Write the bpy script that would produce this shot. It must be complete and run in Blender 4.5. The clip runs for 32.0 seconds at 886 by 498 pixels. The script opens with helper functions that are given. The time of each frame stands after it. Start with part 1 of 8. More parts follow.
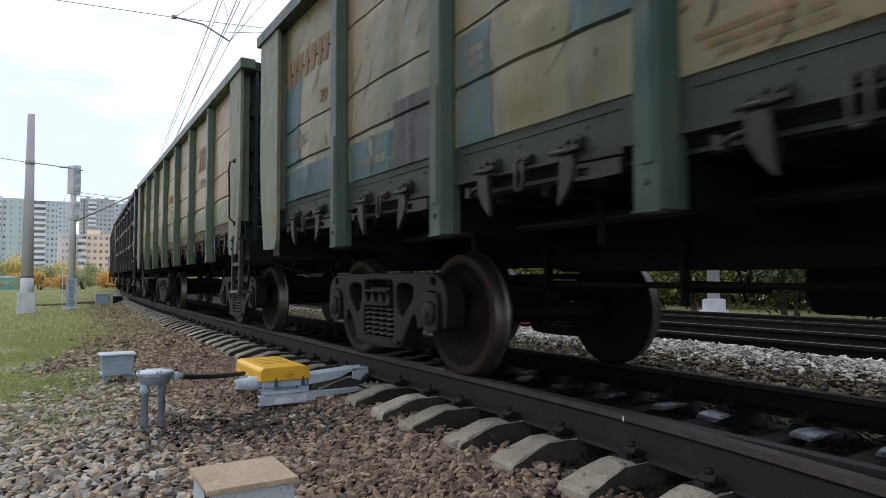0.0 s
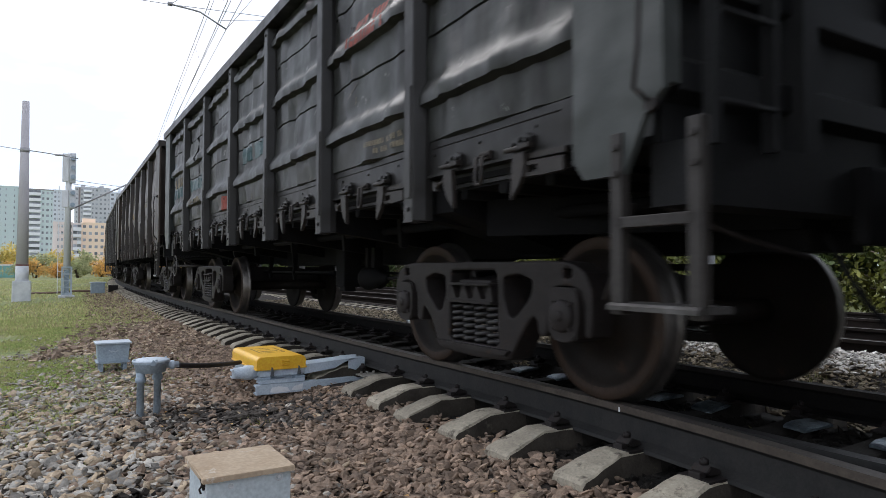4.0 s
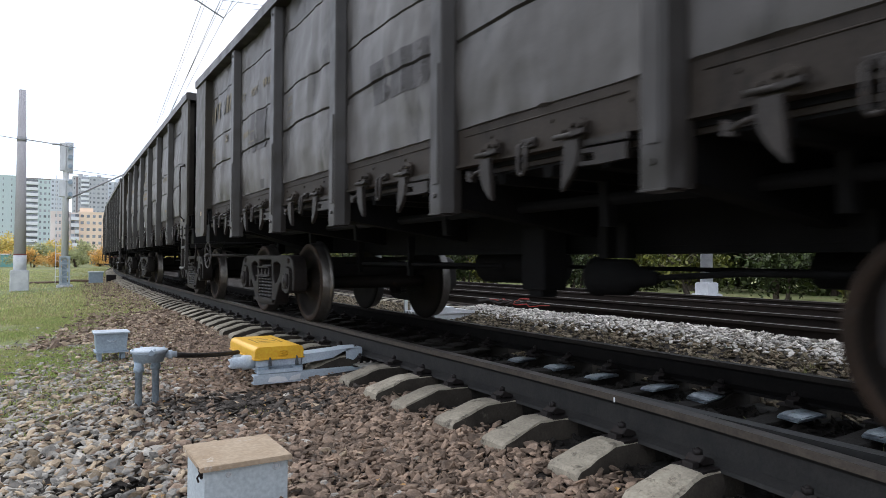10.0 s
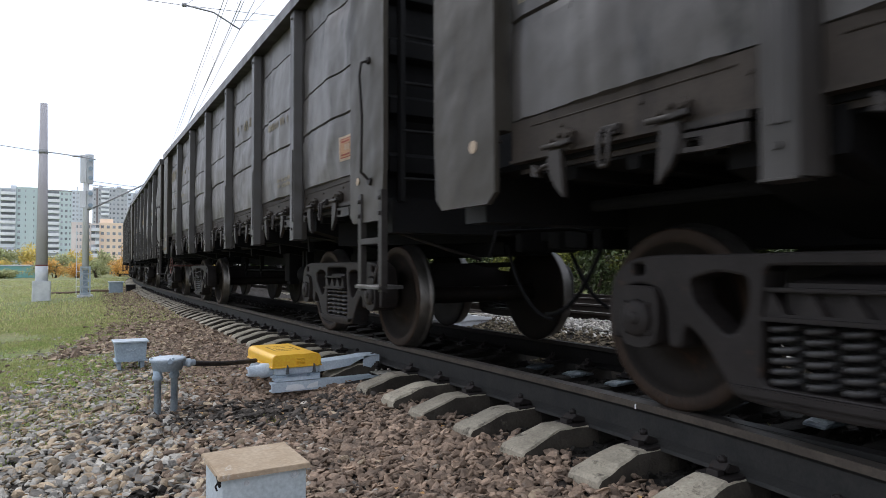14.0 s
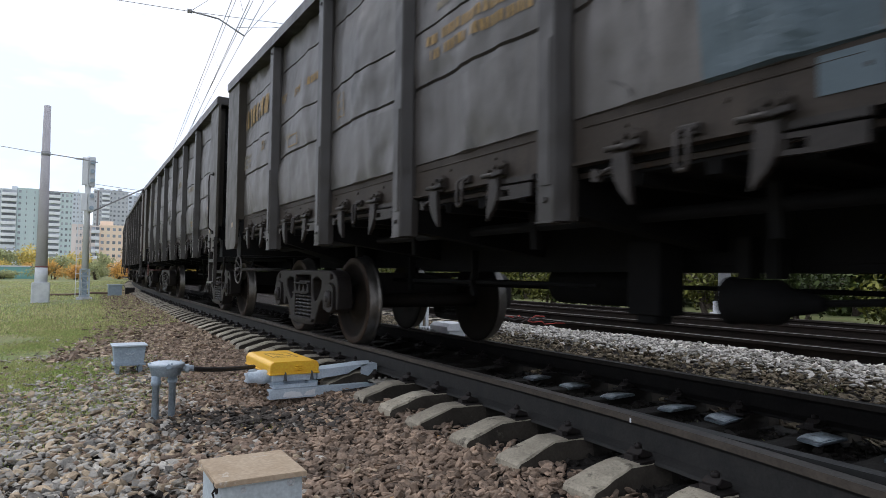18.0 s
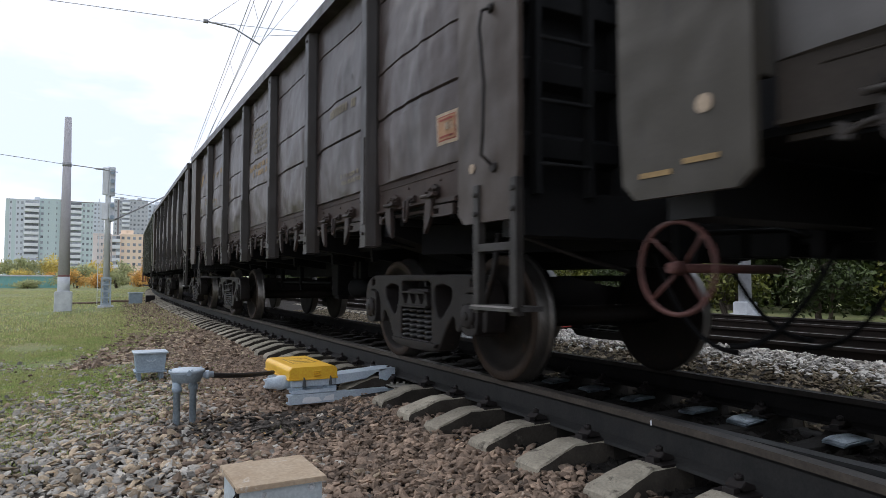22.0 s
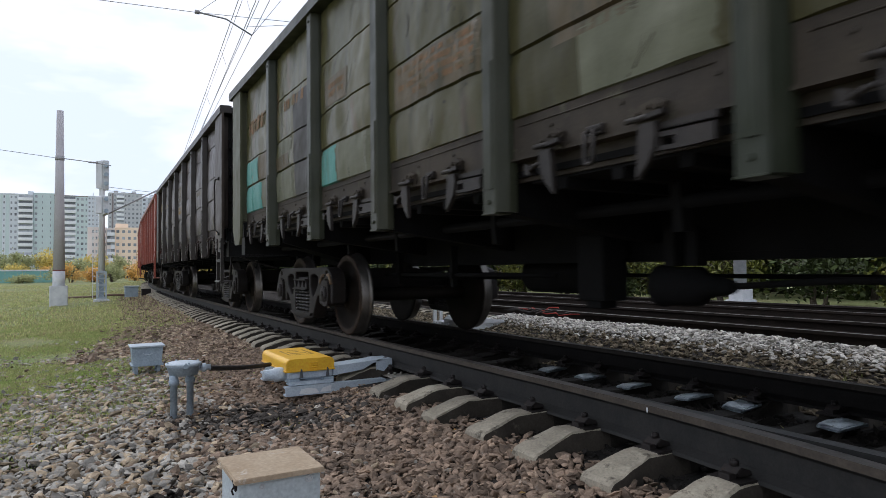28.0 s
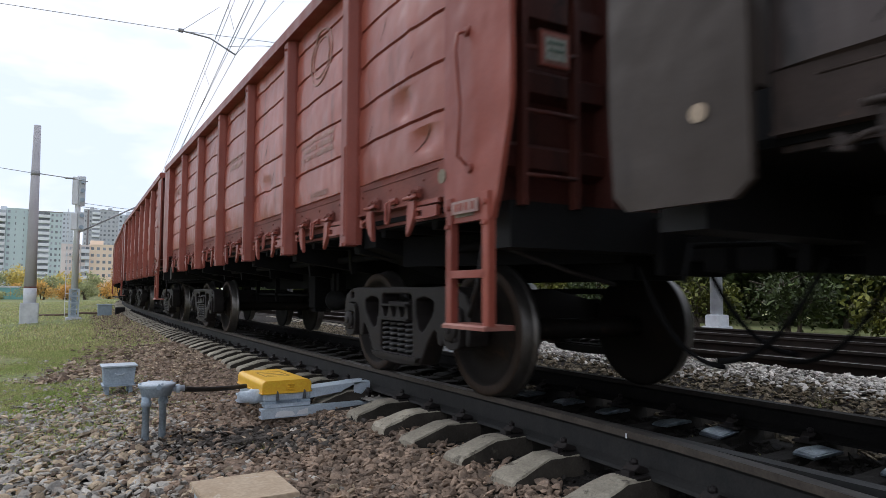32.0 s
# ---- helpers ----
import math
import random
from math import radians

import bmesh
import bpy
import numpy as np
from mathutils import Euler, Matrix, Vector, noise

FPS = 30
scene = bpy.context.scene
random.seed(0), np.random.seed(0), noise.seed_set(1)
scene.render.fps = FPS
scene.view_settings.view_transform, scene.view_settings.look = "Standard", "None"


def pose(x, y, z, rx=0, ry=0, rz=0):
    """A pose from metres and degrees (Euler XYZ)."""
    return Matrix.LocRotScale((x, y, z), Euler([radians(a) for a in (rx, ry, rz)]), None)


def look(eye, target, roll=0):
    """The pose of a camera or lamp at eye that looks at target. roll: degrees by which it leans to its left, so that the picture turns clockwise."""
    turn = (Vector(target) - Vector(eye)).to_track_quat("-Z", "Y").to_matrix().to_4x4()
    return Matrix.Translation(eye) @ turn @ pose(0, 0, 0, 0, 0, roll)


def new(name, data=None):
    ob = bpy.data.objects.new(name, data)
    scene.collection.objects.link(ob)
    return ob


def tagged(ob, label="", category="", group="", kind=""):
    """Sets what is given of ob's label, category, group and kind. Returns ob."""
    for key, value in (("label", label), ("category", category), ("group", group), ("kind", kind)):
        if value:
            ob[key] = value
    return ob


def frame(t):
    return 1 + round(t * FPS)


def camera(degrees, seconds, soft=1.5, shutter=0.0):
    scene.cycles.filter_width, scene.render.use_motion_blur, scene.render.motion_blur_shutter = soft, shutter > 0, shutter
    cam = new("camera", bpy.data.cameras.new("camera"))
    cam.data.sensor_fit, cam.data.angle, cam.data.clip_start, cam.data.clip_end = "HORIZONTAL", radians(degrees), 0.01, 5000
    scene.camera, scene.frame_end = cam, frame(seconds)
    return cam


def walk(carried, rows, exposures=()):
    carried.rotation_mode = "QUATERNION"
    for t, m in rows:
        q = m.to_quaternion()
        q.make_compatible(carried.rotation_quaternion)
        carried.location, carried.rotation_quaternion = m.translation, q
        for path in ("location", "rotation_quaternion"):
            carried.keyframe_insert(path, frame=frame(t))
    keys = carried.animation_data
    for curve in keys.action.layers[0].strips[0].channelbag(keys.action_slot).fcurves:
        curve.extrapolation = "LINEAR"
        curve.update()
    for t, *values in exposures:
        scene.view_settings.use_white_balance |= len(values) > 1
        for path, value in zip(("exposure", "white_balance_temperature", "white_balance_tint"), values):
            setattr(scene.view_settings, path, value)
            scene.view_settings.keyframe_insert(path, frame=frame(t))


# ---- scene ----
cam = camera(68.1, 32.0, soft=0.6, shutter=0.22)
PATH = [
    (0.0, 0.000, 0.000, 0.765, 92.60, 0.20, -31.05),
    (0.5, 0.001, 0.004, 0.760, 92.78, 0.35, -31.89),
    (1.0, 0.002, 0.005, 0.762, 92.80, 0.51, -32.10),
    (1.5, 0.002, 0.008, 0.762, 92.82, 0.55, -32.01),
    (2.0, 0.005, 0.007, 0.761, 92.75, 0.57, -31.91),
    (2.5, 0.005, 0.006, 0.762, 92.69, 0.31, -31.62),
    (3.0, -0.002, 0.005, 0.762, 92.46, 0.03, -31.42),
    (3.5, -0.002, 0.007, 0.761, 92.08, -0.10, -31.38),
    (5.5, 0.004, 0.012, 0.758, 91.06, -0.40, -32.17),
    (6.0, 0.006, 0.010, 0.758, 90.76, -0.65, -32.92),
    (6.5, 0.012, 0.008, 0.764, 91.11, 0.08, -32.59),
    (7.0, 0.005, 0.001, 0.763, 91.49, 0.09, -32.48),
    (7.5, 0.003, 0.003, 0.759, 91.07, -0.06, -32.08),
    (8.0, -0.000, -0.004, 0.764, 91.21, 0.07, -32.12),
    (8.5, 0.000, -0.007, 0.760, 91.46, 0.23, -32.05),
    (9.0, -0.003, -0.008, 0.762, 91.35, 0.02, -31.47),
    (9.5, -0.002, -0.011, 0.764, 91.09, -0.06, -31.51),
    (10.0, -0.000, -0.005, 0.763, 90.97, -0.31, -31.53),
    (10.5, 0.001, 0.006, 0.759, 89.90, -0.44, -30.94),
    (11.0, -0.003, 0.005, 0.756, 90.60, -0.56, -31.26),
    (11.5, -0.002, 0.004, 0.759, 91.17, -0.16, -31.29),
    (12.0, 0.001, 0.003, 0.760, 91.16, -0.43, -31.46),
    (12.5, 0.004, 0.003, 0.761, 92.26, 0.14, -30.02),
    (13.0, 0.007, 0.002, 0.763, 92.95, 0.74, -29.58),
    (13.5, 0.008, 0.023, 0.752, 91.22, 0.21, -29.96),
    (14.0, 0.007, 0.018, 0.756, 91.61, 0.18, -30.14),
    (14.5, -0.001, 0.010, 0.758, 93.19, -0.14, -30.81),
    (16.5, -0.009, -0.010, 0.771, 92.25, 0.16, -30.74),
    (17.0, -0.008, -0.017, 0.774, 92.21, -0.06, -31.23),
    (17.5, -0.009, -0.016, 0.773, 92.90, -0.19, -30.82),
    (18.0, -0.009, -0.015, 0.773, 92.32, -0.82, -30.20),
    (18.5, -0.008, -0.007, 0.769, 91.94, -0.52, -29.93),
    (19.0, -0.010, -0.009, 0.770, 91.92, -0.17, -29.65),
    (19.5, -0.005, -0.008, 0.770, 91.36, -0.46, -30.70),
    (20.0, -0.005, -0.010, 0.771, 91.82, -0.45, -30.70),
    (20.5, -0.008, -0.010, 0.770, 91.82, -0.49, -30.35),
    (21.0, -0.008, -0.015, 0.771, 92.19, -0.22, -29.92),
    (21.5, -0.009, -0.009, 0.772, 92.63, 0.04, -28.64),
    (22.0, -0.009, -0.015, 0.771, 92.67, -0.09, -28.73),
    (22.5, -0.011, -0.013, 0.772, 92.80, -0.09, -28.74),
    (23.0, -0.009, -0.009, 0.770, 92.68, -0.28, -29.07),
    (23.5, -0.008, -0.007, 0.771, 92.49, -0.35, -28.66),
    (24.0, -0.008, -0.007, 0.770, 92.49, -0.27, -28.54),
    (24.5, -0.010, -0.013, 0.774, 92.22, -0.63, -27.90),
    (25.0, -0.010, -0.015, 0.774, 92.89, -0.17, -27.90),
    (25.5, -0.008, -0.012, 0.771, 92.40, -0.07, -28.25),
    (27.5, -0.010, -0.012, 0.770, 92.48, 0.54, -28.73),
    (28.0, -0.003, -0.014, 0.773, 91.79, 0.57, -29.05),
    (28.5, -0.006, -0.010, 0.771, 93.09, 0.60, -28.55),
    (29.0, -0.007, -0.001, 0.771, 93.69, 0.47, -28.51),
    (29.5, -0.007, -0.003, 0.771, 93.09, 0.09, -28.78),
    (30.0, -0.006, -0.004, 0.771, 93.11, 0.30, -28.44),
    (30.5, -0.008, -0.006, 0.770, 92.98, 0.10, -28.65),
    (31.0, -0.008, -0.007, 0.772, 93.39, -0.01, -30.09),
    (31.5, -0.007, -0.005, 0.773, 93.63, -0.33, -30.47),
    (32.0, -0.007, -0.003, 0.772, 93.76, -0.26, -30.86),
]
# seconds, stops, kelvin, tint
EXPOSURES = [(t, stops, 6330, 13.5) for t, stops in ((0.0, -0.18), (2.0, -0.04), (3.0, -0.06), (6.0, 0.23), (7.0, 0.33), (8.0, 0.26), (9.0, 0.19), (12.0, 0.20), (14.5, 0.04), (17.0, -0.06), (20.0, -0.14), (24.0, -0.20), (28.0, -0.22), (30.0, -0.26), (32.0, -0.22))]
walk(cam, [(t, pose(x, y, z, rx, ry, rz)) for t, x, y, z, rx, ry, rz in PATH], EXPOSURES)

# ---------------------------------------------------------------- the line
RADIUS, TANGENT_Y, TRACK_X = 640.0, 5.0, 3.57
PITCH = 13.43          # length of one wagon over its couplers
WAGONS = 18
# the run of the train: seconds, metres along the line
RUN = [(0, 0.99), (1, -3.93), (2, -8.98), (3.5, -16.48), (6, -29.10), (9.2, -45.34), (10, -49.5), (12, -59.6), (13, -64.77), (17, -85.485),
       (19, -95.9), (23, -116.98), (24, -122.285), (28, -143.81), (30, -154.6), (31.3, -161.65), (32, -165.51)]


def run_at(t):
    """Metres along the line at t, smooth between the rows."""
    ts = [r[0] for r in RUN]
    ds = [r[1] for r in RUN]
    n = len(ts)
    i = max(0, min(n - 2, sum(1 for q in ts if q <= t) - 1))

    def slope(k):
        a, b = max(0, k - 1), min(n - 1, k + 1)
        return (ds[b] - ds[a]) / (ts[b] - ts[a])
    h = ts[i + 1] - ts[i]
    u = (t - ts[i]) / h
    return ((2 * u**3 - 3 * u**2 + 1) * ds[i] + (u**3 - 2 * u**2 + u) * h * slope(i)
            + (3 * u**2 - 2 * u**3) * ds[i + 1] + (u**3 - u**2) * h * slope(i + 1))


def line_point(s, off=0.0, z=0.0):
    """A point of the curved line at s metres, off metres to the right of its centre."""
    a = (s - TANGENT_Y) / RADIUS
    return Vector((TRACK_X + RADIUS - (RADIUS - off) * math.cos(a), TANGENT_Y + (RADIUS - off) * math.sin(a), z))


def line_yaw(s):
    return -math.degrees((s - TANGENT_Y) / RADIUS)


# ---------------------------------------------------------------- light
world = bpy.data.worlds.new("overcast_sky")
scene.world = world
world.use_nodes = True


def build_sky():
    nt = world.node_tree
    nt.nodes.clear()
    N = nt.nodes.new
    out, bg = N("ShaderNodeOutputWorld"), N("ShaderNodeBackground")
    sky = N("ShaderNodeTexSky")
    sky.sky_type = "NISHITA"
    sky.sun_disc = False
    sky.sun_elevation, sky.sun_rotation = radians(45), radians(349)
    sky.air_density, sky.dust_density = 1.0, 2.0
    scale = N("ShaderNodeMixRGB")
    scale.blend_type, scale.inputs[0].default_value = "MULTIPLY", 1.0
    scale.inputs[2].default_value = (0.10, 0.10, 0.10, 1)
    nt.links.new(sky.outputs[0], scale.inputs[1])
    tc, mp = N("ShaderNodeTexCoord"), N("ShaderNodeMapping")
    mp.inputs["Scale"].default_value = (1.6, 1.6, 5.5)
    mp.inputs["Location"].default_value = (0.3, 0.1, 0.4)
    nz = N("ShaderNodeTexNoise")
    nz.inputs["Scale"].default_value, nz.inputs["Detail"].default_value, nz.inputs["Roughness"].default_value = 1.7, 5, 0.55
    ramp = N("ShaderNodeValToRGB")
    e = ramp.color_ramp.elements
    e[0].position, e[0].color = 0.39, (0.66, 0.755, 0.87, 1)
    e[1].position, e[1].color = 0.58, (0.975, 0.995, 1.05, 1)
    nt.links.new(tc.outputs["Generated"], mp.inputs[0])
    nt.links.new(mp.outputs[0], nz.inputs["Vector"])
    nt.links.new(nz.outputs["Fac"], ramp.inputs[0])
    mix = N("ShaderNodeMixRGB")
    mix.inputs[0].default_value = 0.9
    nt.links.new(scale.outputs[0], mix.inputs[1])
    nt.links.new(ramp.outputs[0], mix.inputs[2])
    nt.links.new(mix.outputs[0], bg.inputs[0])
    bg.inputs[1].default_value = 1.46
    nt.links.new(bg.outputs[0], out.inputs[0])


build_sky()
sun = new("sun", bpy.data.lights.new("sun", "SUN"))
sun.data.energy, sun.data.angle, sun.data.color = 1.3, radians(25), (1.0, 0.975, 0.94)
sun.matrix_world = look((0, 0, 50), (9.5, -49, 0))

# ---------------------------------------------------------------- materials
MATS = {}


def mat(name, c1, c2=None, rough=0.7, metal=0.0, scale=6.0, bump=0.15, fine=60.0, c3=None, c3_at=0.62, per_object=0.0, streak=False, island=0.0, spec=0.22, run=None, run_at=0.56, spots=None, spots_at=0.68, dust=0.35):
    """A weathered surface: two tones mixed by coarse noise, a third one in spots, fine grain in tone and relief."""
    if name in MATS:
        return MATS[name]
    m = bpy.data.materials.new(name)
    m.use_nodes = True
    nt = m.node_tree
    N, L = nt.nodes.new, nt.links.new
    b = nt.nodes["Principled BSDF"]
    b.inputs["Roughness"].default_value, b.inputs["Metallic"].default_value = rough, metal
    b.inputs["Specular IOR Level"].default_value = spec
    tc = N("ShaderNodeTexCoord")
    src = tc.outputs["Object"]
    coarse = N("ShaderNodeTexNoise")
    coarse.inputs["Scale"].default_value, coarse.inputs["Detail"].default_value = scale, 6
    coarse.inputs["Roughness"].default_value = 0.62
    mp = N("ShaderNodeMapping")
    if streak:
        mp.inputs["Scale"].default_value = (1, 1, 0.28)
    L(src, mp.inputs[0])
    if per_object:
        oi, comb = N("ShaderNodeObjectInfo"), N("ShaderNodeMath")
        comb.operation, comb.inputs[1].default_value = "MULTIPLY", 37.0
        L(oi.outputs["Random"], comb.inputs[0])
        cx = N("ShaderNodeCombineXYZ")
        L(comb.outputs[0], cx.inputs[0])
        L(comb.outputs[0], cx.inputs[1])
        L(cx.outputs[0], mp.inputs["Location"])
    L(mp.outputs[0], coarse.inputs["Vector"])
    ramp = N("ShaderNodeValToRGB")
    c2 = c2 or tuple(v * 0.7 for v in c1)
    ramp.color_ramp.elements[0].position, ramp.color_ramp.elements[0].color = 0.36, (*c1, 1)
    ramp.color_ramp.elements[1].position, ramp.color_ramp.elements[1].color = 0.64, (*c2, 1)
    L(coarse.outputs["Fac"], ramp.inputs[0])
    col = ramp.outputs[0]
    if c3:
        n3, r3, m3 = N("ShaderNodeTexNoise"), N("ShaderNodeValToRGB"), N("ShaderNodeMixRGB")
        n3.inputs["Scale"].default_value, n3.inputs["Detail"].default_value = scale * 2.3, 8
        n3.inputs["Roughness"].default_value = 0.7
        L(mp.outputs[0], n3.inputs["Vector"])
        r3.color_ramp.elements[0].position, r3.color_ramp.elements[1].position = c3_at, c3_at + 0.1
        L(n3.outputs["Fac"], r3.inputs[0])
        L(r3.outputs[0], m3.inputs[0])
        L(col, m3.inputs[1])
        m3.inputs[2].default_value = (*c3, 1)
        col = m3.outputs[0]
    def layer(tone, at, size, scales, width):
        mq, nq, rq, xq = N("ShaderNodeMapping"), N("ShaderNodeTexNoise"), N("ShaderNodeValToRGB"), N("ShaderNodeMixRGB")
        mq.inputs["Scale"].default_value = scales
        L(mp.outputs[0], mq.inputs[0])
        L(mq.outputs[0], nq.inputs["Vector"])
        nq.inputs["Scale"].default_value, nq.inputs["Detail"].default_value, nq.inputs["Roughness"].default_value = size, 6, 0.65
        rq.color_ramp.elements[0].position, rq.color_ramp.elements[1].position = at, at + width
        L(nq.outputs["Fac"], rq.inputs[0])
        L(rq.outputs[0], xq.inputs[0])
        L(col, xq.inputs[1])
        xq.inputs[2].default_value = (*tone, 1)
        return xq.outputs[0]
    if run:
        col = layer(run, run_at, 7.0, (1, 1, 0.10 if not streak else 0.35), 0.22)
    if spots:
        col = layer(spots, spots_at, 9.0, (1, 1, 1 if not streak else 3.0), 0.05)
    grain, gm = N("ShaderNodeTexNoise"), N("ShaderNodeMixRGB")
    grain.inputs["Scale"].default_value, grain.inputs["Detail"].default_value = fine, 3
    L(src, grain.inputs["Vector"])
    gm.blend_type, gm.inputs[0].default_value = "OVERLAY", dust
    L(col, gm.inputs[1])
    L(grain.outputs["Fac"], gm.inputs[2])
    col = gm.outputs[0]
    if per_object or island:
        hv, mr = N("ShaderNodeHueSaturation"), N("ShaderNodeMapRange")
        k = per_object or island
        mr.inputs["To Min"].default_value, mr.inputs["To Max"].default_value = 1 - k, 1 + k
        if island:
            L(N("ShaderNodeNewGeometry").outputs["Random Per Island"], mr.inputs["Value"])
        else:
            L(oi.outputs["Random"], mr.inputs["Value"])
        L(mr.outputs[0], hv.inputs["Value"])
        L(col, hv.inputs["Color"])
        col = hv.outputs[0]
    L(col, b.inputs["Base Color"])
    if bump:
        bp, add = N("ShaderNodeBump"), N("ShaderNodeMath")
        add.operation = "ADD"
        L(grain.outputs["Fac"], add.inputs[0])
        L(coarse.outputs["Fac"], add.inputs[1])
        bp.inputs["Strength"].default_value, bp.inputs["Distance"].default_value = bump, 0.01
        L(add.outputs[0], bp.inputs["Height"])
        if streak and bump < 0.05:
            # shallow dents of thin sheet metal
            dn, db = N("ShaderNodeTexNoise"), N("ShaderNodeBump")
            dn.inputs["Scale"].default_value, dn.inputs["Detail"].default_value = 3.0, 1.5
            if per_object:
                dm = N("ShaderNodeMapping")
                L(src, dm.inputs[0])
                L(cx.outputs[0], dm.inputs["Location"])
                L(dm.outputs[0], dn.inputs["Vector"])
            else:
                L(src, dn.inputs["Vector"])
            db.inputs["Strength"].default_value, db.inputs["Distance"].default_value = 1.0, 0.038
            L(dn.outputs["Fac"], db.inputs["Height"])
            L(db.outputs[0], bp.inputs["Normal"])
        L(bp.outputs[0], b.inputs["Normal"])
    MATS[name] = m
    return m


RAIL_FOOT = mat("dark_rail_steel", (0.008, 0.0076, 0.0074), (0.012, 0.011, 0.0105), rough=0.85, spec=0.12, scale=9)
FAR_HEAD = mat("brown_rail_head", (0.030, 0.026, 0.022), (0.020, 0.018, 0.016), rough=0.8, scale=5, spec=0.15)
RAIL = mat("rail_steel", (0.0150, 0.0152, 0.0150), (0.0230, 0.0222, 0.0210), rough=0.75, spec=0.3, scale=9)
RAIL_TOP = mat("polished_rail_head", (0.105, 0.094, 0.082), (0.07, 0.062, 0.054), rough=0.5, metal=0.3, scale=5)
RAIL_SIDE = mat("rusty_rail_head_side", (0.072, 0.060, 0.049), (0.050, 0.042, 0.035), rough=0.7, scale=7, spec=0.2)
SIDE_RAIL = mat("rusty_side_rail", (0.030, 0.0225, 0.0185), (0.021, 0.0165, 0.0145), rough=0.8, spec=0.2, scale=5)
RAIL_BLADE = mat("dark_blade_steel", (0.033, 0.032, 0.031), (0.024, 0.023, 0.023), rough=0.5, metal=0.3, scale=6)
CONCRETE = mat("grey_concrete", (0.36, 0.325, 0.255), (0.25, 0.225, 0.178), rough=0.9, scale=5, bump=0.5, c3=(0.10, 0.088, 0.07), c3_at=0.55, per_object=0.22)
# Mast tone is a compromise that takes in its backlit, darker top.
PALE_CONCRETE = mat("backlit_mast_concrete", (0.47, 0.455, 0.475), (0.385, 0.37, 0.385), rough=0.9, scale=2, bump=0.2, streak=True)
WHITEWASH = mat("whitewash", (0.66, 0.68, 0.70), (0.5, 0.52, 0.55), rough=0.85, scale=3)
IRON = mat("cast_iron_grimy", (0.0148, 0.0124, 0.0117), (0.0215, 0.0184, 0.0176), rough=0.6, scale=5, bump=0.12, c3=(0.042, 0.025, 0.017), c3_at=0.60, spec=0.2)
# Near-black: the shade below the wagons is put into this colour too.
UNDER = mat("underframe_shade_black", (0.0044, 0.0044, 0.0048), (0.0074, 0.0073, 0.0076), rough=0.9, scale=4, spec=0.15)
WHEEL = mat("wheel_steel", (0.0105, 0.0088, 0.0076), (0.016, 0.0128, 0.0105), rough=0.6, metal=0.0, spec=0.10, scale=3, bump=0.08, c3=(0.032, 0.019, 0.0125), c3_at=0.58)
TREAD = mat("wheel_tread", (0.16, 0.15, 0.14), (0.10, 0.093, 0.086), rough=0.42, metal=0.9, scale=8)
# The blue-grey base puts the sky's reflection into the plates' colour.
CLIP = mat("polished_slide_plate_sky_tint", (0.30, 0.36, 0.40), (0.13, 0.165, 0.185), spec=0.6, rough=0.34, metal=0.7, scale=9, bump=0.5, per_object=0.2, c3=(0.05, 0.043, 0.037), c3_at=0.56)
YELLOW = mat("yellow_enamel", (0.80, 0.47, 0.035), (0.74, 0.42, 0.03), spec=0.5, rough=0.42, scale=5, bump=0.05, c3=(0.5, 0.3, 0.06), c3_at=0.72)
LIGHT_BLUE = mat("pale_blue_paint", (0.47, 0.54, 0.60), (0.39, 0.455, 0.52), rough=0.55, scale=6, bump=0.1, c3=(0.22, 0.23, 0.24), c3_at=0.68)
BLUE_GREY = mat("blue_grey_paint", (0.33, 0.405, 0.47), (0.265, 0.33, 0.39), rough=0.6, scale=7, bump=0.12, c3=(0.2, 0.16, 0.13), c3_at=0.68)
PALE_BOX = mat("pale_grey_paint", (0.47, 0.53, 0.56), (0.40, 0.455, 0.485), rough=0.6, scale=4, bump=0.1, c3=(0.36, 0.3, 0.22), c3_at=0.68)
RUSTY_LID = mat("dusty_beige_lid", (0.43, 0.345, 0.25), (0.35, 0.265, 0.18), rough=0.85, scale=5, bump=0.1, c3=(0.56, 0.52, 0.46), c3_at=0.6, spots=(0.22, 0.15, 0.10), spots_at=0.66)
RUBBER = mat("black_rubber", (0.03, 0.026, 0.025), (0.045, 0.04, 0.038), rough=0.7, scale=14)
WHITE_PAINT = mat("white_paint", (0.72, 0.74, 0.76), (0.62, 0.64, 0.66), rough=0.6, scale=4)
GALV = mat("grey_metal", (0.56, 0.58, 0.60), (0.47, 0.49, 0.51), rough=0.55, metal=0.1, scale=6)
WIRE = mat("overhead_wire", (0.34, 0.34, 0.35), (0.28, 0.28, 0.29), rough=0.6, metal=0.3)
RED_CABLE = mat("red_cable", (0.36, 0.045, 0.035), (0.28, 0.04, 0.03), rough=0.5)
STONE_BROWN = mat("brown_ballast", (0.282, 0.205, 0.148), (0.136, 0.102, 0.079), rough=0.95, scale=9, fine=90, bump=0.4, c3=(0.27, 0.235, 0.195), c3_at=0.58, island=0.5)
STONE_GREY = mat("grey_ballast", (0.385, 0.365, 0.325), (0.215, 0.203, 0.182), rough=0.95, scale=9, fine=90, bump=0.4, c3=(0.36, 0.285, 0.20), c3_at=0.54, island=0.5)
STONE_WHITE = mat("fresh_pale_ballast", (0.60, 0.575, 0.53), (0.42, 0.40, 0.365), rough=0.95, scale=9, fine=90, bump=0.4, c3=(0.28, 0.25, 0.19), c3_at=0.60, island=0.5)
STONE_DARK = mat("dark_ballast", (0.014, 0.0122, 0.0105), (0.024, 0.021, 0.018), rough=0.95, scale=9, fine=90, bump=0.4, island=0.5)
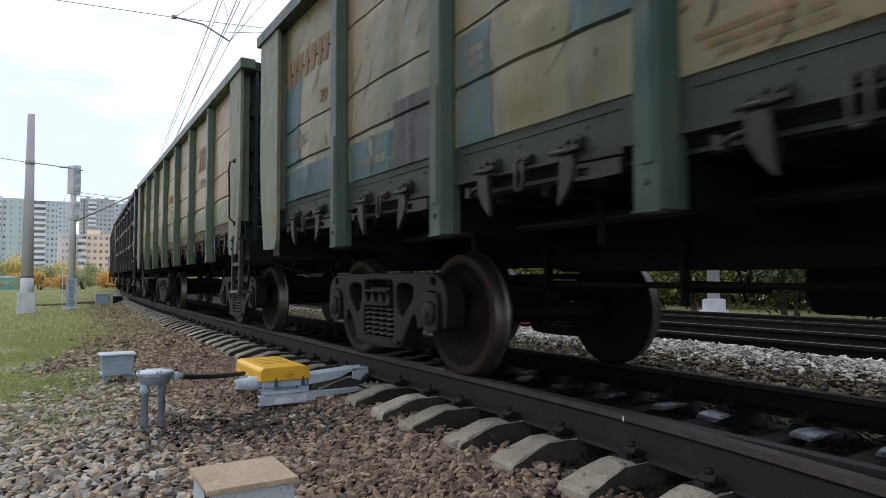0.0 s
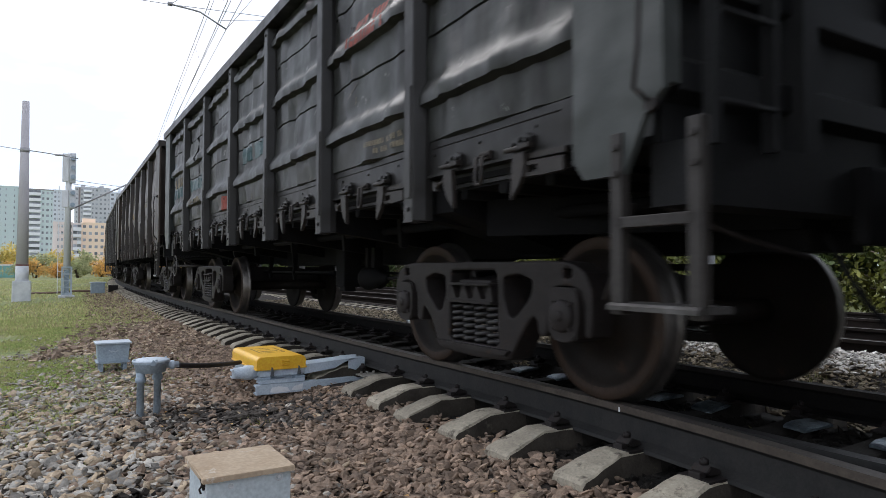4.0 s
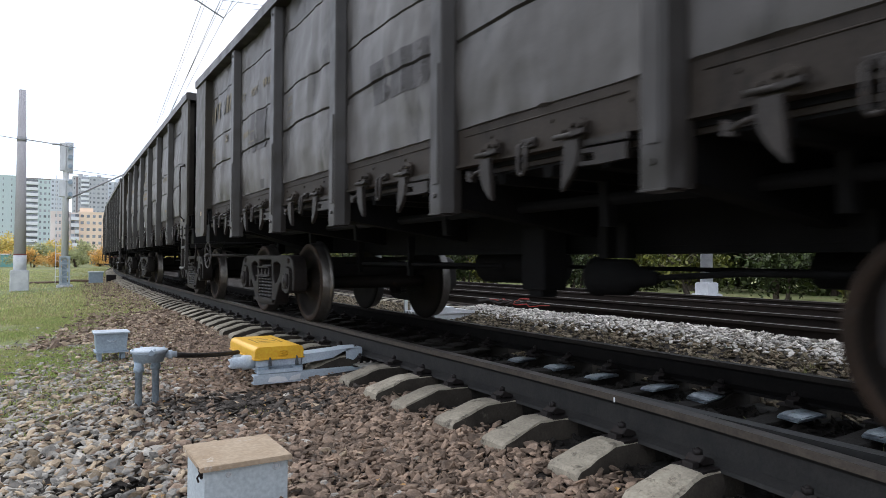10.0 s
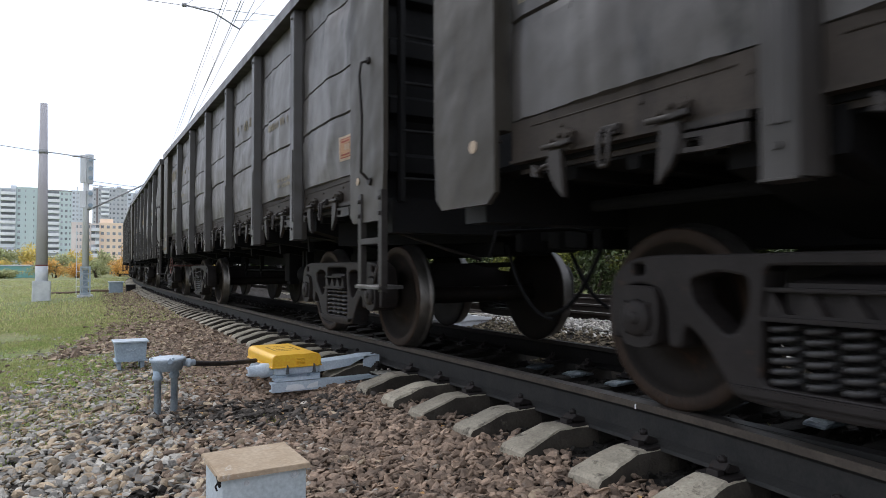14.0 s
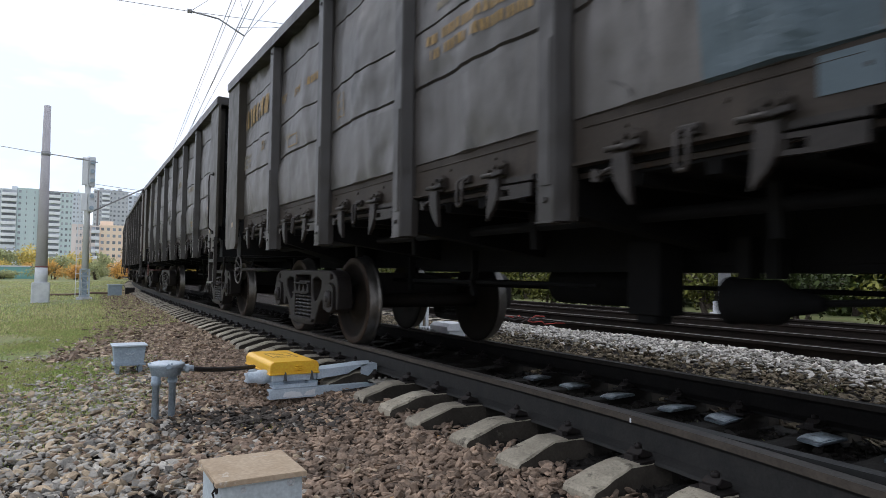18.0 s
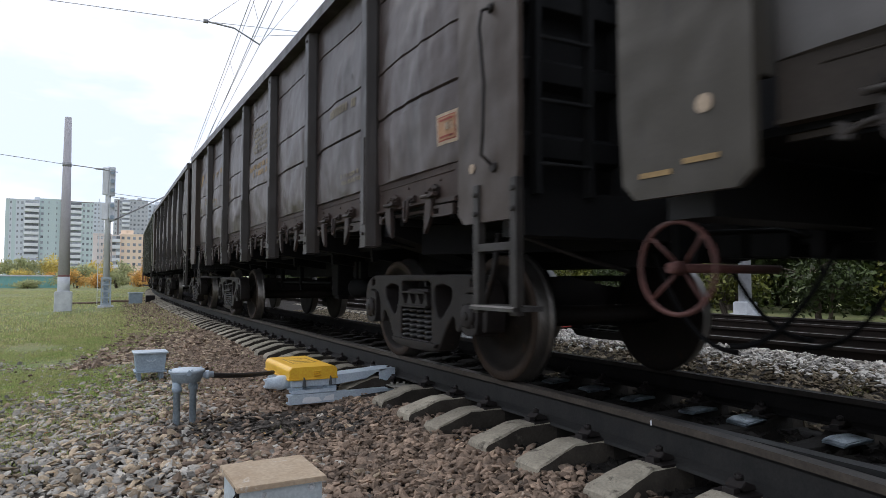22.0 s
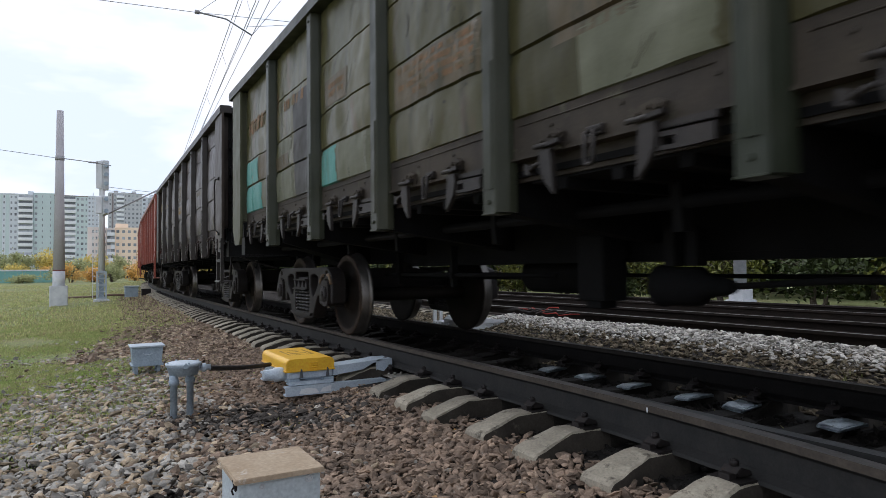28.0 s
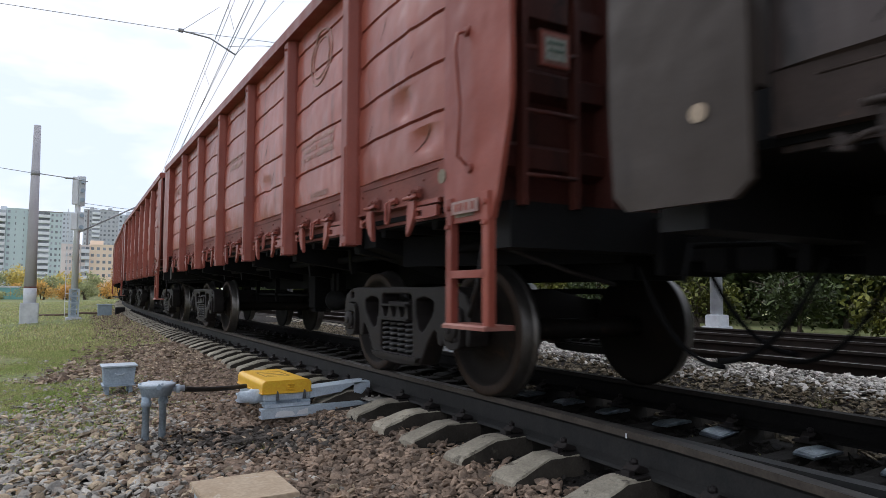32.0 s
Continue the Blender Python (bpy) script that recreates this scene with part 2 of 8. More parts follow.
# Bed colour is kept dark to imitate the shade in gaps between stones.
BED = mat("ballast_bed", (0.030, 0.025, 0.021), (0.018, 0.015, 0.0125), rough=1.0, scale=5, fine=45, bump=1.0)
SOIL_DARK = mat("dark_bed_soil", (0.013, 0.0115, 0.010), (0.020, 0.0175, 0.015), rough=1.0, scale=5, fine=45, bump=0.8)
GRASS_BLADE = mat("grass_blades", (0.17, 0.215, 0.07), (0.24, 0.235, 0.10), rough=0.8, scale=2, bump=0, island=0.45)
TEXT_ORANGE = mat("orange_stencil", (0.24, 0.125, 0.065), (0.18, 0.108, 0.062), rough=0.8, scale=6, c3=(0.14, 0.115, 0.07), c3_at=0.47)
TEXT_PALE = mat("pale_stencil", (0.26, 0.225, 0.165), (0.15, 0.13, 0.10), rough=0.8, scale=7, c3=(0.055, 0.05, 0.045), c3_at=0.59)
TEXT_YELLOW = mat("yellow_stencil", (0.33, 0.22, 0.10), (0.2, 0.14, 0.07), rough=0.8, scale=8, c3=(0.06, 0.05, 0.04), c3_at=0.60)
TEXT_PEACH = mat("peach_stencil", (0.42, 0.24, 0.135), (0.34, 0.215, 0.12), rough=0.8, scale=8, c3=(0.27, 0.205, 0.12), c3_at=0.55)
TEXT_FRESH = mat("pale_tan_stencil", (0.33, 0.265, 0.165), (0.24, 0.195, 0.13), rough=0.8, scale=9, c3=(0.12, 0.10, 0.075), c3_at=0.60)
SLEEPER_DARK = mat("near_black_sleeper", (0.026, 0.023, 0.019), (0.016, 0.014, 0.012), rough=0.9, scale=5, bump=0.4, per_object=0.2)
# Darker than the sleeper tops: side shade is put into the flank colour.
SLEEPER_FLANK = mat("shaded_sleeper_flank", (0.060, 0.052, 0.042), (0.038, 0.033, 0.027), rough=0.95, scale=5, bump=0.4, c3=(0.10, 0.088, 0.07), c3_at=0.62, per_object=0.2)

# ---------------------------------------------------------------- mesh helpers
def mesh_of(name, bm, material, smooth=False):
    me = bpy.data.meshes.new(name)
    bmesh.ops.recalc_face_normals(bm, faces=bm.faces)
    bm.to_mesh(me)
    bm.free()
    for m in (material if isinstance(material, (list, tuple)) else [material]):
        me.materials.append(m)
    if smooth:
        me.shade_smooth()
    return me


def place(name, me, parent=None, m=None, label=""):
    ob = new(name, me)
    if parent is not None:
        ob.parent = parent
    if m is not None:
        ob.matrix_basis = m
    if label:
        ob["label"] = label
    return ob


def part(name, bm, material, parent, label="", smooth=False):
    """A bmesh as one mesh object under a thing or a part."""
    return place(name, mesh_of(name, bm, material, smooth), parent, None, label)


def thing(name, at, label, category, group="", kind=""):
    ob = new(name)
    ob.empty_display_size = 0.2
    ob.matrix_basis = at
    return tagged(ob, label, category, group, kind)


def box(bm, x0, x1, y0, y1, z0, z1, bevel=0.0, mi=0):
    before = set(bm.faces)
    v = [bm.verts.new((x, y, z)) for x in (x0, x1) for y in (y0, y1) for z in (z0, z1)]
    fs = [bm.faces.new([v[i] for i in f]) for f in ((0, 1, 3, 2), (4, 6, 7, 5), (0, 4, 5, 1), (2, 3, 7, 6), (0, 2, 6, 4), (1, 5, 7, 3))]
    if bevel:
        bmesh.ops.bevel(bm, geom=list({e for f in fs for e in f.edges}), offset=bevel, segments=2, affect="EDGES", profile=0.6)
    if mi:
        for f in set(bm.faces) - before:
            f.material_index = mi
    return bm


def prism(bm, pts, axis, a, b, bevel=0.0):
    """A closed outline of (u, v) drawn out from a to b along the axis x, y or z."""
    def at(u, v, w):
        return {"x": (w, u, v), "y": (u, w, v), "z": (u, v, w)}[axis]
    lo = [bm.verts.new(at(u, v, a)) for u, v in pts]
    hi = [bm.verts.new(at(u, v, b)) for u, v in pts]
    n = len(pts)
    fs = [bm.faces.new(lo), bm.faces.new(hi[::-1])]
    fs += [bm.faces.new((lo[i], lo[(i + 1) % n], hi[(i + 1) % n], hi[i])) for i in range(n)]
    if bevel:
        bmesh.ops.bevel(bm, geom=list({e for f in fs[:2] for e in f.edges}), offset=bevel, segments=2, affect="EDGES")
    return bm


def plate_with_holes(bm, outline, holes, axis, a, b):
    """A flat outline with holes, drawn out from a to b."""
    def at(u, v, w):
        return {"x": (w, u, v), "y": (u, w, v), "z": (u, v, w)}[axis]
    loops = []
    for pts in (outline, *holes):
        vs = [bm.verts.new(at(u, v, a)) for u, v in pts]
        loops += [bm.edges.new((vs[i], vs[(i + 1) % len(vs)])) for i in range(len(vs))]
    r = bmesh.ops.triangle_fill(bm, use_beauty=True, edges=loops)
    fs = [g for g in r["geom"] if isinstance(g, bmesh.types.BMFace)]
    ex = bmesh.ops.extrude_face_region(bm, geom=fs)
    vs = [g for g in ex["geom"] if isinstance(g, bmesh.types.BMVert)]
    bmesh.ops.translate(bm, verts=vs, vec=Vector(at(0, 0, b)) - Vector(at(0, 0, a)))
    return bm


def lathe(bm, profile, axis="x", seg=32, cx=(0, 0, 0), mi=None):
    """A profile of (along, radius) turned round the axis; mi gives a material index for each band."""
    rings = []
    for a, r in profile:
        ring = []
        for k in range(seg):
            c, s = math.cos(2 * math.pi * k / seg) * r, math.sin(2 * math.pi * k / seg) * r
            p = {"x": (a, c, s), "y": (c, a, s), "z": (c, s, a)}[axis]
            ring.append(bm.verts.new((p[0] + cx[0], p[1] + cx[1], p[2] + cx[2])))
        rings.append(ring)
    for j in range(len(rings) - 1):
        for k in range(seg):
            f = bm.faces.new((rings[j][k], rings[j][(k + 1) % seg], rings[j + 1][(k + 1) % seg], rings[j + 1][k]))
            f.smooth = True
            if mi:
                f.material_index = mi[j]
    for ring in (rings[0], rings[-1]):
        if profile[0][1] > 1e-4:
            bm.faces.new(ring)
    return bm


def tube(bm, pts, r, seg=8, closed=False):
    """A round rod along the points."""
    pts = [Vector(p) for p in pts]
    rings, n = [], len(pts)
    side = None
    for i, p in enumerate(pts):
        if closed:
            d = pts[(i + 1) % n] - pts[i - 1]
        else:
            d = pts[min(n - 1, i + 1)] - pts[max(0, i - 1)]
        d.normalize()
        if side is None:
            side = d.orthogonal().normalized()
        side = (side - d * side.dot(d)).normalized()
        up = d.cross(side)
        rings.append([bm.verts.new(p + (side * math.cos(2 * math.pi * k / seg) + up * math.sin(2 * math.pi * k / seg)) * r) for k in range(seg)])
    for i in range(n if closed else n - 1):
        a, b = rings[i], rings[(i + 1) % n]
        for k in range(seg):
            f = bm.faces.new((a[k], a[(k + 1) % seg], b[(k + 1) % seg], b[k]))
            f.smooth = True
    if not closed:
        bm.faces.new(rings[0][::-1])
        bm.faces.new(rings[-1])
    return bm


def BM():
    return bmesh.new()


def raw_mesh(name, verts, faces, material, smooth=False):
    """Many small pieces at once, from arrays of corners and of triangles or quads."""
    me = bpy.data.meshes.new(name)
    k = faces.shape[1]
    me.vertices.add(len(verts))
    me.vertices.foreach_set("co", verts.astype(np.float32).ravel())
    me.loops.add(faces.size)
    me.loops.foreach_set("vertex_index", faces.astype(np.int32).ravel())
    me.polygons.add(len(faces))
    me.polygons.foreach_set("loop_start", np.arange(len(faces), dtype=np.int32) * k)
    me.materials.append(material)
    me.update(calc_edges=True)
    me.shade_flat()
    me.validate()
    return me


# ---------------------------------------------------------------- ground
def ground_z(x, y):
    """Height of the ground: the ballast shoulder falls gently to the field."""
    g = noise.noise(Vector((x * 0.35, y * 0.35, 3.1))) * 0.04 + noise.noise(Vector((x * 1.7, y * 1.7, 7.7))) * 0.018
    c = line_point(y).x if abs(y) < 300 else TRACK_X
    d = c - x
    k = max(0.0, min(1.0, (10.5 - y) / 1.5)) if y > -20 else 0.0
    rows = [(-40, -0.75), (-12, -0.35), (-3.6, -0.24), (-3.2, -0.24 + 0.12 * k), (-2.75, -0.25 + 0.25 * k), (-2.3, -0.25 + 0.19 * k), (-1.5, -0.26 + 0.03 * k), (-1.3, -0.29), (-0.6, -0.28), (0.6, -0.28), (1.0, -0.292), (1.15, -0.285), (1.3, -0.295), (1.5, -0.335), (1.75, -0.38), (2.1, -0.40), (2.9, -0.375), (3.6, -0.42), (5.5, -0.50), (9, -0.58), (60, -0.62)]
    z = rows[0][1] if d < rows[0][0] else rows[-1][1]
    for (a, za), (b, zb) in zip(rows, rows[1:]):
        if a <= d <= b:
            z = za + (zb - za) * (d - a) / (b - a)
    z -= 0.085 * math.exp(-((x - 1.85) / 0.55) ** 2 - ((y - 6.2) / 0.75) ** 2) + 0.05 * math.exp(-((x - 0.7) / 0.4) ** 2 - ((y - 8.3) / 0.5) ** 2)
    fade = 1.0 if abs(x) < 40 and abs(y) < 80 else 0.0
    if abs(d) < 1.3:
        g *= 0.3
    return z + g * fade


def grass_edge(y):
    """Where the gravel ends and the grass begins, x at y."""
    rows = [(-30, -6.0), (2, -4.0), (5, -1.75), (7.0, -0.15), (8.3, 0.45), (9, 0.70), (10.5, 1.05), (12.6, 1.36), (15, 1.68), (18.5, 2.05), (26, 2.3), (45, 3.4), (90, 8.0), (200, 34.0)]
    for (a, xa), (b, xb) in zip(rows, rows[1:]):
        if y <= b:
            return xa + (xb - xa) * (y - a) / (b - a)
    return 34.0


def ground_material():
    m = mat("ground_soil_and_turf", (0.160, 0.205, 0.074), (0.225, 0.212, 0.105), rough=1.0, scale=0.9, fine=9, bump=1.0, c3=(0.25, 0.19, 0.115), c3_at=0.58, spots=(0.085, 0.108, 0.036), spots_at=0.55, dust=0.9)
    return m


def build_ground():
    xs = sorted({-3000, -1200, -500, -200, -100, -60, -40, *[-30 + i * 1.5 for i in range(14)], *[-8.7 + i * 0.5 for i in range(18)], *[i * 0.25 for i in range(0, 25)], *[6.5 + 0.75 * i for i in range(12)], 18, 24, 32, 45, 80, 150, 400, 1200, 3000})
    ys = sorted({-3000, -1000, -300, -100, -50, -25, *[-15 + i * 0.5 for i in range(30)], *[i * 0.4 for i in range(0, 40)], *[16 + i for i in range(30)], *[48 + 4 * i for i in range(20)], 150, 200, 300, 450, 700, 1200, 3000})
    bm = BM()
    grid = [[bm.verts.new((x, y, ground_z(x, y))) for y in ys] for x in xs]
    for i in range(len(xs) - 1):
        for j in range(len(ys) - 1):
            f = bm.faces.new((grid[i][j], grid[i + 1][j], grid[i + 1][j + 1], grid[i][j + 1]))
            cx, cy = (xs[i] + xs[i + 1]) / 2, (ys[j] + ys[j + 1]) / 2
            c = line_point(cy).x if abs(cy) < 300 else TRACK_X
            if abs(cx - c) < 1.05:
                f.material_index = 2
            elif grass_edge(cy) + 0.6 * noise.noise(Vector((cx * 1.3, cy * 0.9, 2.2))) - 0.1 < cx < c + 14.5 and abs(cy) < 300:
                f.material_index = 1
            f.smooth = True
    ob = place("ground", mesh_of("ground", bm, [ground_material(), BED, SOIL_DARK], True))
    tagged(ob, "grassy field and worn gravel beside the railway line", "ground", kind="structure")


def stones(name, label, count, region, size, material, seed, lift=0.0, fine=False):
    """Loose broken stones over the ground: angular lumps, one object."""
    rng = np.random.default_rng(seed)
    base = np.array([(-1, -1, -.7), (1, -1, -.6), (1, 1, -.7), (-1, 1, -.6), (-.8, -.7, .7), (.7, -.9, .6), (.9, .7, .55), (-.7, .9, .75)], float)
    tri = np.array([(0, 1, 5), (0, 5, 4), (1, 2, 6), (1, 6, 5), (2, 3, 7), (2, 7, 6), (3, 0, 4), (3, 4, 7), (4, 5, 6), (4, 6, 7), (0, 3, 2), (0, 2, 1)])
    if fine:
        g = (1 + 5 ** 0.5) / 2
        base = np.array([(-1, g, 0), (1, g, 0), (-1, -g, 0), (1, -g, 0), (0, -1, g), (0, 1, g), (0, -1, -g), (0, 1, -g), (g, 0, -1), (g, 0, 1), (-g, 0, -1), (-g, 0, 1)], float) / g
        tri = np.array([(0, 11, 5), (0, 5, 1), (0, 1, 7), (0, 7, 10), (0, 10, 11), (1, 5, 9), (5, 11, 4), (11, 10, 2), (10, 7, 6), (7, 1, 8),
                        (3, 9, 4), (3, 4, 2), (3, 2, 6), (3, 6, 8), (3, 8, 9), (4, 9, 5), (2, 4, 11), (6, 2, 10), (8, 6, 7), (9, 8, 1)])
    P = []
    while len(P) < count:
        q = region(rng)
        if q:
            P.append((q[0], q[1], ground_z(q[0], q[1]) + lift * rng.random()))
    P = np.array(P)
    n = len(P)
    k = len(base)
    V = base[None] * (0.68 + 0.55 * rng.random((n, k, 3)))
    S = size * (0.5 + rng.random((n, 1)) ** 1.6) * np.stack([0.7 + 0.9 * rng.random(n), 0.6 + 0.5 * rng.random(n), 0.24 + 0.30 * rng.random(n)], 1)
    V = V * S[:, None, :] * 0.5
    a, b, c = rng.random(n) * 6.28, rng.normal(0, 0.4, n), rng.normal(0, 0.4, n)
    ca, sa, cb, sb, cc, sc = np.cos(a), np.sin(a), np.cos(b), np.sin(b), np.cos(c), np.sin(c)
    y, z = V[..., 1] * cb[:, None] - V[..., 2] * sb[:, None], V[..., 1] * sb[:, None] + V[..., 2] * cb[:, None]
    x = V[..., 0]
    x, z = x * cc[:, None] + z * sc[:, None], -x * sc[:, None] + z * cc[:, None]
    x, y = x * ca[:, None] - y * sa[:, None], x * sa[:, None] + y * ca[:, None]
    V = np.stack([x, y, z], -1) + P[:, None, :]
    F = (tri[None] + (np.arange(n) * k)[:, None, None]).reshape(-1, 3)
    ob = place(name, raw_mesh(name, V.reshape(-1, 3), F, material))
    return tagged(ob, label, "gravel", kind="stuff")


def grass(name, label, count, region, height, material, seed, width=0.012):
    """Blades of grass: bent narrow slips in tufts, one object."""
    rng = np.random.default_rng(seed)
    P = []
    while len(P) < count:
        q = region(rng)
        if q:
            P.append((q[0], q[1], ground_z(q[0], q[1]) - 0.01))
    P = np.array(P)
    n = len(P)
    a = rng.random(n) * 6.28
    h = height * (0.4 + rng.random(n))
    w = width * (0.6 + 0.8 * rng.random(n)) * (1 + P[:, 1].clip(0, 60) * 0.02)
    lean = h * rng.normal(0, 0.55, n)
    d, s = np.stack([np.cos(a), np.sin(a), a * 0], 1), np.stack([-np.sin(a), np.cos(a), a * 0], 1)
    up = np.array([[0, 0, 1.0]])
    V = np.stack([P - s * w[:, None], P + s * w[:, None],
                  P + up * h[:, None] * 0.6 + d * lean[:, None] * 0.35 + s * w[:, None] * 0.6,
                  P + up * h[:, None] + d * lean[:, None]], 1)
    F = (np.array([(0, 1, 2), (0, 2, 3)])[None] + (np.arange(n) * 4)[:, None, None]).reshape(-1, 3)
    ob = place(name, raw_mesh(name, V.reshape(-1, 3), F, material))
    return tagged(ob, label, "grass", kind="stuff")

# ---------------------------------------------------------------- the railway
RAIL_SECTION = [(-0.0375, 0.0), (0.0375, 0.0), (0.0375, -0.036), (0.011, -0.056), (0.009, -0.14), (0.07, -0.162), (0.075, -0.18),
                (-0.075, -0.18), (-0.07, -0.162), (-0.009, -0.14), (-0.011, -0.056), (-0.0375, -0.036)]
NEAR_TOP, FAR_TOP = 0.027, 0.012        # the outer rail of the curve lies higher
SLEEPER_0, SLEEPER_STEP = 2.485, 0.54


def branch(s):
    """How far the branching stock rail stands off the running edge at s: it leaves in front of the point machine."""
    if s >= 4.5:
        return 0.0
    return 0.16 * ((4.5 - s) / 3.0) ** 3 if s > 1.5 else 0.16 + 0.16 * (1.5 - s)


def rail_mesh(off, top, s0, s1, step, leave=False):
    bm = BM()
    rings = []
    n = max(2, int((s1 - s0) / step) + 1)
    for i in range(n):
        s = s0 + (s1 - s0) * i / (n - 1)
        o = off - (branch(s) if leave else 0.0)
        rings.append([bm.verts.new(line_point(s, o + u, v + (top if v > -0.1 else 0.0))) for u, v in RAIL_SECTION])
    k = len(RAIL_SECTION)
    for a, b in zip(rings, rings[1:]):
        for j in range(k):
            f = bm.faces.new((a[j], a[(j + 1) % k], b[(j + 1) % k], b[j]))
            f.material_index = {0: 1, k - 1: 2, 1: 2}.get(j, 0)
    bm.faces.new(rings[0])
    bm.faces.new(rings[-1][::-1])
    return bm


def blade_mesh():
    """The switch blade: planed to nothing at its tip, a full head further on, close beside the stock rail."""
    bm = BM()
    rings = []
    for i in range(45):
        s = -1.0 + 5.35 * i / 44
        inner = -0.762
        outer = max(-0.836, inner - 0.004 - branch(s) + 0.002)
        web = max(outer + 0.012, -0.81)
        rings.append([bm.verts.new(line_point(s, o, z)) for o, z in ((outer, NEAR_TOP - 0.002), (inner, NEAR_TOP - 0.002), (inner, -0.02), (inner - 0.012, -0.03), (inner - 0.012, -0.14), (inner + 0.03, -0.16), (inner + 0.03, -0.172), (web, -0.172), (web, -0.03), (outer, -0.02))])
    for a, b in zip(rings, rings[1:]):
        for j in range(10):
            f = bm.faces.new((a[j], a[(j + 1) % 10], b[(j + 1) % 10], b[j]))
            f.material_index = 1 if j == 0 else 0
    bm.faces.new(rings[0])
    bm.faces.new(rings[-1][::-1])
    return bm


def sleeper_mesh(seed=0):
    """A concrete sleeper, 2.7 m: high under the rails, low in the middle, with sloped ends and chipped edges."""
    bm = BM()
    rng = random.Random(60 + seed)
    half = [(-1.385, -0.285, 0.108), (-1.365, -0.262, 0.110), (-1.10, -0.180, 0.090), (-0.68, -0.180, 0.092), (-0.60, -0.226, 0.088), (-0.36, -0.238, 0.085)]
    key = half + [(-x, z, w) for x, z, w in half[::-1]]
    prof = []
    for (xa, ta, wa), (xb, tb, wb) in zip(key, key[1:]):
        n = max(1, round((xb - xa) / 0.07)) if xa < -0.9 else max(1, round((xb - xa) / 0.25))
        prof += [(xa + (xb - xa) * k / n, ta + (tb - ta) * k / n, wa + (wb - wa) * k / n) for k in range(n)]
    prof.append(key[-1])
    rings = []
    for x, top, w in prof:
        j = [rng.gauss(0, 0.0022) for _ in range(8)]
        if rng.random() < 0.12:
            j[rng.randrange(2, 4)] -= 0.014
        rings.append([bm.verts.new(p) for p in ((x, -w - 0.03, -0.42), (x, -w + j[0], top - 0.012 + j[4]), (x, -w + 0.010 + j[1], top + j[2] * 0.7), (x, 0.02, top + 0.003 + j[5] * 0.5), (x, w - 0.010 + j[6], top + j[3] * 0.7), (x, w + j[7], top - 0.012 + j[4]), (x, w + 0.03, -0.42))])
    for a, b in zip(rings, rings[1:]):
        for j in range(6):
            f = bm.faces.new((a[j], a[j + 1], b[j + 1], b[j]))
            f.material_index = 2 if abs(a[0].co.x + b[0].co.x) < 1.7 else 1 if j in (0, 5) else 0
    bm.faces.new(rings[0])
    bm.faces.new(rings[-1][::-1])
    return mesh_of("sleeper", bm, [CONCRETE, SLEEPER_FLANK, SLEEPER_DARK])


def fastening_mesh():
    """Rail chair: base plate, two clamps and bolts with nuts."""
    bm = BM()
    box(bm, -0.19, 0.19, -0.085, 0.085, -0.192, -0.176, 0.004)
    for sx in (-1, 1):
        prism(bm, [(sx * 0.05, -0.168), (sx * 0.13, -0.168), (sx * 0.155, -0.15), (sx * 0.125, -0.125), (sx * 0.06, -0.148)], "y", -0.045, 0.045, 0.004)
        lathe(bm, [(-0.176, 0.011), (-0.098, 0.011)], "z", 8, (sx * 0.115, 0, 0))
        lathe(bm, [(-0.128, 0.021), (-0.104, 0.021)], "z", 6, (sx * 0.115, 0, 0))
        box(bm, sx * 0.165 - 0.022, sx * 0.165 + 0.022, -0.03, 0.03, -0.18, -0.15, 0.004)
    return mesh_of("fastening", bm, IRON)


def pad_mesh():
    """A worn slide plate before the far rail: a tilted block, its upper face polished, with a raised lip."""
    bm = BM()
    prism(bm, [(0.40, -0.242), (0.655, -0.228), (0.655, -0.212), (0.62, -0.204), (0.48, -0.206), (0.42, -0.216), (0.40, -0.228)], "y", -0.078, 0.078, 0.004)
    prism(bm, [(0.40, -0.226), (0.412, -0.216), (0.62, -0.202), (0.62, -0.212)], "y", -0.094, -0.079, 0.002)
    return mesh_of("slide_plate", bm, CLIP)


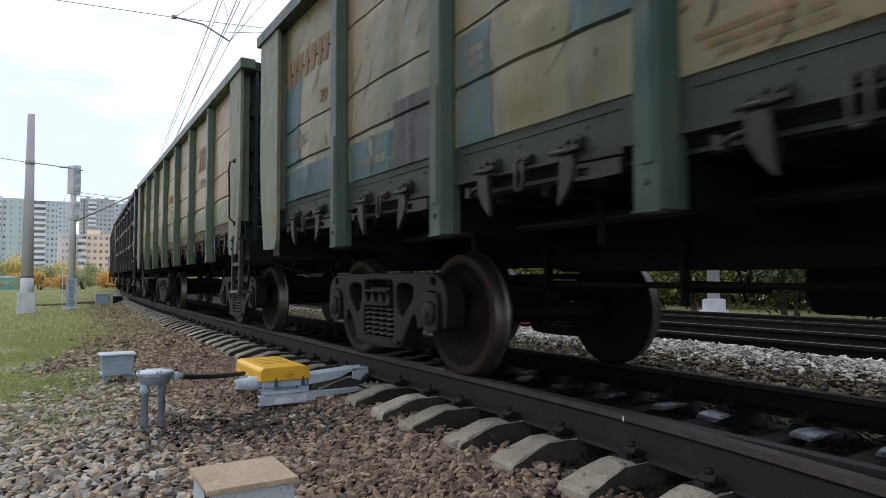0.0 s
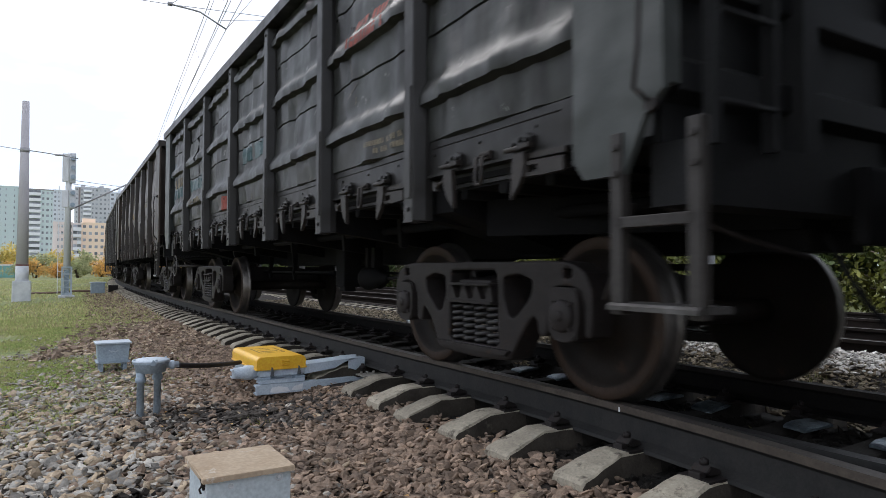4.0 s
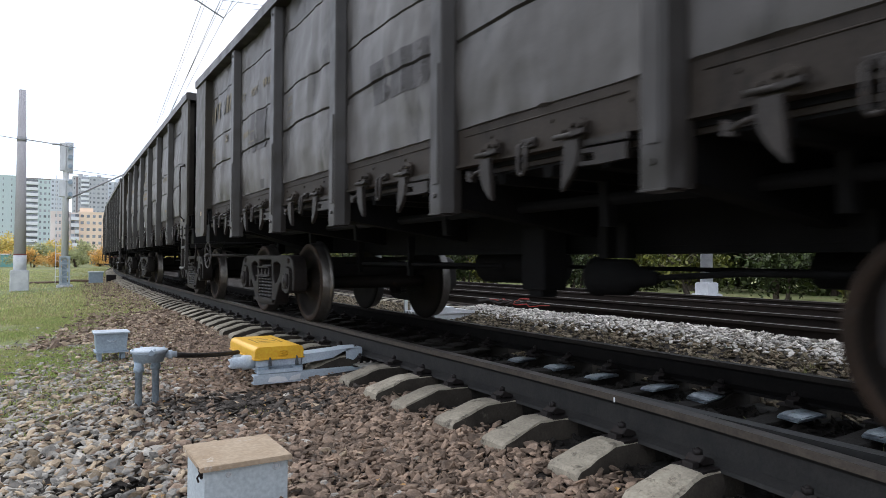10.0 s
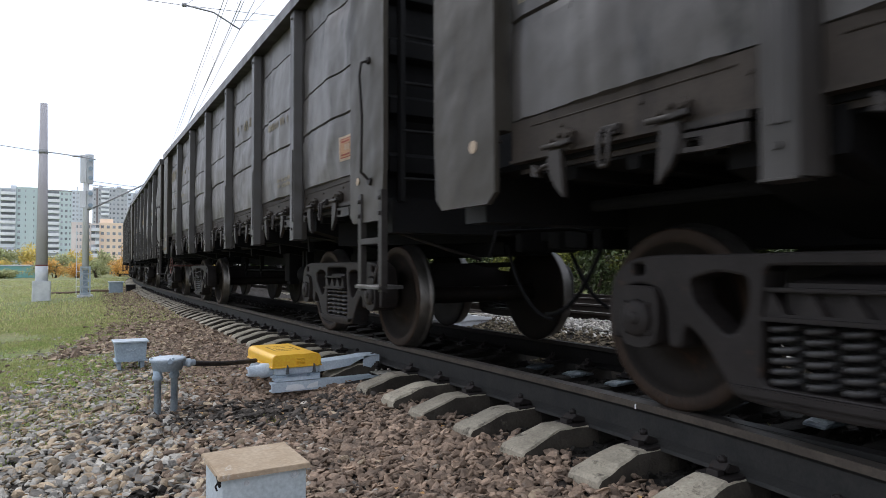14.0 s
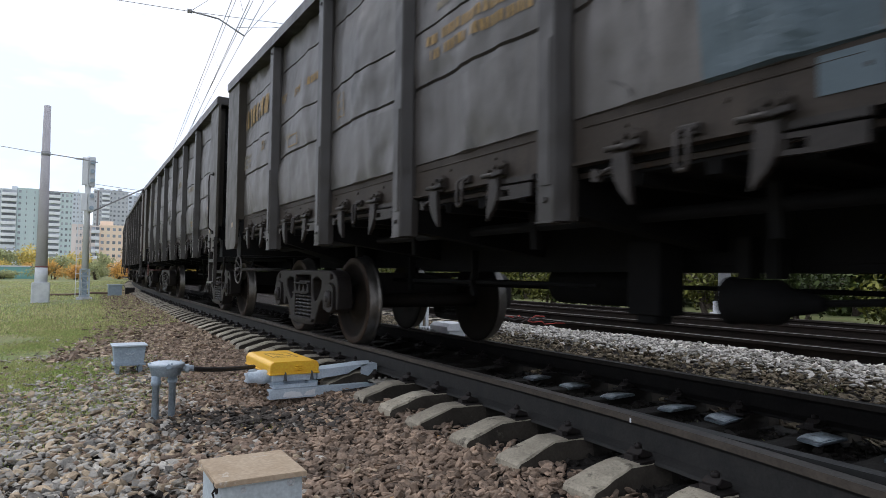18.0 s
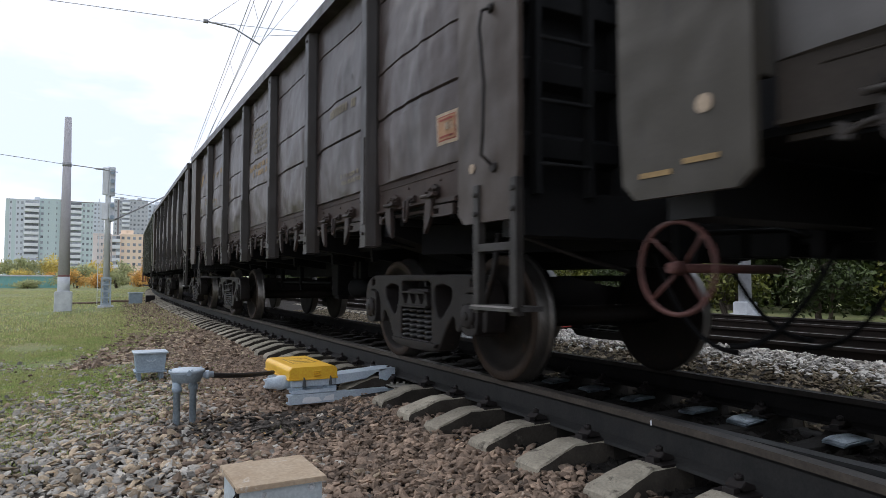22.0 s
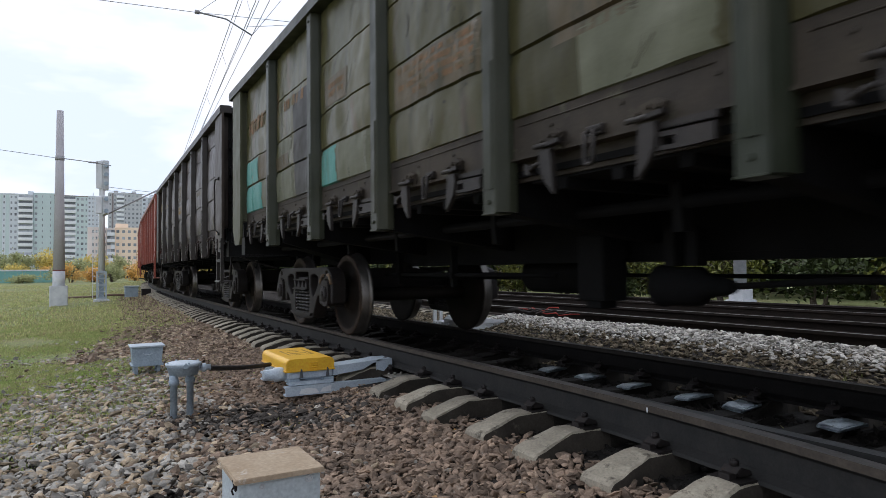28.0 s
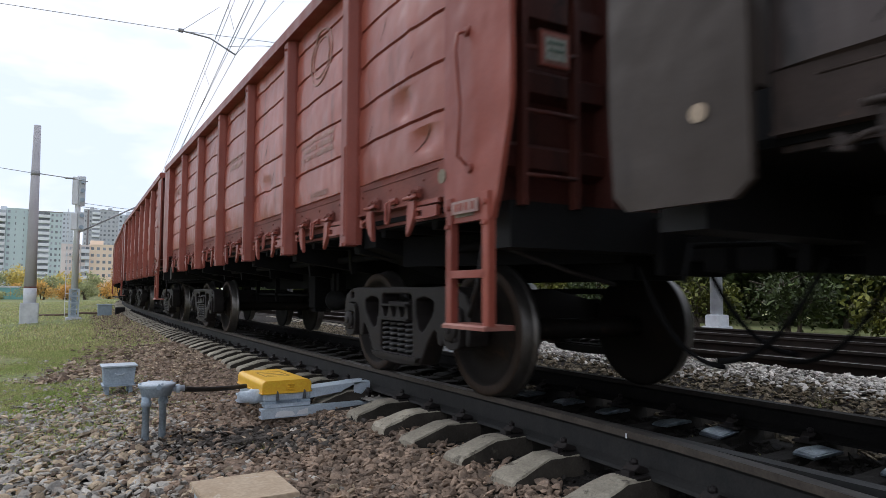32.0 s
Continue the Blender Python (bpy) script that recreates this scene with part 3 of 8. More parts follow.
def build_track():
    t = thing("railway_track", Matrix(), "curved railway track of worn steel rails on concrete sleepers", "railway track", kind="structure")
    for off, top, s0, step in ((-0.7975, NEAR_TOP, -1.0, 0.25), (0.7975, FAR_TOP, -25, 1.0)):
        me = mesh_of("rail", rail_mesh(off, top, s0, 30, step, off < 0), [RAIL, RAIL_TOP, RAIL_SIDE] if off < 0 else [RAIL_FOOT, FAR_HEAD, FAR_HEAD])
        place("rail", me, t, None, "steel rail with a worn brown head")
        me = mesh_of("rail", rail_mesh(off, top, 30.004, 250, 1.0), [RAIL, RAIL_TOP, RAIL_SIDE])
        place("rail", me, t, None, "steel rail with a worn brown head")
    me = mesh_of("rail", rail_mesh(-0.7975, NEAR_TOP, -25, -1.006, 1.0), [RAIL, RAIL_TOP, RAIL_SIDE])
    place("rail", me, t, None, "steel rail with a worn brown head")
    place("switch_blade", mesh_of("switch_blade", blade_mesh(), [RAIL, RAIL_BLADE]), t, None, "dark planed switch blade beside the stock rail")
    sls, fa, pad = [sleeper_mesh(k) for k in range(5)], fastening_mesh(), pad_mesh()
    dull = pad.copy()
    dull.materials[0] = SLEEPER_DARK
    n = 0
    s = SLEEPER_0 - 45 * SLEEPER_STEP
    while s < 62:
        # the sleepers that carry the point machine lie further apart
        y = s + (0.24 if 5.5 < s < 6.0 else 0.12 if 6.0 < s < 6.6 else 0.0)
        p = line_point(y)
        m = pose(p.x + random.uniform(-0.025, 0.025), p.y + random.uniform(-0.012, 0.012), 0.008, random.uniform(-1.5, 1.5), 0.45 + random.uniform(-0.15, 0.15), line_yaw(s) + random.uniform(-1.2, 1.2))
        o = place("sleeper", random.choice(sls), t, m)
        for off in (-0.7975, 0.7975):
            if s < 34:
                place("fastening", fa, o, pose(off - (branch(s) if off < 0 and s > 1 else 0.0), 0, 0))
        if -2 < s < 14:
            place("slide_plate", pad if s < 5.5 else dull, o, pose(random.uniform(-0.02, 0.02), -0.055 + random.uniform(-0.015, 0.015), 0.004, random.uniform(-5, 5), random.uniform(-1.2, 1.2), random.uniform(-9, 9)))
        s += SLEEPER_STEP
    bm = BM()
    q = line_point(2.58, -0.8365 - branch(2.58))
    box(bm, q.x - 0.004, q.x, 2.576, 2.584, -0.012, 0.014)
    place("paint_mark", mesh_of("paint_mark", bm, WHITE_PAINT), t, None, "short white paint mark on the rail")
    # the sleepers past the near stretch
    bm = BM()
    while s < 250:
        p, y = line_point(s), radians(line_yaw(s))
        c = math.cos(y)
        vs = [bm.verts.new((p.x + u * c - v * math.sin(y), p.y + u * math.sin(y) + v * c, z)) for u, v, z in
              ((-1.36, -.085, -.21), (1.36, -.085, -.21), (1.36, .085, -.21), (-1.36, .085, -.21), (-1.36, -.11, -.38), (1.36, -.11, -.38), (1.36, .11, -.38), (-1.36, .11, -.38))]
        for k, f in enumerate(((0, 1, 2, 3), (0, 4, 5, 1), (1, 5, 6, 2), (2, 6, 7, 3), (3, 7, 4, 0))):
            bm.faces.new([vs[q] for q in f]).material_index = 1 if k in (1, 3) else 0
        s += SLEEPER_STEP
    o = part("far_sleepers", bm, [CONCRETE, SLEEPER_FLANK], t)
    o["kind"] = "stuff"


def side_track(name, x, z, label):
    t = thing(name, Matrix(), label, "railway track", kind="structure")
    sl = bpy.data.meshes.get("sleeper") or sleeper_mesh()
    for off in (-0.7975, 0.7975):
        bm = BM()
        pts = [(x + off + u, v + z) for u, v in RAIL_SECTION]
        prism(bm, pts, "y", -30, 160)
        bm.normal_update()
        for f in bm.faces:
            if abs(f.normal.z) > 0.9 and f.calc_center_median().z > z - 0.01:
                f.material_index = 1
        part("rail", bm, [SIDE_RAIL, RAIL_TOP], t)
    for i in range(60):
        place("sleeper", sl, t, pose(x, -4 + i * 0.506, z - 0.03))
    return t

# ---------------------------------------------------------------- open freight wagons
HALF, PLATE_Y = 6.36, 5.70
POSTS = (-4.125, -2.475, -0.825, 0.825, 2.475, 4.125)
BAY_EDGES = (-PLATE_Y, *POSTS, PLATE_Y)
PANEL_Z1, TOP_Z = 3.37, 3.50
WALL_X = 1.455


def style(name, panel, post, sill, seams, bulge, dents, low, ribs=False):
    """seams: heights of the sheet joints, the first at the top of the sill; low: the sill's lower edge."""
    return dict(name=name, panel=panel, post=post, sill=sill, seams=seams, bulge=bulge, dents=dents, low=low, ribs=ribs)


GREEN_POST = mat("green_post_paint", (0.049, 0.084, 0.054), (0.078, 0.100, 0.060), rough=0.38, scale=2.5, streak=True, per_object=0.12, c3=(0.115, 0.088, 0.05), c3_at=0.58, run=(0.06, 0.075, 0.05), run_at=0.52, spots=(0.05, 0.032, 0.022), spots_at=0.70, bump=0.035, dust=0.14)
OLIVE_POST = mat("olive_post_paint", (0.022, 0.027, 0.017), (0.034, 0.036, 0.023), rough=0.4, scale=2.5, streak=True, per_object=0.12, c3=(0.03, 0.024, 0.018), c3_at=0.62, run=(0.05, 0.05, 0.032), run_at=0.54, bump=0.035, dust=0.14)
GREEN_TAN = mat("faded_green_tan_paint", (0.330, 0.240, 0.132), (0.205, 0.188, 0.110), spec=0.25, rough=0.38, scale=0.9, streak=True, per_object=0.14, c3=(0.36, 0.19, 0.09), c3_at=0.56, run=(0.085, 0.085, 0.052), run_at=0.56, spots=(0.045, 0.029, 0.020), spots_at=0.64, bump=0.035, dust=0.14)
TEAL_TAN = mat("patched_tan_green_paint", (0.220, 0.172, 0.092), (0.122, 0.130, 0.080), spec=0.25, rough=0.38, scale=0.9, streak=True, per_object=0.14, c3=(0.25, 0.135, 0.065), c3_at=0.57, run=(0.075, 0.082, 0.058), run_at=0.57, spots=(0.035, 0.026, 0.020), spots_at=0.63, bump=0.035, dust=0.14)
TEAL_POST = mat("weathered_teal_post_paint", (0.031, 0.058, 0.044), (0.052, 0.070, 0.046), rough=0.4, scale=2.5, streak=True, per_object=0.12, c3=(0.085, 0.066, 0.038), c3_at=0.56, run=(0.028, 0.052, 0.050), run_at=0.52, spots=(0.04, 0.027, 0.02), spots_at=0.68, bump=0.035, dust=0.14)
SILL_TEAL = mat("grimy_teal_sill", (0.024, 0.033, 0.030), (0.036, 0.041, 0.034), rough=0.6, scale=3, per_object=0.15, streak=True, c3=(0.020, 0.022, 0.020), c3_at=0.58, spots=(0.06, 0.045, 0.034), spots_at=0.70)
PALE_GREEN = mat("pale_green_paint", (0.185, 0.195, 0.135), (0.13, 0.145, 0.104), rough=0.5, scale=1.2, streak=True, per_object=0.06, c3=(0.19, 0.18, 0.12), c3_at=0.6, run=(0.09, 0.082, 0.055), run_at=0.53, spots=(0.07, 0.045, 0.03), spots_at=0.69, bump=0.035, dust=0.14)
OLIVE_TAN = mat("faded_olive_paint", (0.064, 0.062, 0.024), (0.104, 0.094, 0.042), spec=0.16, rough=0.30, scale=1.0, streak=True, per_object=0.2, c3=(0.115, 0.074, 0.042), c3_at=0.57, run=(0.026, 0.024, 0.015), run_at=0.52, spots=(0.022, 0.014, 0.010), spots_at=0.63, bump=0.035, dust=0.14)
DARK_PANEL = mat("grimy_dark_grey_paint", (0.049, 0.0435, 0.0400), (0.080, 0.0735, 0.0690), spec=0.46, rough=0.42, scale=1.1, streak=True, per_object=0.14, c3=(0.017, 0.0152, 0.0138), c3_at=0.55, run=(0.074, 0.073, 0.073), run_at=0.58, spots=(0.011, 0.009, 0.008), spots_at=0.68, bump=0.035, dust=0.14)
UMBER_PANEL = mat("grimy_umber_paint", (0.040, 0.0285, 0.0260), (0.062, 0.0470, 0.0430), spec=0.30, rough=0.38, scale=1.1, streak=True, per_object=0.14, c3=(0.020, 0.0165, 0.0152), c3_at=0.56, run=(0.082, 0.070, 0.064), run_at=0.58, spots=(0.085, 0.045, 0.030), spots_at=0.71, bump=0.035, dust=0.14)
UMBER_POST = mat("grimy_umber_post_paint", (0.019, 0.0155, 0.0140), (0.029, 0.0235, 0.0210), spec=0.24, rough=0.40, scale=2.2, streak=True, per_object=0.1, run=(0.046, 0.037, 0.033), run_at=0.56, spots=(0.075, 0.04, 0.027), spots_at=0.72, bump=0.035, dust=0.14)
DARK_POST = mat("grimy_dark_post_paint", (0.022, 0.0195, 0.0178), (0.032, 0.0285, 0.0258), spec=0.34, rough=0.40, scale=2.2, streak=True, per_object=0.1, c3=(0.014, 0.012, 0.0105), c3_at=0.6, run=(0.036, 0.033, 0.031), run_at=0.58, bump=0.035, dust=0.14)
BLACK_PANEL = mat("black_scuffed_paint", (0.018, 0.0185, 0.0165), (0.036, 0.040, 0.036), rough=0.40, scale=1.6, streak=True, per_object=0.2, c3=(0.012, 0.0115, 0.011), c3_at=0.5, run=(0.022, 0.022, 0.021), run_at=0.5, spots=(0.15, 0.148, 0.14), spots_at=0.64, bump=0.035, dust=0.14)
BLACK_POST = mat("black_post_paint", (0.013, 0.0125, 0.012), (0.020, 0.019, 0.018), rough=0.42, scale=2.2, streak=True, per_object=0.1, bump=0.035, dust=0.14)
RED_PANEL = mat("red_oxide_paint", (0.365, 0.094, 0.060), (0.285, 0.074, 0.049), spec=0.5, rough=0.36, scale=1.2, streak=True, per_object=0.08, c3=(0.115, 0.036, 0.024), c3_at=0.62, run=(0.10, 0.034, 0.024), run_at=0.58, bump=0.035, dust=0.14)
RED_POST = mat("red_oxide_post_paint", (0.275, 0.073, 0.051), (0.215, 0.058, 0.044), rough=0.42, scale=2, streak=True, per_object=0.08, bump=0.035, dust=0.14)
SILL_DARK = mat("rusty_sill", (0.030, 0.0245, 0.0205), (0.042, 0.034, 0.028), spec=0.15, rough=0.6, scale=3, per_object=0.15, streak=True, c3=(0.020, 0.0165, 0.0145), c3_at=0.55, spots=(0.075, 0.045, 0.030), spots_at=0.68, bump=0.06)
SILL_UMBER = mat("rusty_umber_sill", (0.034, 0.0240, 0.0205), (0.048, 0.034, 0.029), spec=0.15, rough=0.6, scale=3, per_object=0.15, streak=True, c3=(0.020, 0.0160, 0.0145), c3_at=0.55, spots=(0.085, 0.046, 0.030), spots_at=0.66, bump=0.06)
SILL_RED = mat("red_sill", (0.21, 0.065, 0.05), (0.15, 0.055, 0.045), rough=0.7, scale=3)
SILL_GREEN = mat("tan_sill", (0.165, 0.128, 0.083), (0.105, 0.086, 0.060), rough=0.7, scale=3, per_object=0.15, c3=(0.055, 0.042, 0.032), c3_at=0.56, run=(0.045, 0.035, 0.027), run_at=0.55)
SILL_OLIVE = mat("grimy_olive_sill", (0.055, 0.044, 0.032), (0.034, 0.028, 0.022), rough=0.7, scale=3, per_object=0.15, c3=(0.10, 0.098, 0.066), c3_at=0.60, run=(0.022, 0.018, 0.015), run_at=0.55)
TEAL = mat("teal_touch_up_paint", (0.046, 0.086, 0.092), (0.062, 0.106, 0.108), rough=0.5, scale=2, streak=True, c3=(0.085, 0.092, 0.068), c3_at=0.55, run=(0.105, 0.100, 0.068), run_at=0.56, bump=0.035, dust=0.14)
TURQUOISE = mat("turquoise_touch_up_paint", (0.065, 0.24, 0.215), (0.085, 0.27, 0.24), rough=0.5, scale=3, streak=True, c3=(0.10, 0.15, 0.11), c3_at=0.60, run=(0.07, 0.13, 0.10), run_at=0.56, bump=0.035, dust=0.14)
SLATE = mat("slate_touch_up_paint", (0.046, 0.043, 0.045), (0.058, 0.054, 0.055), rough=0.5, scale=3, streak=True, c3=(0.07, 0.062, 0.045), c3_at=0.62, bump=0.035, dust=0.14)
BLUE_PATCH = mat("dull_blue_touch_up_paint", (0.060, 0.086, 0.104), (0.078, 0.105, 0.122), rough=0.42, scale=2, streak=True, bump=0.035, dust=0.14)
TAN_PATCH = mat("tan_touch_up_paint", (0.115, 0.088, 0.050), (0.084, 0.068, 0.040), rough=0.5, scale=2.5, streak=True, c3=(0.06, 0.054, 0.032), c3_at=0.50, run=(0.045, 0.04, 0.026), run_at=0.54, bump=0.035, dust=0.14)
BARE = mat("scraped_grey_paint", (0.045, 0.042, 0.039), (0.030, 0.028, 0.026), rough=0.5, scale=5)
ORANGE_SIGN = mat("orange_sign", (0.36, 0.205, 0.115), (0.30, 0.18, 0.11), rough=0.7, scale=7, c3=(0.12, 0.075, 0.05), c3_at=0.58)
PALE_SIGN = mat("pale_sign_border", (0.40, 0.315, 0.23), (0.30, 0.235, 0.175), rough=0.7, scale=9, c3=(0.12, 0.09, 0.07), c3_at=0.60)
RED_SIGN = mat("red_sign", (0.30, 0.070, 0.052), (0.21, 0.055, 0.044), rough=0.7, scale=8, c3=(0.06, 0.04, 0.034), c3_at=0.56)

DARK_PLATE = mat("dusty_grey_plate_paint", (0.045, 0.040, 0.033), (0.057, 0.051, 0.042), spec=0.18, rough=0.45, scale=1.4, streak=True, per_object=0.1, c3=(0.034, 0.031, 0.029), c3_at=0.58, run=(0.062, 0.056, 0.052), run_at=0.62, bump=0.035, dust=0.14)
TEAL_GREY = mat("teal_grey_plate_paint", (0.046, 0.051, 0.049), (0.060, 0.065, 0.062), rough=0.45, scale=1.4, streak=True, c3=(0.04, 0.05, 0.05), c3_at=0.55, run=(0.15, 0.15, 0.145), run_at=0.60, bump=0.035, dust=0.14)
PALE_STRIP = mat("pale_blue_grey_strip", (0.20, 0.225, 0.245), (0.12, 0.135, 0.15), rough=0.5, scale=3, c3=(0.05, 0.055, 0.06), c3_at=0.58)
PLATE_TEAL = mat("faded_blue_green_paint", (0.120, 0.150, 0.125), (0.145, 0.165, 0.128), rough=0.5, scale=2, streak=True, c3=(0.16, 0.165, 0.115), c3_at=0.56, dust=0.14, bump=0.03)
PALE_OLIVE = mat("pale_olive_touch_up_paint", (0.125, 0.128, 0.082), (0.092, 0.096, 0.060), rough=0.5, scale=2, streak=True, c3=(0.06, 0.06, 0.036), c3_at=0.60, run=(0.05, 0.047, 0.03), run_at=0.60, dust=0.14, bump=0.03)
SOOT = mat("sooty_touch_up_paint", (0.026, 0.024, 0.021), (0.034, 0.031, 0.026), rough=0.5, scale=2, streak=True, dust=0.14, bump=0.03)
OLIVE_PLATE = mat("olive_plate_paint", (0.095, 0.098, 0.060), (0.072, 0.074, 0.046), rough=0.5, scale=1.4, streak=True, c3=(0.12, 0.12, 0.08), c3_at=0.6, run=(0.045, 0.04, 0.027), run_at=0.56, dust=0.14, bump=0.03)
DEEP_TEAL = mat("deep_teal_touch_up_paint", (0.024, 0.060, 0.068), (0.036, 0.080, 0.085), rough=0.45, scale=2, streak=True, c3=(0.05, 0.07, 0.06), c3_at=0.60, dust=0.14, bump=0.03)
DEEP_OLIVE = mat("deep_olive_paint", (0.046, 0.044, 0.018), (0.062, 0.056, 0.025), spec=0.14, rough=0.32, scale=1.4, streak=True, c3=(0.038, 0.034, 0.018), c3_at=0.58, run=(0.08, 0.068, 0.036), run_at=0.62, spots=(0.022, 0.015, 0.010), spots_at=0.66, dust=0.14, bump=0.03)
LOW_GREEN = mat("pale_green_sheet_paint", (0.175, 0.188, 0.118), (0.150, 0.166, 0.108), spec=0.25, rough=0.40, scale=1.1, streak=True, c3=(0.235, 0.195, 0.115), c3_at=0.60, run=(0.11, 0.11, 0.07), run_at=0.60, spots=(0.05, 0.034, 0.024), spots_at=0.70, dust=0.14, bump=0.03)
SCRATCH = mat("dark_scratch", (0.040, 0.032, 0.024), (0.026, 0.021, 0.016), rough=0.8, scale=9)
UMBER_PLATE = mat("dusty_umber_plate_paint", (0.048, 0.0375, 0.0315), (0.060, 0.0475, 0.040), spec=0.18, rough=0.45, scale=1.4, streak=True, per_object=0.1, c3=(0.036, 0.029, 0.026), c3_at=0.58, run=(0.066, 0.053, 0.046), run_at=0.62, bump=0.035, dust=0.14)
PLATES = dict(umber=UMBER_PLATE, teal=PALE_GREEN, olive=OLIVE_PLATE, green=PALE_GREEN, dark=DARK_PLATE, black=TEAL_GREY)

STYLES = dict(
    teal=style("teal", TEAL_TAN, TEAL_POST, SILL_TEAL, (1.545, 1.915, 2.255, 2.84), 0.035, 0.010, 1.345),
    green=style("green", GREEN_TAN, GREEN_POST, SILL_GREEN, (1.545, 1.915, 2.255, 2.84), 0.035, 0.010, 1.345),
    olive=style("olive", OLIVE_TAN, OLIVE_POST, SILL_OLIVE, (1.60, 1.97, 2.32, 2.82), 0.035, 0.012, 1.385),
    dark=style("dark", DARK_PANEL, DARK_POST, SILL_DARK, (1.53, 2.07, 2.45, 3.06), 0.05, 0.016, 1.325),
    umber=style("umber", UMBER_PANEL, UMBER_POST, SILL_UMBER, (1.53, 2.07, 2.45, 3.06), 0.05, 0.014, 1.325),
    black=style("black", BLACK_PANEL, BLACK_POST, BLACK_POST, (1.57, 2.26, 2.90), 0.03, 0.030, 1.36, True),
    red=style("red", RED_PANEL, RED_POST, SILL_RED, (1.61, 1.93, 2.25, 2.585, 2.89, 3.20), 0.04, 0.010, 1.385))
RIB_Z = (1.88, 2.56, 3.22)      # pressed ribs of the black wagon


def panel_x(st, seed, y, z, y0, y1):
    """How far the wall stands out at a place of one bay: bulge, crowned boards, seams and dents."""
    u = 2 * (y - y0) / (y1 - y0) - 1
    low = st["seams"][0]
    v = min(1, max(0, (z - low) / (PANEL_Z1 - low)))
    soft = max(0.0, 1 - u * u)
    x = st["bulge"] * soft * math.sin(math.pi * min(1, v * 1.1 + 0.06)) ** 0.8
    edges = (*st["seams"], PANEL_Z1)
    for k, (a, b) in enumerate(zip(edges, edges[1:])):
        if a <= z <= b:
            x += 0.005 * math.sin(math.pi * (z - a) / (b - a))
    for k, a in enumerate(st["seams"]):
        d = z - a
        if 0 <= d < 0.0085:
            x -= 0.024 * (1 - d / 0.014)
        elif -0.0055 < d < 0:
            x -= 0.024
        # the lap of the sheets leaves a narrow step below some seams
        elif -0.052 < d < 0 and (k == 1 or st["name"] == "red") and not st["ribs"]:
            x -= 0.008
    if st["ribs"]:
        for c in RIB_Z:
            if c - 0.085 < z < c + 0.10:
                x += 0.065 * min(1, soft * 6) * min(1, (c + 0.10 - z) / 0.10, (z - c + 0.085) / 0.02)
    p = Vector((seed * 5.3 + y * 1.6, z * 1.6, seed * 1.7))
    d = noise.noise(p) + 0.5 * noise.noise(p * 2.6)
    x += st["dents"] * d * min(1, soft * 3)
    k = noise.noise(p * 1.3 + Vector((9, 4, 2)))
    if k > 0.34:
        x -= st["dents"] * 5 * (k - 0.34) * soft
    if st["name"] == "red":
        for cy, cz, ry, rz, k2 in ((-5.05, 2.09, 0.17, 0.14, 0.05), (-5.35, 1.78, 0.20, 0.10, 0.04), (-1.6, 2.0, 0.2, 0.12, 0.03)):
            q = ((y - cy) / ry) ** 2 + ((z - cz) / rz) ** 2
            if q < 1:
                x -= k2 * (1 - q)
    # long upright creases where the load has pushed the sheet out
    c = noise.noise(Vector((seed * 3.7 + y * 2.9, z * 0.45 + u * 0.4, 4.4)))
    x += st["dents"] * 1.1 * max(0.0, 0.16 - abs(c)) / 0.16 * min(1, soft * 3)
    if st["name"] in ("dark", "umber"):
        # buckled fields: slanting ridges that run up towards the posts
        f = noise.noise(Vector((seed * 2.3 + y * 1.1, z * 1.4, 11.5)))
        if f > -0.05:
            r = noise.noise(Vector(((y * 0.80 + z * 0.60) * 3.1 + seed, (z * 0.80 - y * 0.60) * 0.9, 7.3)))
            x += 0.012 * max(0.0, 0.15 - abs(r)) / 0.15 * min(1, (f + 0.05) * 6) * min(1, soft * 3)
    return x


def panel_rows(st):
    rows, edges = [], (*st["seams"], PANEL_Z1)
    for a, b in zip(edges, edges[1:]):
        h = b - a
        rows += [a, a + 0.008, a + 0.012] + [a + h * f for f in (0.1, 0.2, 0.3, 0.4, 0.5, 0.6, 0.7, 0.8)] + [b - 0.0530, b - 0.0515, b - 0.03, b - 0.0065, b - 0.0045]
    if st["ribs"]:
        for c in RIB_Z:
            rows = [z for z in rows if not c - 0.09 < z < c + 0.105] + [c - 0.086, c - 0.066, c - 0.01, c + 0.05, c + 0.099]
    return sorted({round(z, 4) for z in rows if z < PANEL_Z1}) + [PANEL_Z1]


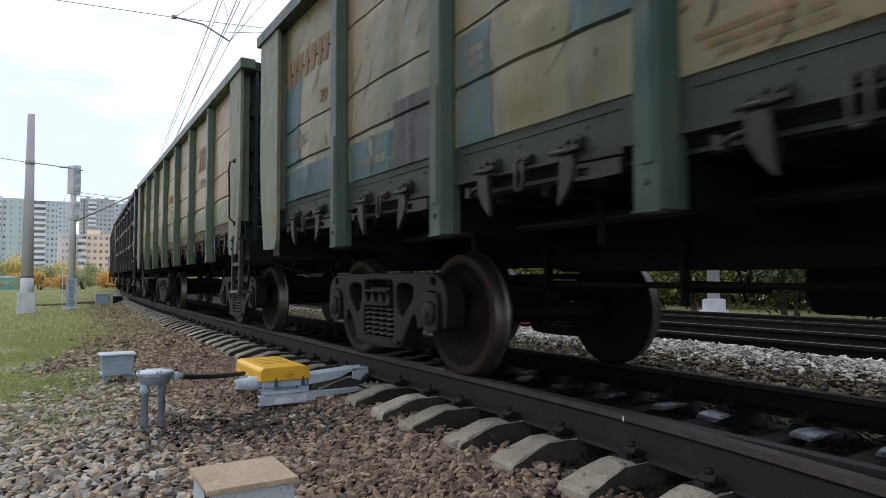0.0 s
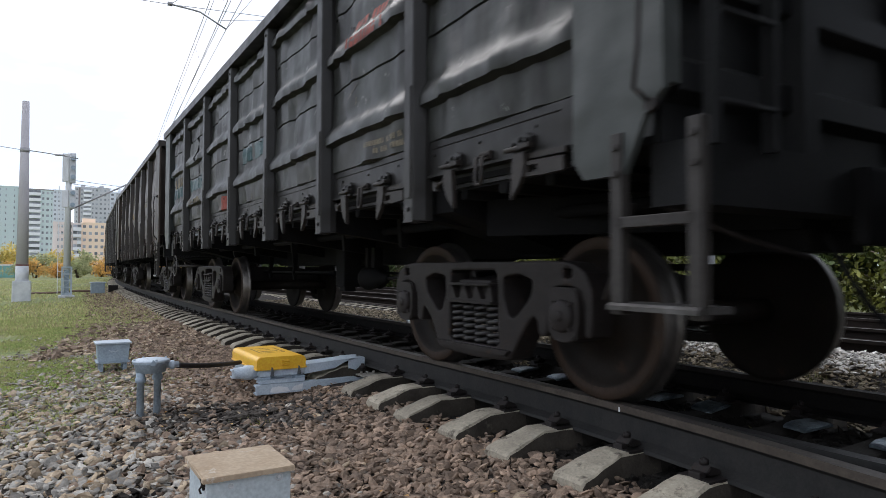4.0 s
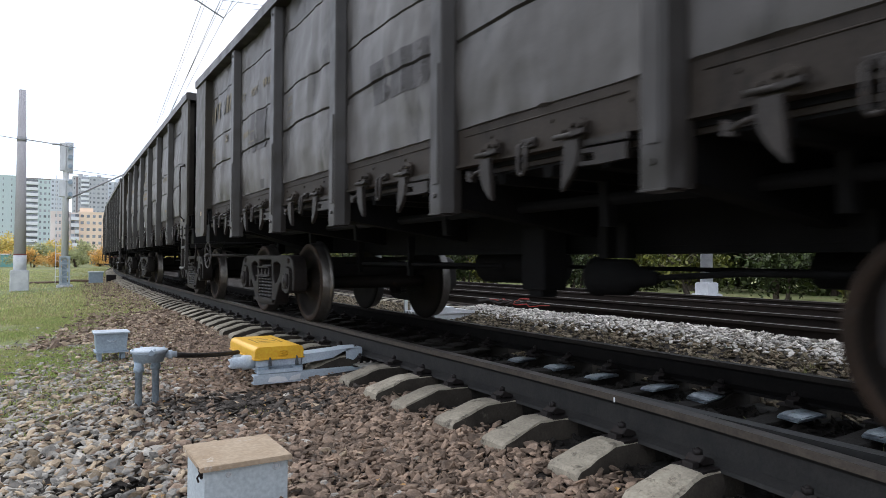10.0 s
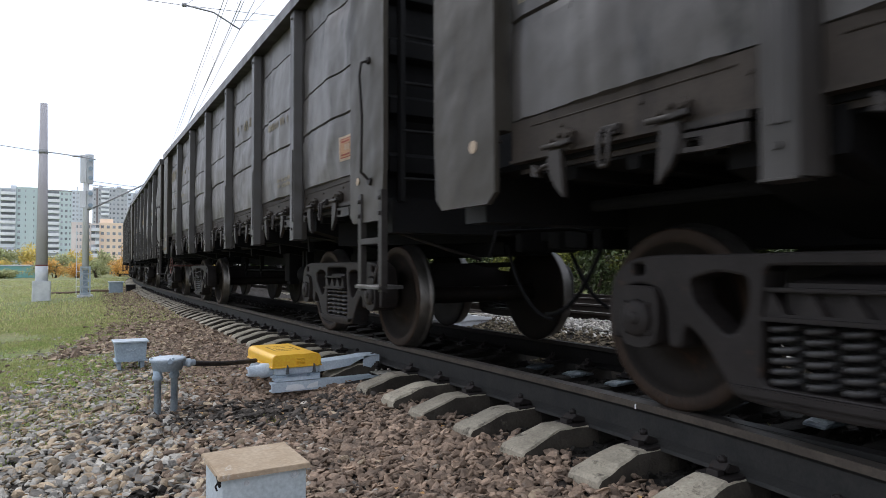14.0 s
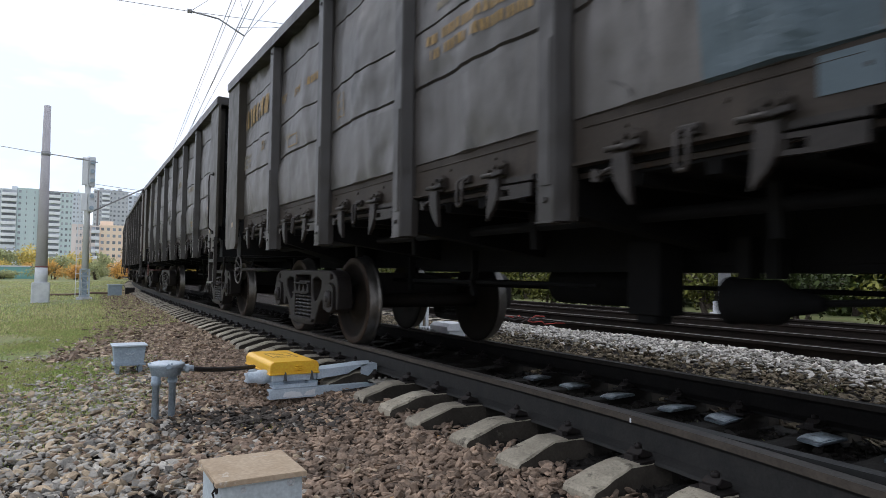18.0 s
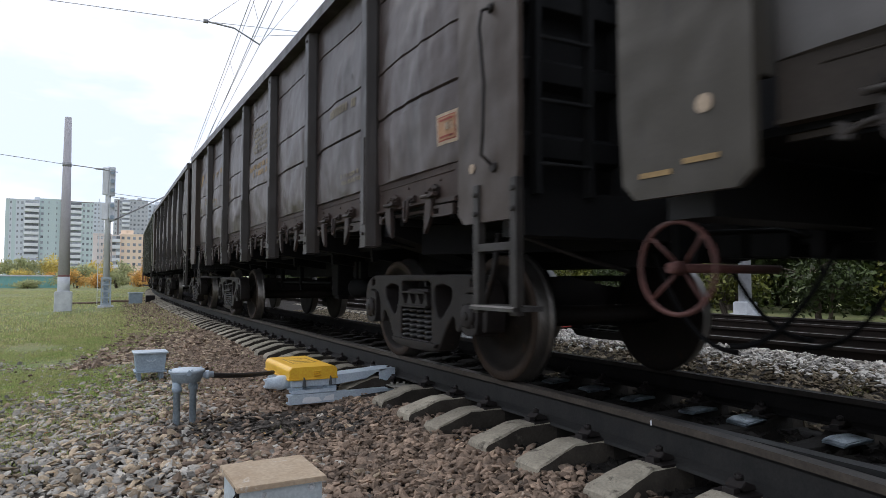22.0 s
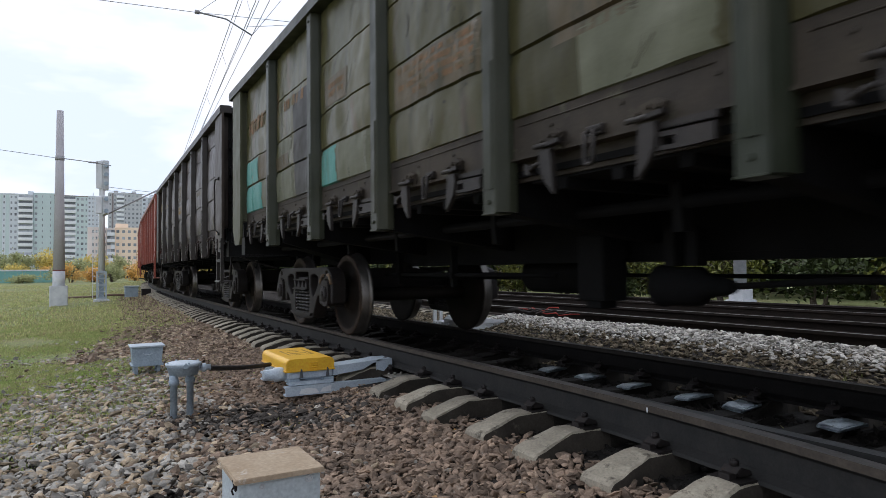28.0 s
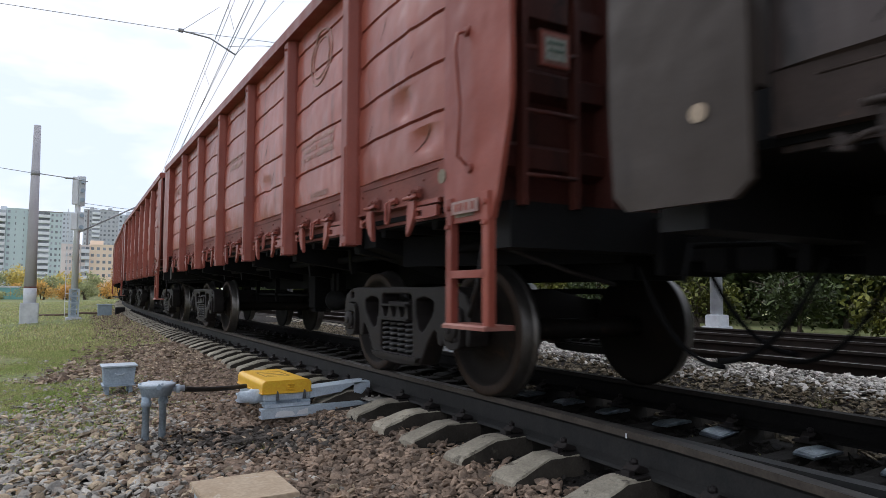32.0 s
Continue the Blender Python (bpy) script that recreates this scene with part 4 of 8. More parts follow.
def panel_mesh(st, bay, seed):
    y0, y1 = BAY_EDGES[bay], BAY_EDGES[bay + 1]
    key = f"side_panel_{st['name']}_{bay}_{seed}"
    me = bpy.data.meshes.get(key)
    if me:
        return me
    bm = BM()
    zs = panel_rows(st)
    n = 24 if st["name"] in ("dark", "umber") else 20
    low = zs[0]
    grid = [[bm.verts.new((-WALL_X - panel_x(st, seed + bay * 3, y0 + (y1 - y0) * i / n, z, y0, y1), y0 + (y1 - y0) * i / n, z)) for z in zs] for i in range(n + 1)]
    for i in range(n):
        for j in range(len(zs) - 1):
            f = bm.faces.new((grid[i][j], grid[i + 1][j], grid[i + 1][j + 1], grid[i][j + 1]))
            f.smooth = True
        for j in range(1, len(zs) - 1):
            if min(zs[j] - zs[j - 1], zs[j + 1] - zs[j]) < 0.0125 or (st["ribs"] and any(abs(zs[j] - c + 0.066) < 0.03 for c in RIB_Z)):
                e = bm.edges.get((grid[i][j], grid[i + 1][j]))
                e.smooth = False
    # the inner skin gives the wall its thickness
    c = [bm.verts.new((-WALL_X + 0.03, y, z)) for y, z in ((y0, low), (y1, low), (y1, PANEL_Z1), (y0, PANEL_Z1))]
    bm.faces.new(c)
    bm.faces.new([g[0] for g in grid] + [c[1], c[0]])
    bm.faces.new([g[-1] for g in grid][::-1] + [c[3], c[2]])
    return mesh_of(key, bm, st["panel"])


def patch(parent, st, seed, bay, y0, y1, z0, z1, material, name="paint_patch", label="", proud=0.004, ragged=0.035):
    """A painted-over field that follows the wall."""
    a, b = BAY_EDGES[bay], BAY_EDGES[bay + 1]
    if ragged:
        # painted right up to the sill and the post
        z0 = st["seams"][0] + 0.002 if z0 < st["seams"][0] + 0.06 else z0
        y1 = min(b - 0.012, y1 + 0.10) if y1 > b - 0.13 else y1
    bm = BM()
    n = max(4, int((y1 - y0) / 0.06))
    zs = [z0] + [z for z in panel_rows(st) if z0 + 0.002 < z < z1 - 0.002] + [z1]
    if ragged:
        zs = sorted(zs + [z0 + (z1 - z0) * (k + 0.5) / 9 for k in range(9)])
    grid = []
    for i in range(n + 1):
        row = []
        for z in zs:
            y = y0 + (y1 - y0) * i / n
            if ragged:
                # a brushed edge: the near side wavers
                y += ragged * (1 - i / n) * (noise.noise(Vector((z * 14, seed * 3.1, y0))) + 0.6 * noise.noise(Vector((z * 37, seed, y0))))
                y = max(a + 0.01, min(b - 0.01, y))
            row.append(bm.verts.new((-WALL_X - panel_x(st, seed + bay * 3, y, z, a, b) - proud, y, z)))
        grid.append(row)
    for i in range(n):
        for j in range(len(zs) - 1):
            bm.faces.new((grid[i][j], grid[i + 1][j], grid[i + 1][j + 1], grid[i][j + 1]))
    return part(name, bm, material, parent, label)


def writing(parent, st, seed, bay, y0, y1, z0, z1, rows, material, rng, name="stencil_writing", proud=0.006):
    """Writing that cannot be read: short bars in lines."""
    a, b = BAY_EDGES[bay], BAY_EDGES[bay + 1]
    bm = BM()
    h = (z1 - z0) / rows
    for r in range(rows):
        y = y0
        end = y1 - (y1 - y0) * (0.3 * rng.random() if r else 0)
        zz0, zz1 = z1 - (r + 1) * h + h * (0.2 if rows == 1 else 0.36), z1 - r * h
        while y < end:
            w = (zz1 - zz0) * (0.30 + 0.35 * rng.random())
            e = min(end, y + w)
            n = 4 if zz1 - zz0 > 0.12 else 1
            cols = [[bm.verts.new((-WALL_X - panel_x(st, seed + bay * 3, q, zz0 + (zz1 - zz0) * k / n, a, b) - proud, q, zz0 + (zz1 - zz0) * k / n)) for k in range(n + 1)] for q in (y, (y + e) / 2, e)]
            for u, v in zip(cols, cols[1:]):
                for k in range(n):
                    bm.faces.new((u[k], v[k], v[k + 1], u[k + 1]))
            y = e + (zz1 - zz0) * (0.18 + 0.14 * rng.random()) + ((zz1 - zz0) * 0.9 if rng.random() < 0.16 else 0)
    o = part(name, bm, material, parent)
    o["kind"] = "stuff"
    return o


def letters(parent, st, seed, bay, y, z, text, size, material):
    """Stencilled figures that can be read, laid on the wall."""
    cu = bpy.data.curves.new("stencil_figures", "FONT")
    cu.body, cu.size, cu.extrude = text, size, 0.001
    tmp = bpy.data.objects.new("stencil_figures", cu)
    scene.collection.objects.link(tmp)
    dg = bpy.context.evaluated_depsgraph_get()
    me = bpy.data.meshes.new_from_object(tmp.evaluated_get(dg))
    bpy.data.objects.remove(tmp)
    me.materials.clear()
    me.materials.append(material)
    a, b = BAY_EDGES[bay], BAY_EDGES[bay + 1]
    for v in me.vertices:
        q, w = y - v.co.x, z + v.co.y
        v.co = (-WALL_X - panel_x(st, seed + bay * 3, q, w, a, b) - 0.006 - v.co.z, q, w)
    return place("stencil_figures", me, parent)


CACHE = {}


def shared(key, build):
    if key not in CACHE:
        CACHE[key] = build()
    return CACHE[key]


def post_mesh(st):
    def build():
        bm = BM()
        out = [(-WALL_X + 0.02, -0.10), (-WALL_X - 0.03, -0.095), (-1.552, -0.068), (-1.562, -0.057), (-1.562, 0.057), (-1.552, 0.068), (-WALL_X - 0.03, 0.095), (-WALL_X + 0.02, 0.10)]
        z0 = dict(red=1.15, olive=1.09, green=1.035, teal=1.035, black=1.075).get(st["name"], 1.045)
        prism(bm, out, "z", z0, PANEL_Z1)
        # foot flange, and the doubling plate over the foot of the post
        box(bm, -1.566, -WALL_X, -0.066, 0.066, z0 - 0.010, z0 - 0.0005, 0.002)
        prism(bm, [(-1.5621, -0.046), (-1.572, -0.038), (-1.572, 0.020), (-1.5621, 0.028)], "z", 1.22, 1.95, 0.003)
        for z in (1.15, 3.30):
            lathe(bm, [(-1.575, 0.014), (-1.56, 0.016)], "x", 8, (0, 0, z))
        return mesh_of("post", bm, st["post"])
    return shared(("post", st["name"]), build)


def rim_mesh(st):
    def build():
        bm = BM()
        prism(bm, [(-1.585, 3.375), (-1.40, 3.375), (-1.40, 3.49), (-1.42, TOP_Z), (-1.57, TOP_Z), (-1.585, 3.49)], "y", -HALF, HALF, 0.006)
        return mesh_of("top_rim", bm, st["post"])
    return shared(("rim", st["name"]), build)


def sill_mesh(st):
    def build():
        bm = BM()
        lo, hi = st["low"], st["seams"][0] + 0.005
        prism(bm, [(-1.455, lo), (-1.455, hi), (-1.40, hi), (-1.33, lo + 0.02), (-1.33, lo)], "y", -PLATE_Y, PLATE_Y)
        # rolled lower edge, and the thin weld bead under the first seam
        box(bm, -1.472, -1.38, -PLATE_Y, PLATE_Y, lo - 0.014, lo + 0.002)
        box(bm, -1.395, -1.375, -PLATE_Y, PLATE_Y, 1.26, lo - 0.002)
        for a, b in zip(BAY_EDGES, BAY_EDGES[1:]):
            tube(bm, [(-1.456, a + 0.22, hi - 0.045), (-1.456, b - 0.16, hi - 0.045)], 0.0045, 5)
        for i in range(70):
            y = -5.8 + i * 11.6 / 69
            if i % 3 == 0 and min(abs(y - p) for p in POSTS) > 0.16:
                lathe(bm, [(-1.464, 0.008), (-1.455, 0.011)], "x", 6, (0, y, (lo + hi) / 2 + 0.02))
        return mesh_of("side_sill", bm, st["sill"])
    return shared(("sill", st["name"]), build)


PLATE_SHAPES = dict(
    dark=[(5.72, 1.16), (5.79, 1.10), (6.27, 1.10), (6.34, 1.17), (HALF, 1.5)],
    green=[(5.66, 1.17), (5.72, 1.078), (6.11, 1.085), (6.17, 1.33), (6.235, 1.612), (6.272, 2.05)],
    olive=[(5.68, 1.27), (5.75, 1.16), (6.03, 1.16), (6.12, 1.29), (6.18, 1.42)],
    umber=[(5.72, 1.16), (5.79, 1.10), (6.27, 1.10), (6.34, 1.17), (HALF, 1.5)],
    teal=[(5.66, 1.17), (5.72, 1.078), (6.11, 1.085), (6.17, 1.33), (6.235, 1.612), (6.272, 2.05)],
    black=[(5.68, 1.24), (5.75, 1.15), (5.98, 1.15), (6.09, 1.37), (6.18, 1.46)],
    red=[(5.74, 1.26), (5.80, 1.17), (6.24, 1.17), (6.29, 1.30), (6.40, 1.72), (6.41, 1.80)])


def plate_mesh(st):
    def build():
        bm = BM()
        # towards +y is the outer end
        shape = PLATE_SHAPES[st["name"]]
        prism(bm, [(shape[0][0], 3.38), *shape, (shape[-1][0], 3.38)], "x", -1.560, -1.525)
        prism(bm, [(5.73, 1.5), (6.15, 1.5), (6.15, 3.38), (5.73, 3.38)], "x", -1.525, -1.42)
        return mesh_of("corner_plate", bm, PLATES.get(st["name"], st["post"]))
    return shared(("plate", st["name"]), build)


def end_material(st):
    # The red ends are darkened: the gap's deep shadow is put into their colour.
    return shared("red_end_mat", lambda: mat("shaded_red_end_paint", (0.085, 0.024, 0.018), (0.055, 0.018, 0.014), rough=0.5, scale=1.5, streak=True, c3=(0.03, 0.013, 0.011), c3_at=0.55)) if st["name"] == "red" else shared("teal_end_mat", lambda: mat("dark_teal_end_paint", (0.013, 0.026, 0.026), (0.020, 0.033, 0.031), rough=0.5, spec=0.2, scale=1.5, streak=True, c3=(0.011, 0.012, 0.011), c3_at=0.58)) if st["name"] in ("green", "teal") else mat("end_wall_near_black", (0.0098, 0.0100, 0.0106), (0.0145, 0.0146, 0.0152), rough=0.6, spec=0.16, scale=1.5)


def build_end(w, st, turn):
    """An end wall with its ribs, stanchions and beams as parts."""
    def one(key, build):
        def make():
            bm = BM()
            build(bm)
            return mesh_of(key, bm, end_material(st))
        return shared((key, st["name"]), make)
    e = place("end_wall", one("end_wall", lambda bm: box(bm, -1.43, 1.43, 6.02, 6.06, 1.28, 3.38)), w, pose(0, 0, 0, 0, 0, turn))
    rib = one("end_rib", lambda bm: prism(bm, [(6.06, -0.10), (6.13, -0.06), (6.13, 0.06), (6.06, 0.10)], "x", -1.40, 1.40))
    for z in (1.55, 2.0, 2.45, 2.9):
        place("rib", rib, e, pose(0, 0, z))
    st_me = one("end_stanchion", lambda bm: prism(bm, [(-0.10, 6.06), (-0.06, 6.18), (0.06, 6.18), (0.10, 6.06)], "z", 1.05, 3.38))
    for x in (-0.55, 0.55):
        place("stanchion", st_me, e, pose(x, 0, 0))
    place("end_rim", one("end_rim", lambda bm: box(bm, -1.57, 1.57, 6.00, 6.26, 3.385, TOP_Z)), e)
    # near-black beam colour stands for the shadow low between the wagons
    place("end_beam", shared("end_beam", lambda: mesh_of("end_beam", box(BM(), -1.42, 1.42, 6.00, 6.22, 1.02, 1.28), mat("end_beam_shade", (0.0098, 0.0100, 0.0106), (0.0145, 0.0146, 0.0152), rough=0.6, spec=0.16, scale=1.5))), e)
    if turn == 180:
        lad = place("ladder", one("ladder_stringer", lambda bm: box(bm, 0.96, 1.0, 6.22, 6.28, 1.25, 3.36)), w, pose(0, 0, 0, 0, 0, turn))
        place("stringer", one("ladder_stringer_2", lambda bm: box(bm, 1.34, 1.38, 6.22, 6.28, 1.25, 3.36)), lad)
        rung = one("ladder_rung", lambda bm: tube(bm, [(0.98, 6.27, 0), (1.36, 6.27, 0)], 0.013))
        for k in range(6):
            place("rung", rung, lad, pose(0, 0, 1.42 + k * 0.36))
        if st["name"] == "red":
            place("label_holder", one("label_holder", lambda bm: box(bm, 1.05, 1.28, 6.283, 6.297, 2.03, 2.25, 0.004)), e)
            place("label_card", shared("label_card", lambda: mesh_of("label_card", box(BM(), 1.06, 1.27, 6.298, 6.301, 2.04, 2.24), RED_POST)), e, None, "small red framed label plate")
            place("label_border", shared("label_border", lambda: mesh_of("label_border", box(BM(), 1.072, 1.258, 6.302, 6.305, 2.052, 2.228), mat("worn_label_pink", (0.30, 0.15, 0.13), (0.2, 0.10, 0.085), rough=0.6, scale=9))), e, None, "faded pinkish border")
            place("label_card", shared("label_card_inner", lambda: mesh_of("label_card", box(BM(), 1.09, 1.24, 6.306, 6.309, 2.075, 2.205), mat("dirty_label_card", (0.36, 0.37, 0.33), (0.24, 0.25, 0.22), rough=0.6, scale=12))), e, None, "small white label card")
            bar = shared("label_bar", lambda: mesh_of("label_bar", box(BM(), 1.11, 1.22, 6.310, 6.312, -0.007, 0.007), mat("label_ink_green", (0.10, 0.15, 0.12), (0.08, 0.12, 0.10))))
            for z in (2.13, 2.175):
                place("label_bar", bar, e, pose(0, 0, z))


def catch_material(st):
    if st["name"] == "red":
        return RED_POST
    if st["name"] == "umber":
        return shared("umber_hook_mat", lambda: mat("rusty_catch_iron", (0.022, 0.0165, 0.0150), (0.034, 0.0235, 0.020), rough=0.55, scale=8, per_object=0.3, c3=(0.085, 0.043, 0.030), c3_at=0.58))
    return shared("hook_mat", lambda: mat("catch_iron", (0.018, 0.0155, 0.0142), (0.028, 0.0235, 0.0208), rough=0.5, scale=8, per_object=0.15, c3=(0.06, 0.042, 0.033), c3_at=0.62))


def hook_mesh(st, kind):
    """A floor-hatch catch under the sill: hinge bracket with bolts, and a pointed blade; the second kind has a slotted arm."""
    def build():
        bm = BM()
        z = st["low"]
        s = 1 if kind else -1
        # hinge bracket, its bolts and the hinge pin
        prism(bm, [(-0.085, z + 0.075), (-0.075, z - 0.012), (0.075, z - 0.02), (0.095, z + 0.06), (0.06, z + 0.085), (-0.04, z + 0.10)], "x", -1.488, -1.456, 0.004)
        for y, h in ((-0.055, 0.058), (0.0, 0.066), (0.06, 0.045)):
            lathe(bm, [(-1.510, 0.011), (-1.487, 0.014)], "x", 6, (0, y, z + h))
        bracket = len(bm.faces)
        lathe(bm, [(-0.105, 0.014), (0.11, 0.014)], "y", 10, (-1.505, 0, z + 0.022))
        prism(bm, [(-0.115, z + 0.035), (-0.115, z + 0.012), (-0.02, z + 0.004), (-0.02, z + 0.028)], "x", -1.535, -1.495, 0.003)
        # the pointed blade, curved on one side
        prism(bm, [(-s * 0.060, z - 0.005), (s * 0.034, z - 0.005), (s * 0.040, z - 0.10), (s * 0.056, z - 0.240), (s * 0.040, z - 0.234), (-s * 0.012, z - 0.178), (-s * 0.052, z - 0.120), (-s * 0.066, z - 0.060)], "x", -1.518, -1.488, 0.005)
        if kind:
            plate_with_holes(bm, [(-0.045, z - 0.055), (-0.34, z - 0.06), (-0.34, z - 0.13), (-0.20, z - 0.135), (-0.03, z - 0.13)], [[(-0.075, z - 0.075), (-0.15, z - 0.078), (-0.15, z - 0.115), (-0.075, z - 0.112)]], "x", -1.505, -1.475)
            prism(bm, [(-0.02, z - 0.012), (-0.34, z - 0.012), (-0.34, z - 0.045), (-0.02, z - 0.04)], "x", -1.49, -1.455, 0.003)
        else:
            tube(bm, [(-1.50, 0.04, z - 0.06), (-1.51, 0.11, z - 0.075), (-1.50, 0.17, z - 0.10)], 0.011, 6)
            prism(bm, [(0.15, z - 0.07), (0.20, z - 0.05), (0.20, z - 0.11), (0.15, z - 0.12)], "x", -1.51, -1.47, 0.003)
        bm.faces.ensure_lookup_table()
        for f in bm.faces[:bracket]:
            f.material_index = 1
        return mesh_of("hatch_catch", bm, [catch_material(st), st["sill"]])
    return shared(("hook", st["name"], kind), build)


def loop_mesh(st):
    def build():
        bm = BM()
        z = st["low"]
        pts = [(-1.47, -0.028, z + 0.045), (-1.515, -0.030, z + 0.02), (-1.52, -0.030, z - 0.10), (-1.52, -0.016, z - 0.128), (-1.52, 0.016, z - 0.128), (-1.52, 0.030, z - 0.10), (-1.515, 0.030, z + 0.02), (-1.47, 0.028, z + 0.045)]
        tube(bm, pts, 0.011, 8)
        box(bm, -1.485, -1.456, -0.05, 0.05, z + 0.012, z + 0.06, 0.006)
        return mesh_of("shackle", bm, catch_material(st))
    return shared(("loop", st["name"]), build)


def build_steps(w, st):
    """The step ladder at the wagon's corner: two flat stringers and three treads."""
    m = st["post"] if st["name"] == "red" else shared("step_mat", lambda: mat("step_paint", (0.024, 0.0215, 0.020), (0.036, 0.0325, 0.030), rough=0.5, scale=5))
    tread_mat = shared("red_tread_mat", lambda: mat("worn_red_tread", (0.34, 0.16, 0.13), (0.24, 0.09, 0.07), rough=0.5, scale=8)) if st["name"] == "red" else shared("tread_mat", lambda: mat("worn_tread_steel", (0.10, 0.098, 0.095), (0.05, 0.047, 0.045), rough=0.4, metal=0.3, scale=9))

    def stringer():
        bm = BM()
        box(bm, -1.575, -1.525, -0.03, 0.03, 0.58, 1.32, 0.004)
        for z in (1.15, 1.26):
            lathe(bm, [(-1.592, 0.016), (-1.57, 0.018)], "x", 6, (0, 0, z))
        return mesh_of("stringer", bm, m)

    def tread():
        bm = BM()
        prism(bm, [(-1.60, 0.0), (-1.40, 0.0), (-1.40, 0.028), (-1.585, 0.028), (-1.60, 0.018)], "y", -6.36, -5.92, 0.003)
        return mesh_of("tread", bm, tread_mat)

    def bar():
        bm = BM()
        box(bm, -1.575, -1.525, -6.33, -5.95, 0, 0.045, 0.004)
        return mesh_of("step_bar", bm, m)
    one = shared(("stringer", st["name"]), stringer)
    shift = 0.13 if st["name"] == "red" else 0.0
    o = place("step_ladder", one, w, pose(0, -6.33 + shift, 0))
    place("stringer", one, o, pose(0, 0.38, 0))
    place("tread", shared(("tread", st["name"]), tread), o, pose(0, 6.33, 0.60 if shift == 0 else 0.565))
    place("step_bar", shared(("step_bar", st["name"]), bar), o, pose(0, 6.33, 0.93 if shift == 0 else 0.85))
    if st["name"] == "red":
        sign = place("stencil_plate", shared("step_stencil", lambda: mesh_of("stencil_plate", box(BM(), -1.585, -1.578, -6.27, -6.0, 1.215, 1.29, 0.002), mat("chipped_white_stencil", (0.36, 0.26, 0.235), (0.27, 0.17, 0.15), rough=0.6, scale=14, c3=(0.24, 0.07, 0.05), c3_at=0.55))), o, pose(0, 6.33, 0), "chipped white stencilled plate")
        mark = shared("stencil_mark", lambda: mesh_of("stencil_mark", box(BM(), -1.588, -1.586, -0.016, 0.016, 1.23, 1.275), RED_POST))
        for y in (-6.22, -6.16, -6.10, -6.05):
            place("stencil_mark", mark, sign, pose(0, y, 0))


def handrail_mesh(st):
    def build():
        bm = BM()
        y, top, foot = (-6.10, 2.32, 1.40) if st["name"] in ("dark", "umber", "black") else (-6.0, 2.27, 1.47)
        tube(bm, [(-1.56, y, top), (-1.62, y + 0.01, top - 0.02), (-1.63, y + 0.02, top - 0.12), (-1.63, y - 0.03, top - 0.45), (-1.63, y - 0.02, foot + 0.22), (-1.62, y + 0.01, foot + 0.07), (-1.56, y - 0.03, foot)], 0.011)
        for q, z in ((y, top), (y - 0.03, foot)):
            lathe(bm, [(-1.58, 0.026), (-1.56, 0.032)], "x", 8, (0, q, z))
        return mesh_of("handrail", bm, st["post"] if st["name"] == "red" else IRON)
    return shared(("handrail", st["name"]), build)


def handwheel_mesh(kind):
    def build():
        bm = BM()
        c, r = Vector((-1.40, 6.20, 0.82)), 0.195
        tube(bm, [c + Vector((0, math.cos(a) * r, math.sin(a) * r)) for a in [2 * math.pi * k / 28 for k in range(28)]], 0.011, 8, True)
        for k in range(4):
            a = math.pi / 4 + k * math.pi / 2
            d = Vector((0.0, math.cos(a), math.sin(a)))
            tube(bm, [c + Vector((0.03, 0, 0)) + d * 0.03, c + d * r], 0.008, 6)
        lathe(bm, [(-1.44, 0.022), (-1.38, 0.032)], "x", 12, (0, c.y, c.z))
        tube(bm, [(-1.40, c.y, c.z), (-0.7, c.y, c.z)], 0.02, 8)
        m = mat("rusty_red_wheel_paint", (0.10, 0.042, 0.036), (0.07, 0.034, 0.03), rough=0.6, scale=8) if kind else mat("grey_wheel_paint", (0.10, 0.096, 0.092), (0.07, 0.066, 0.063), rough=0.6, scale=8)
        return mesh_of("handwheel", bm, m)
    return shared(("handwheel", kind), build)


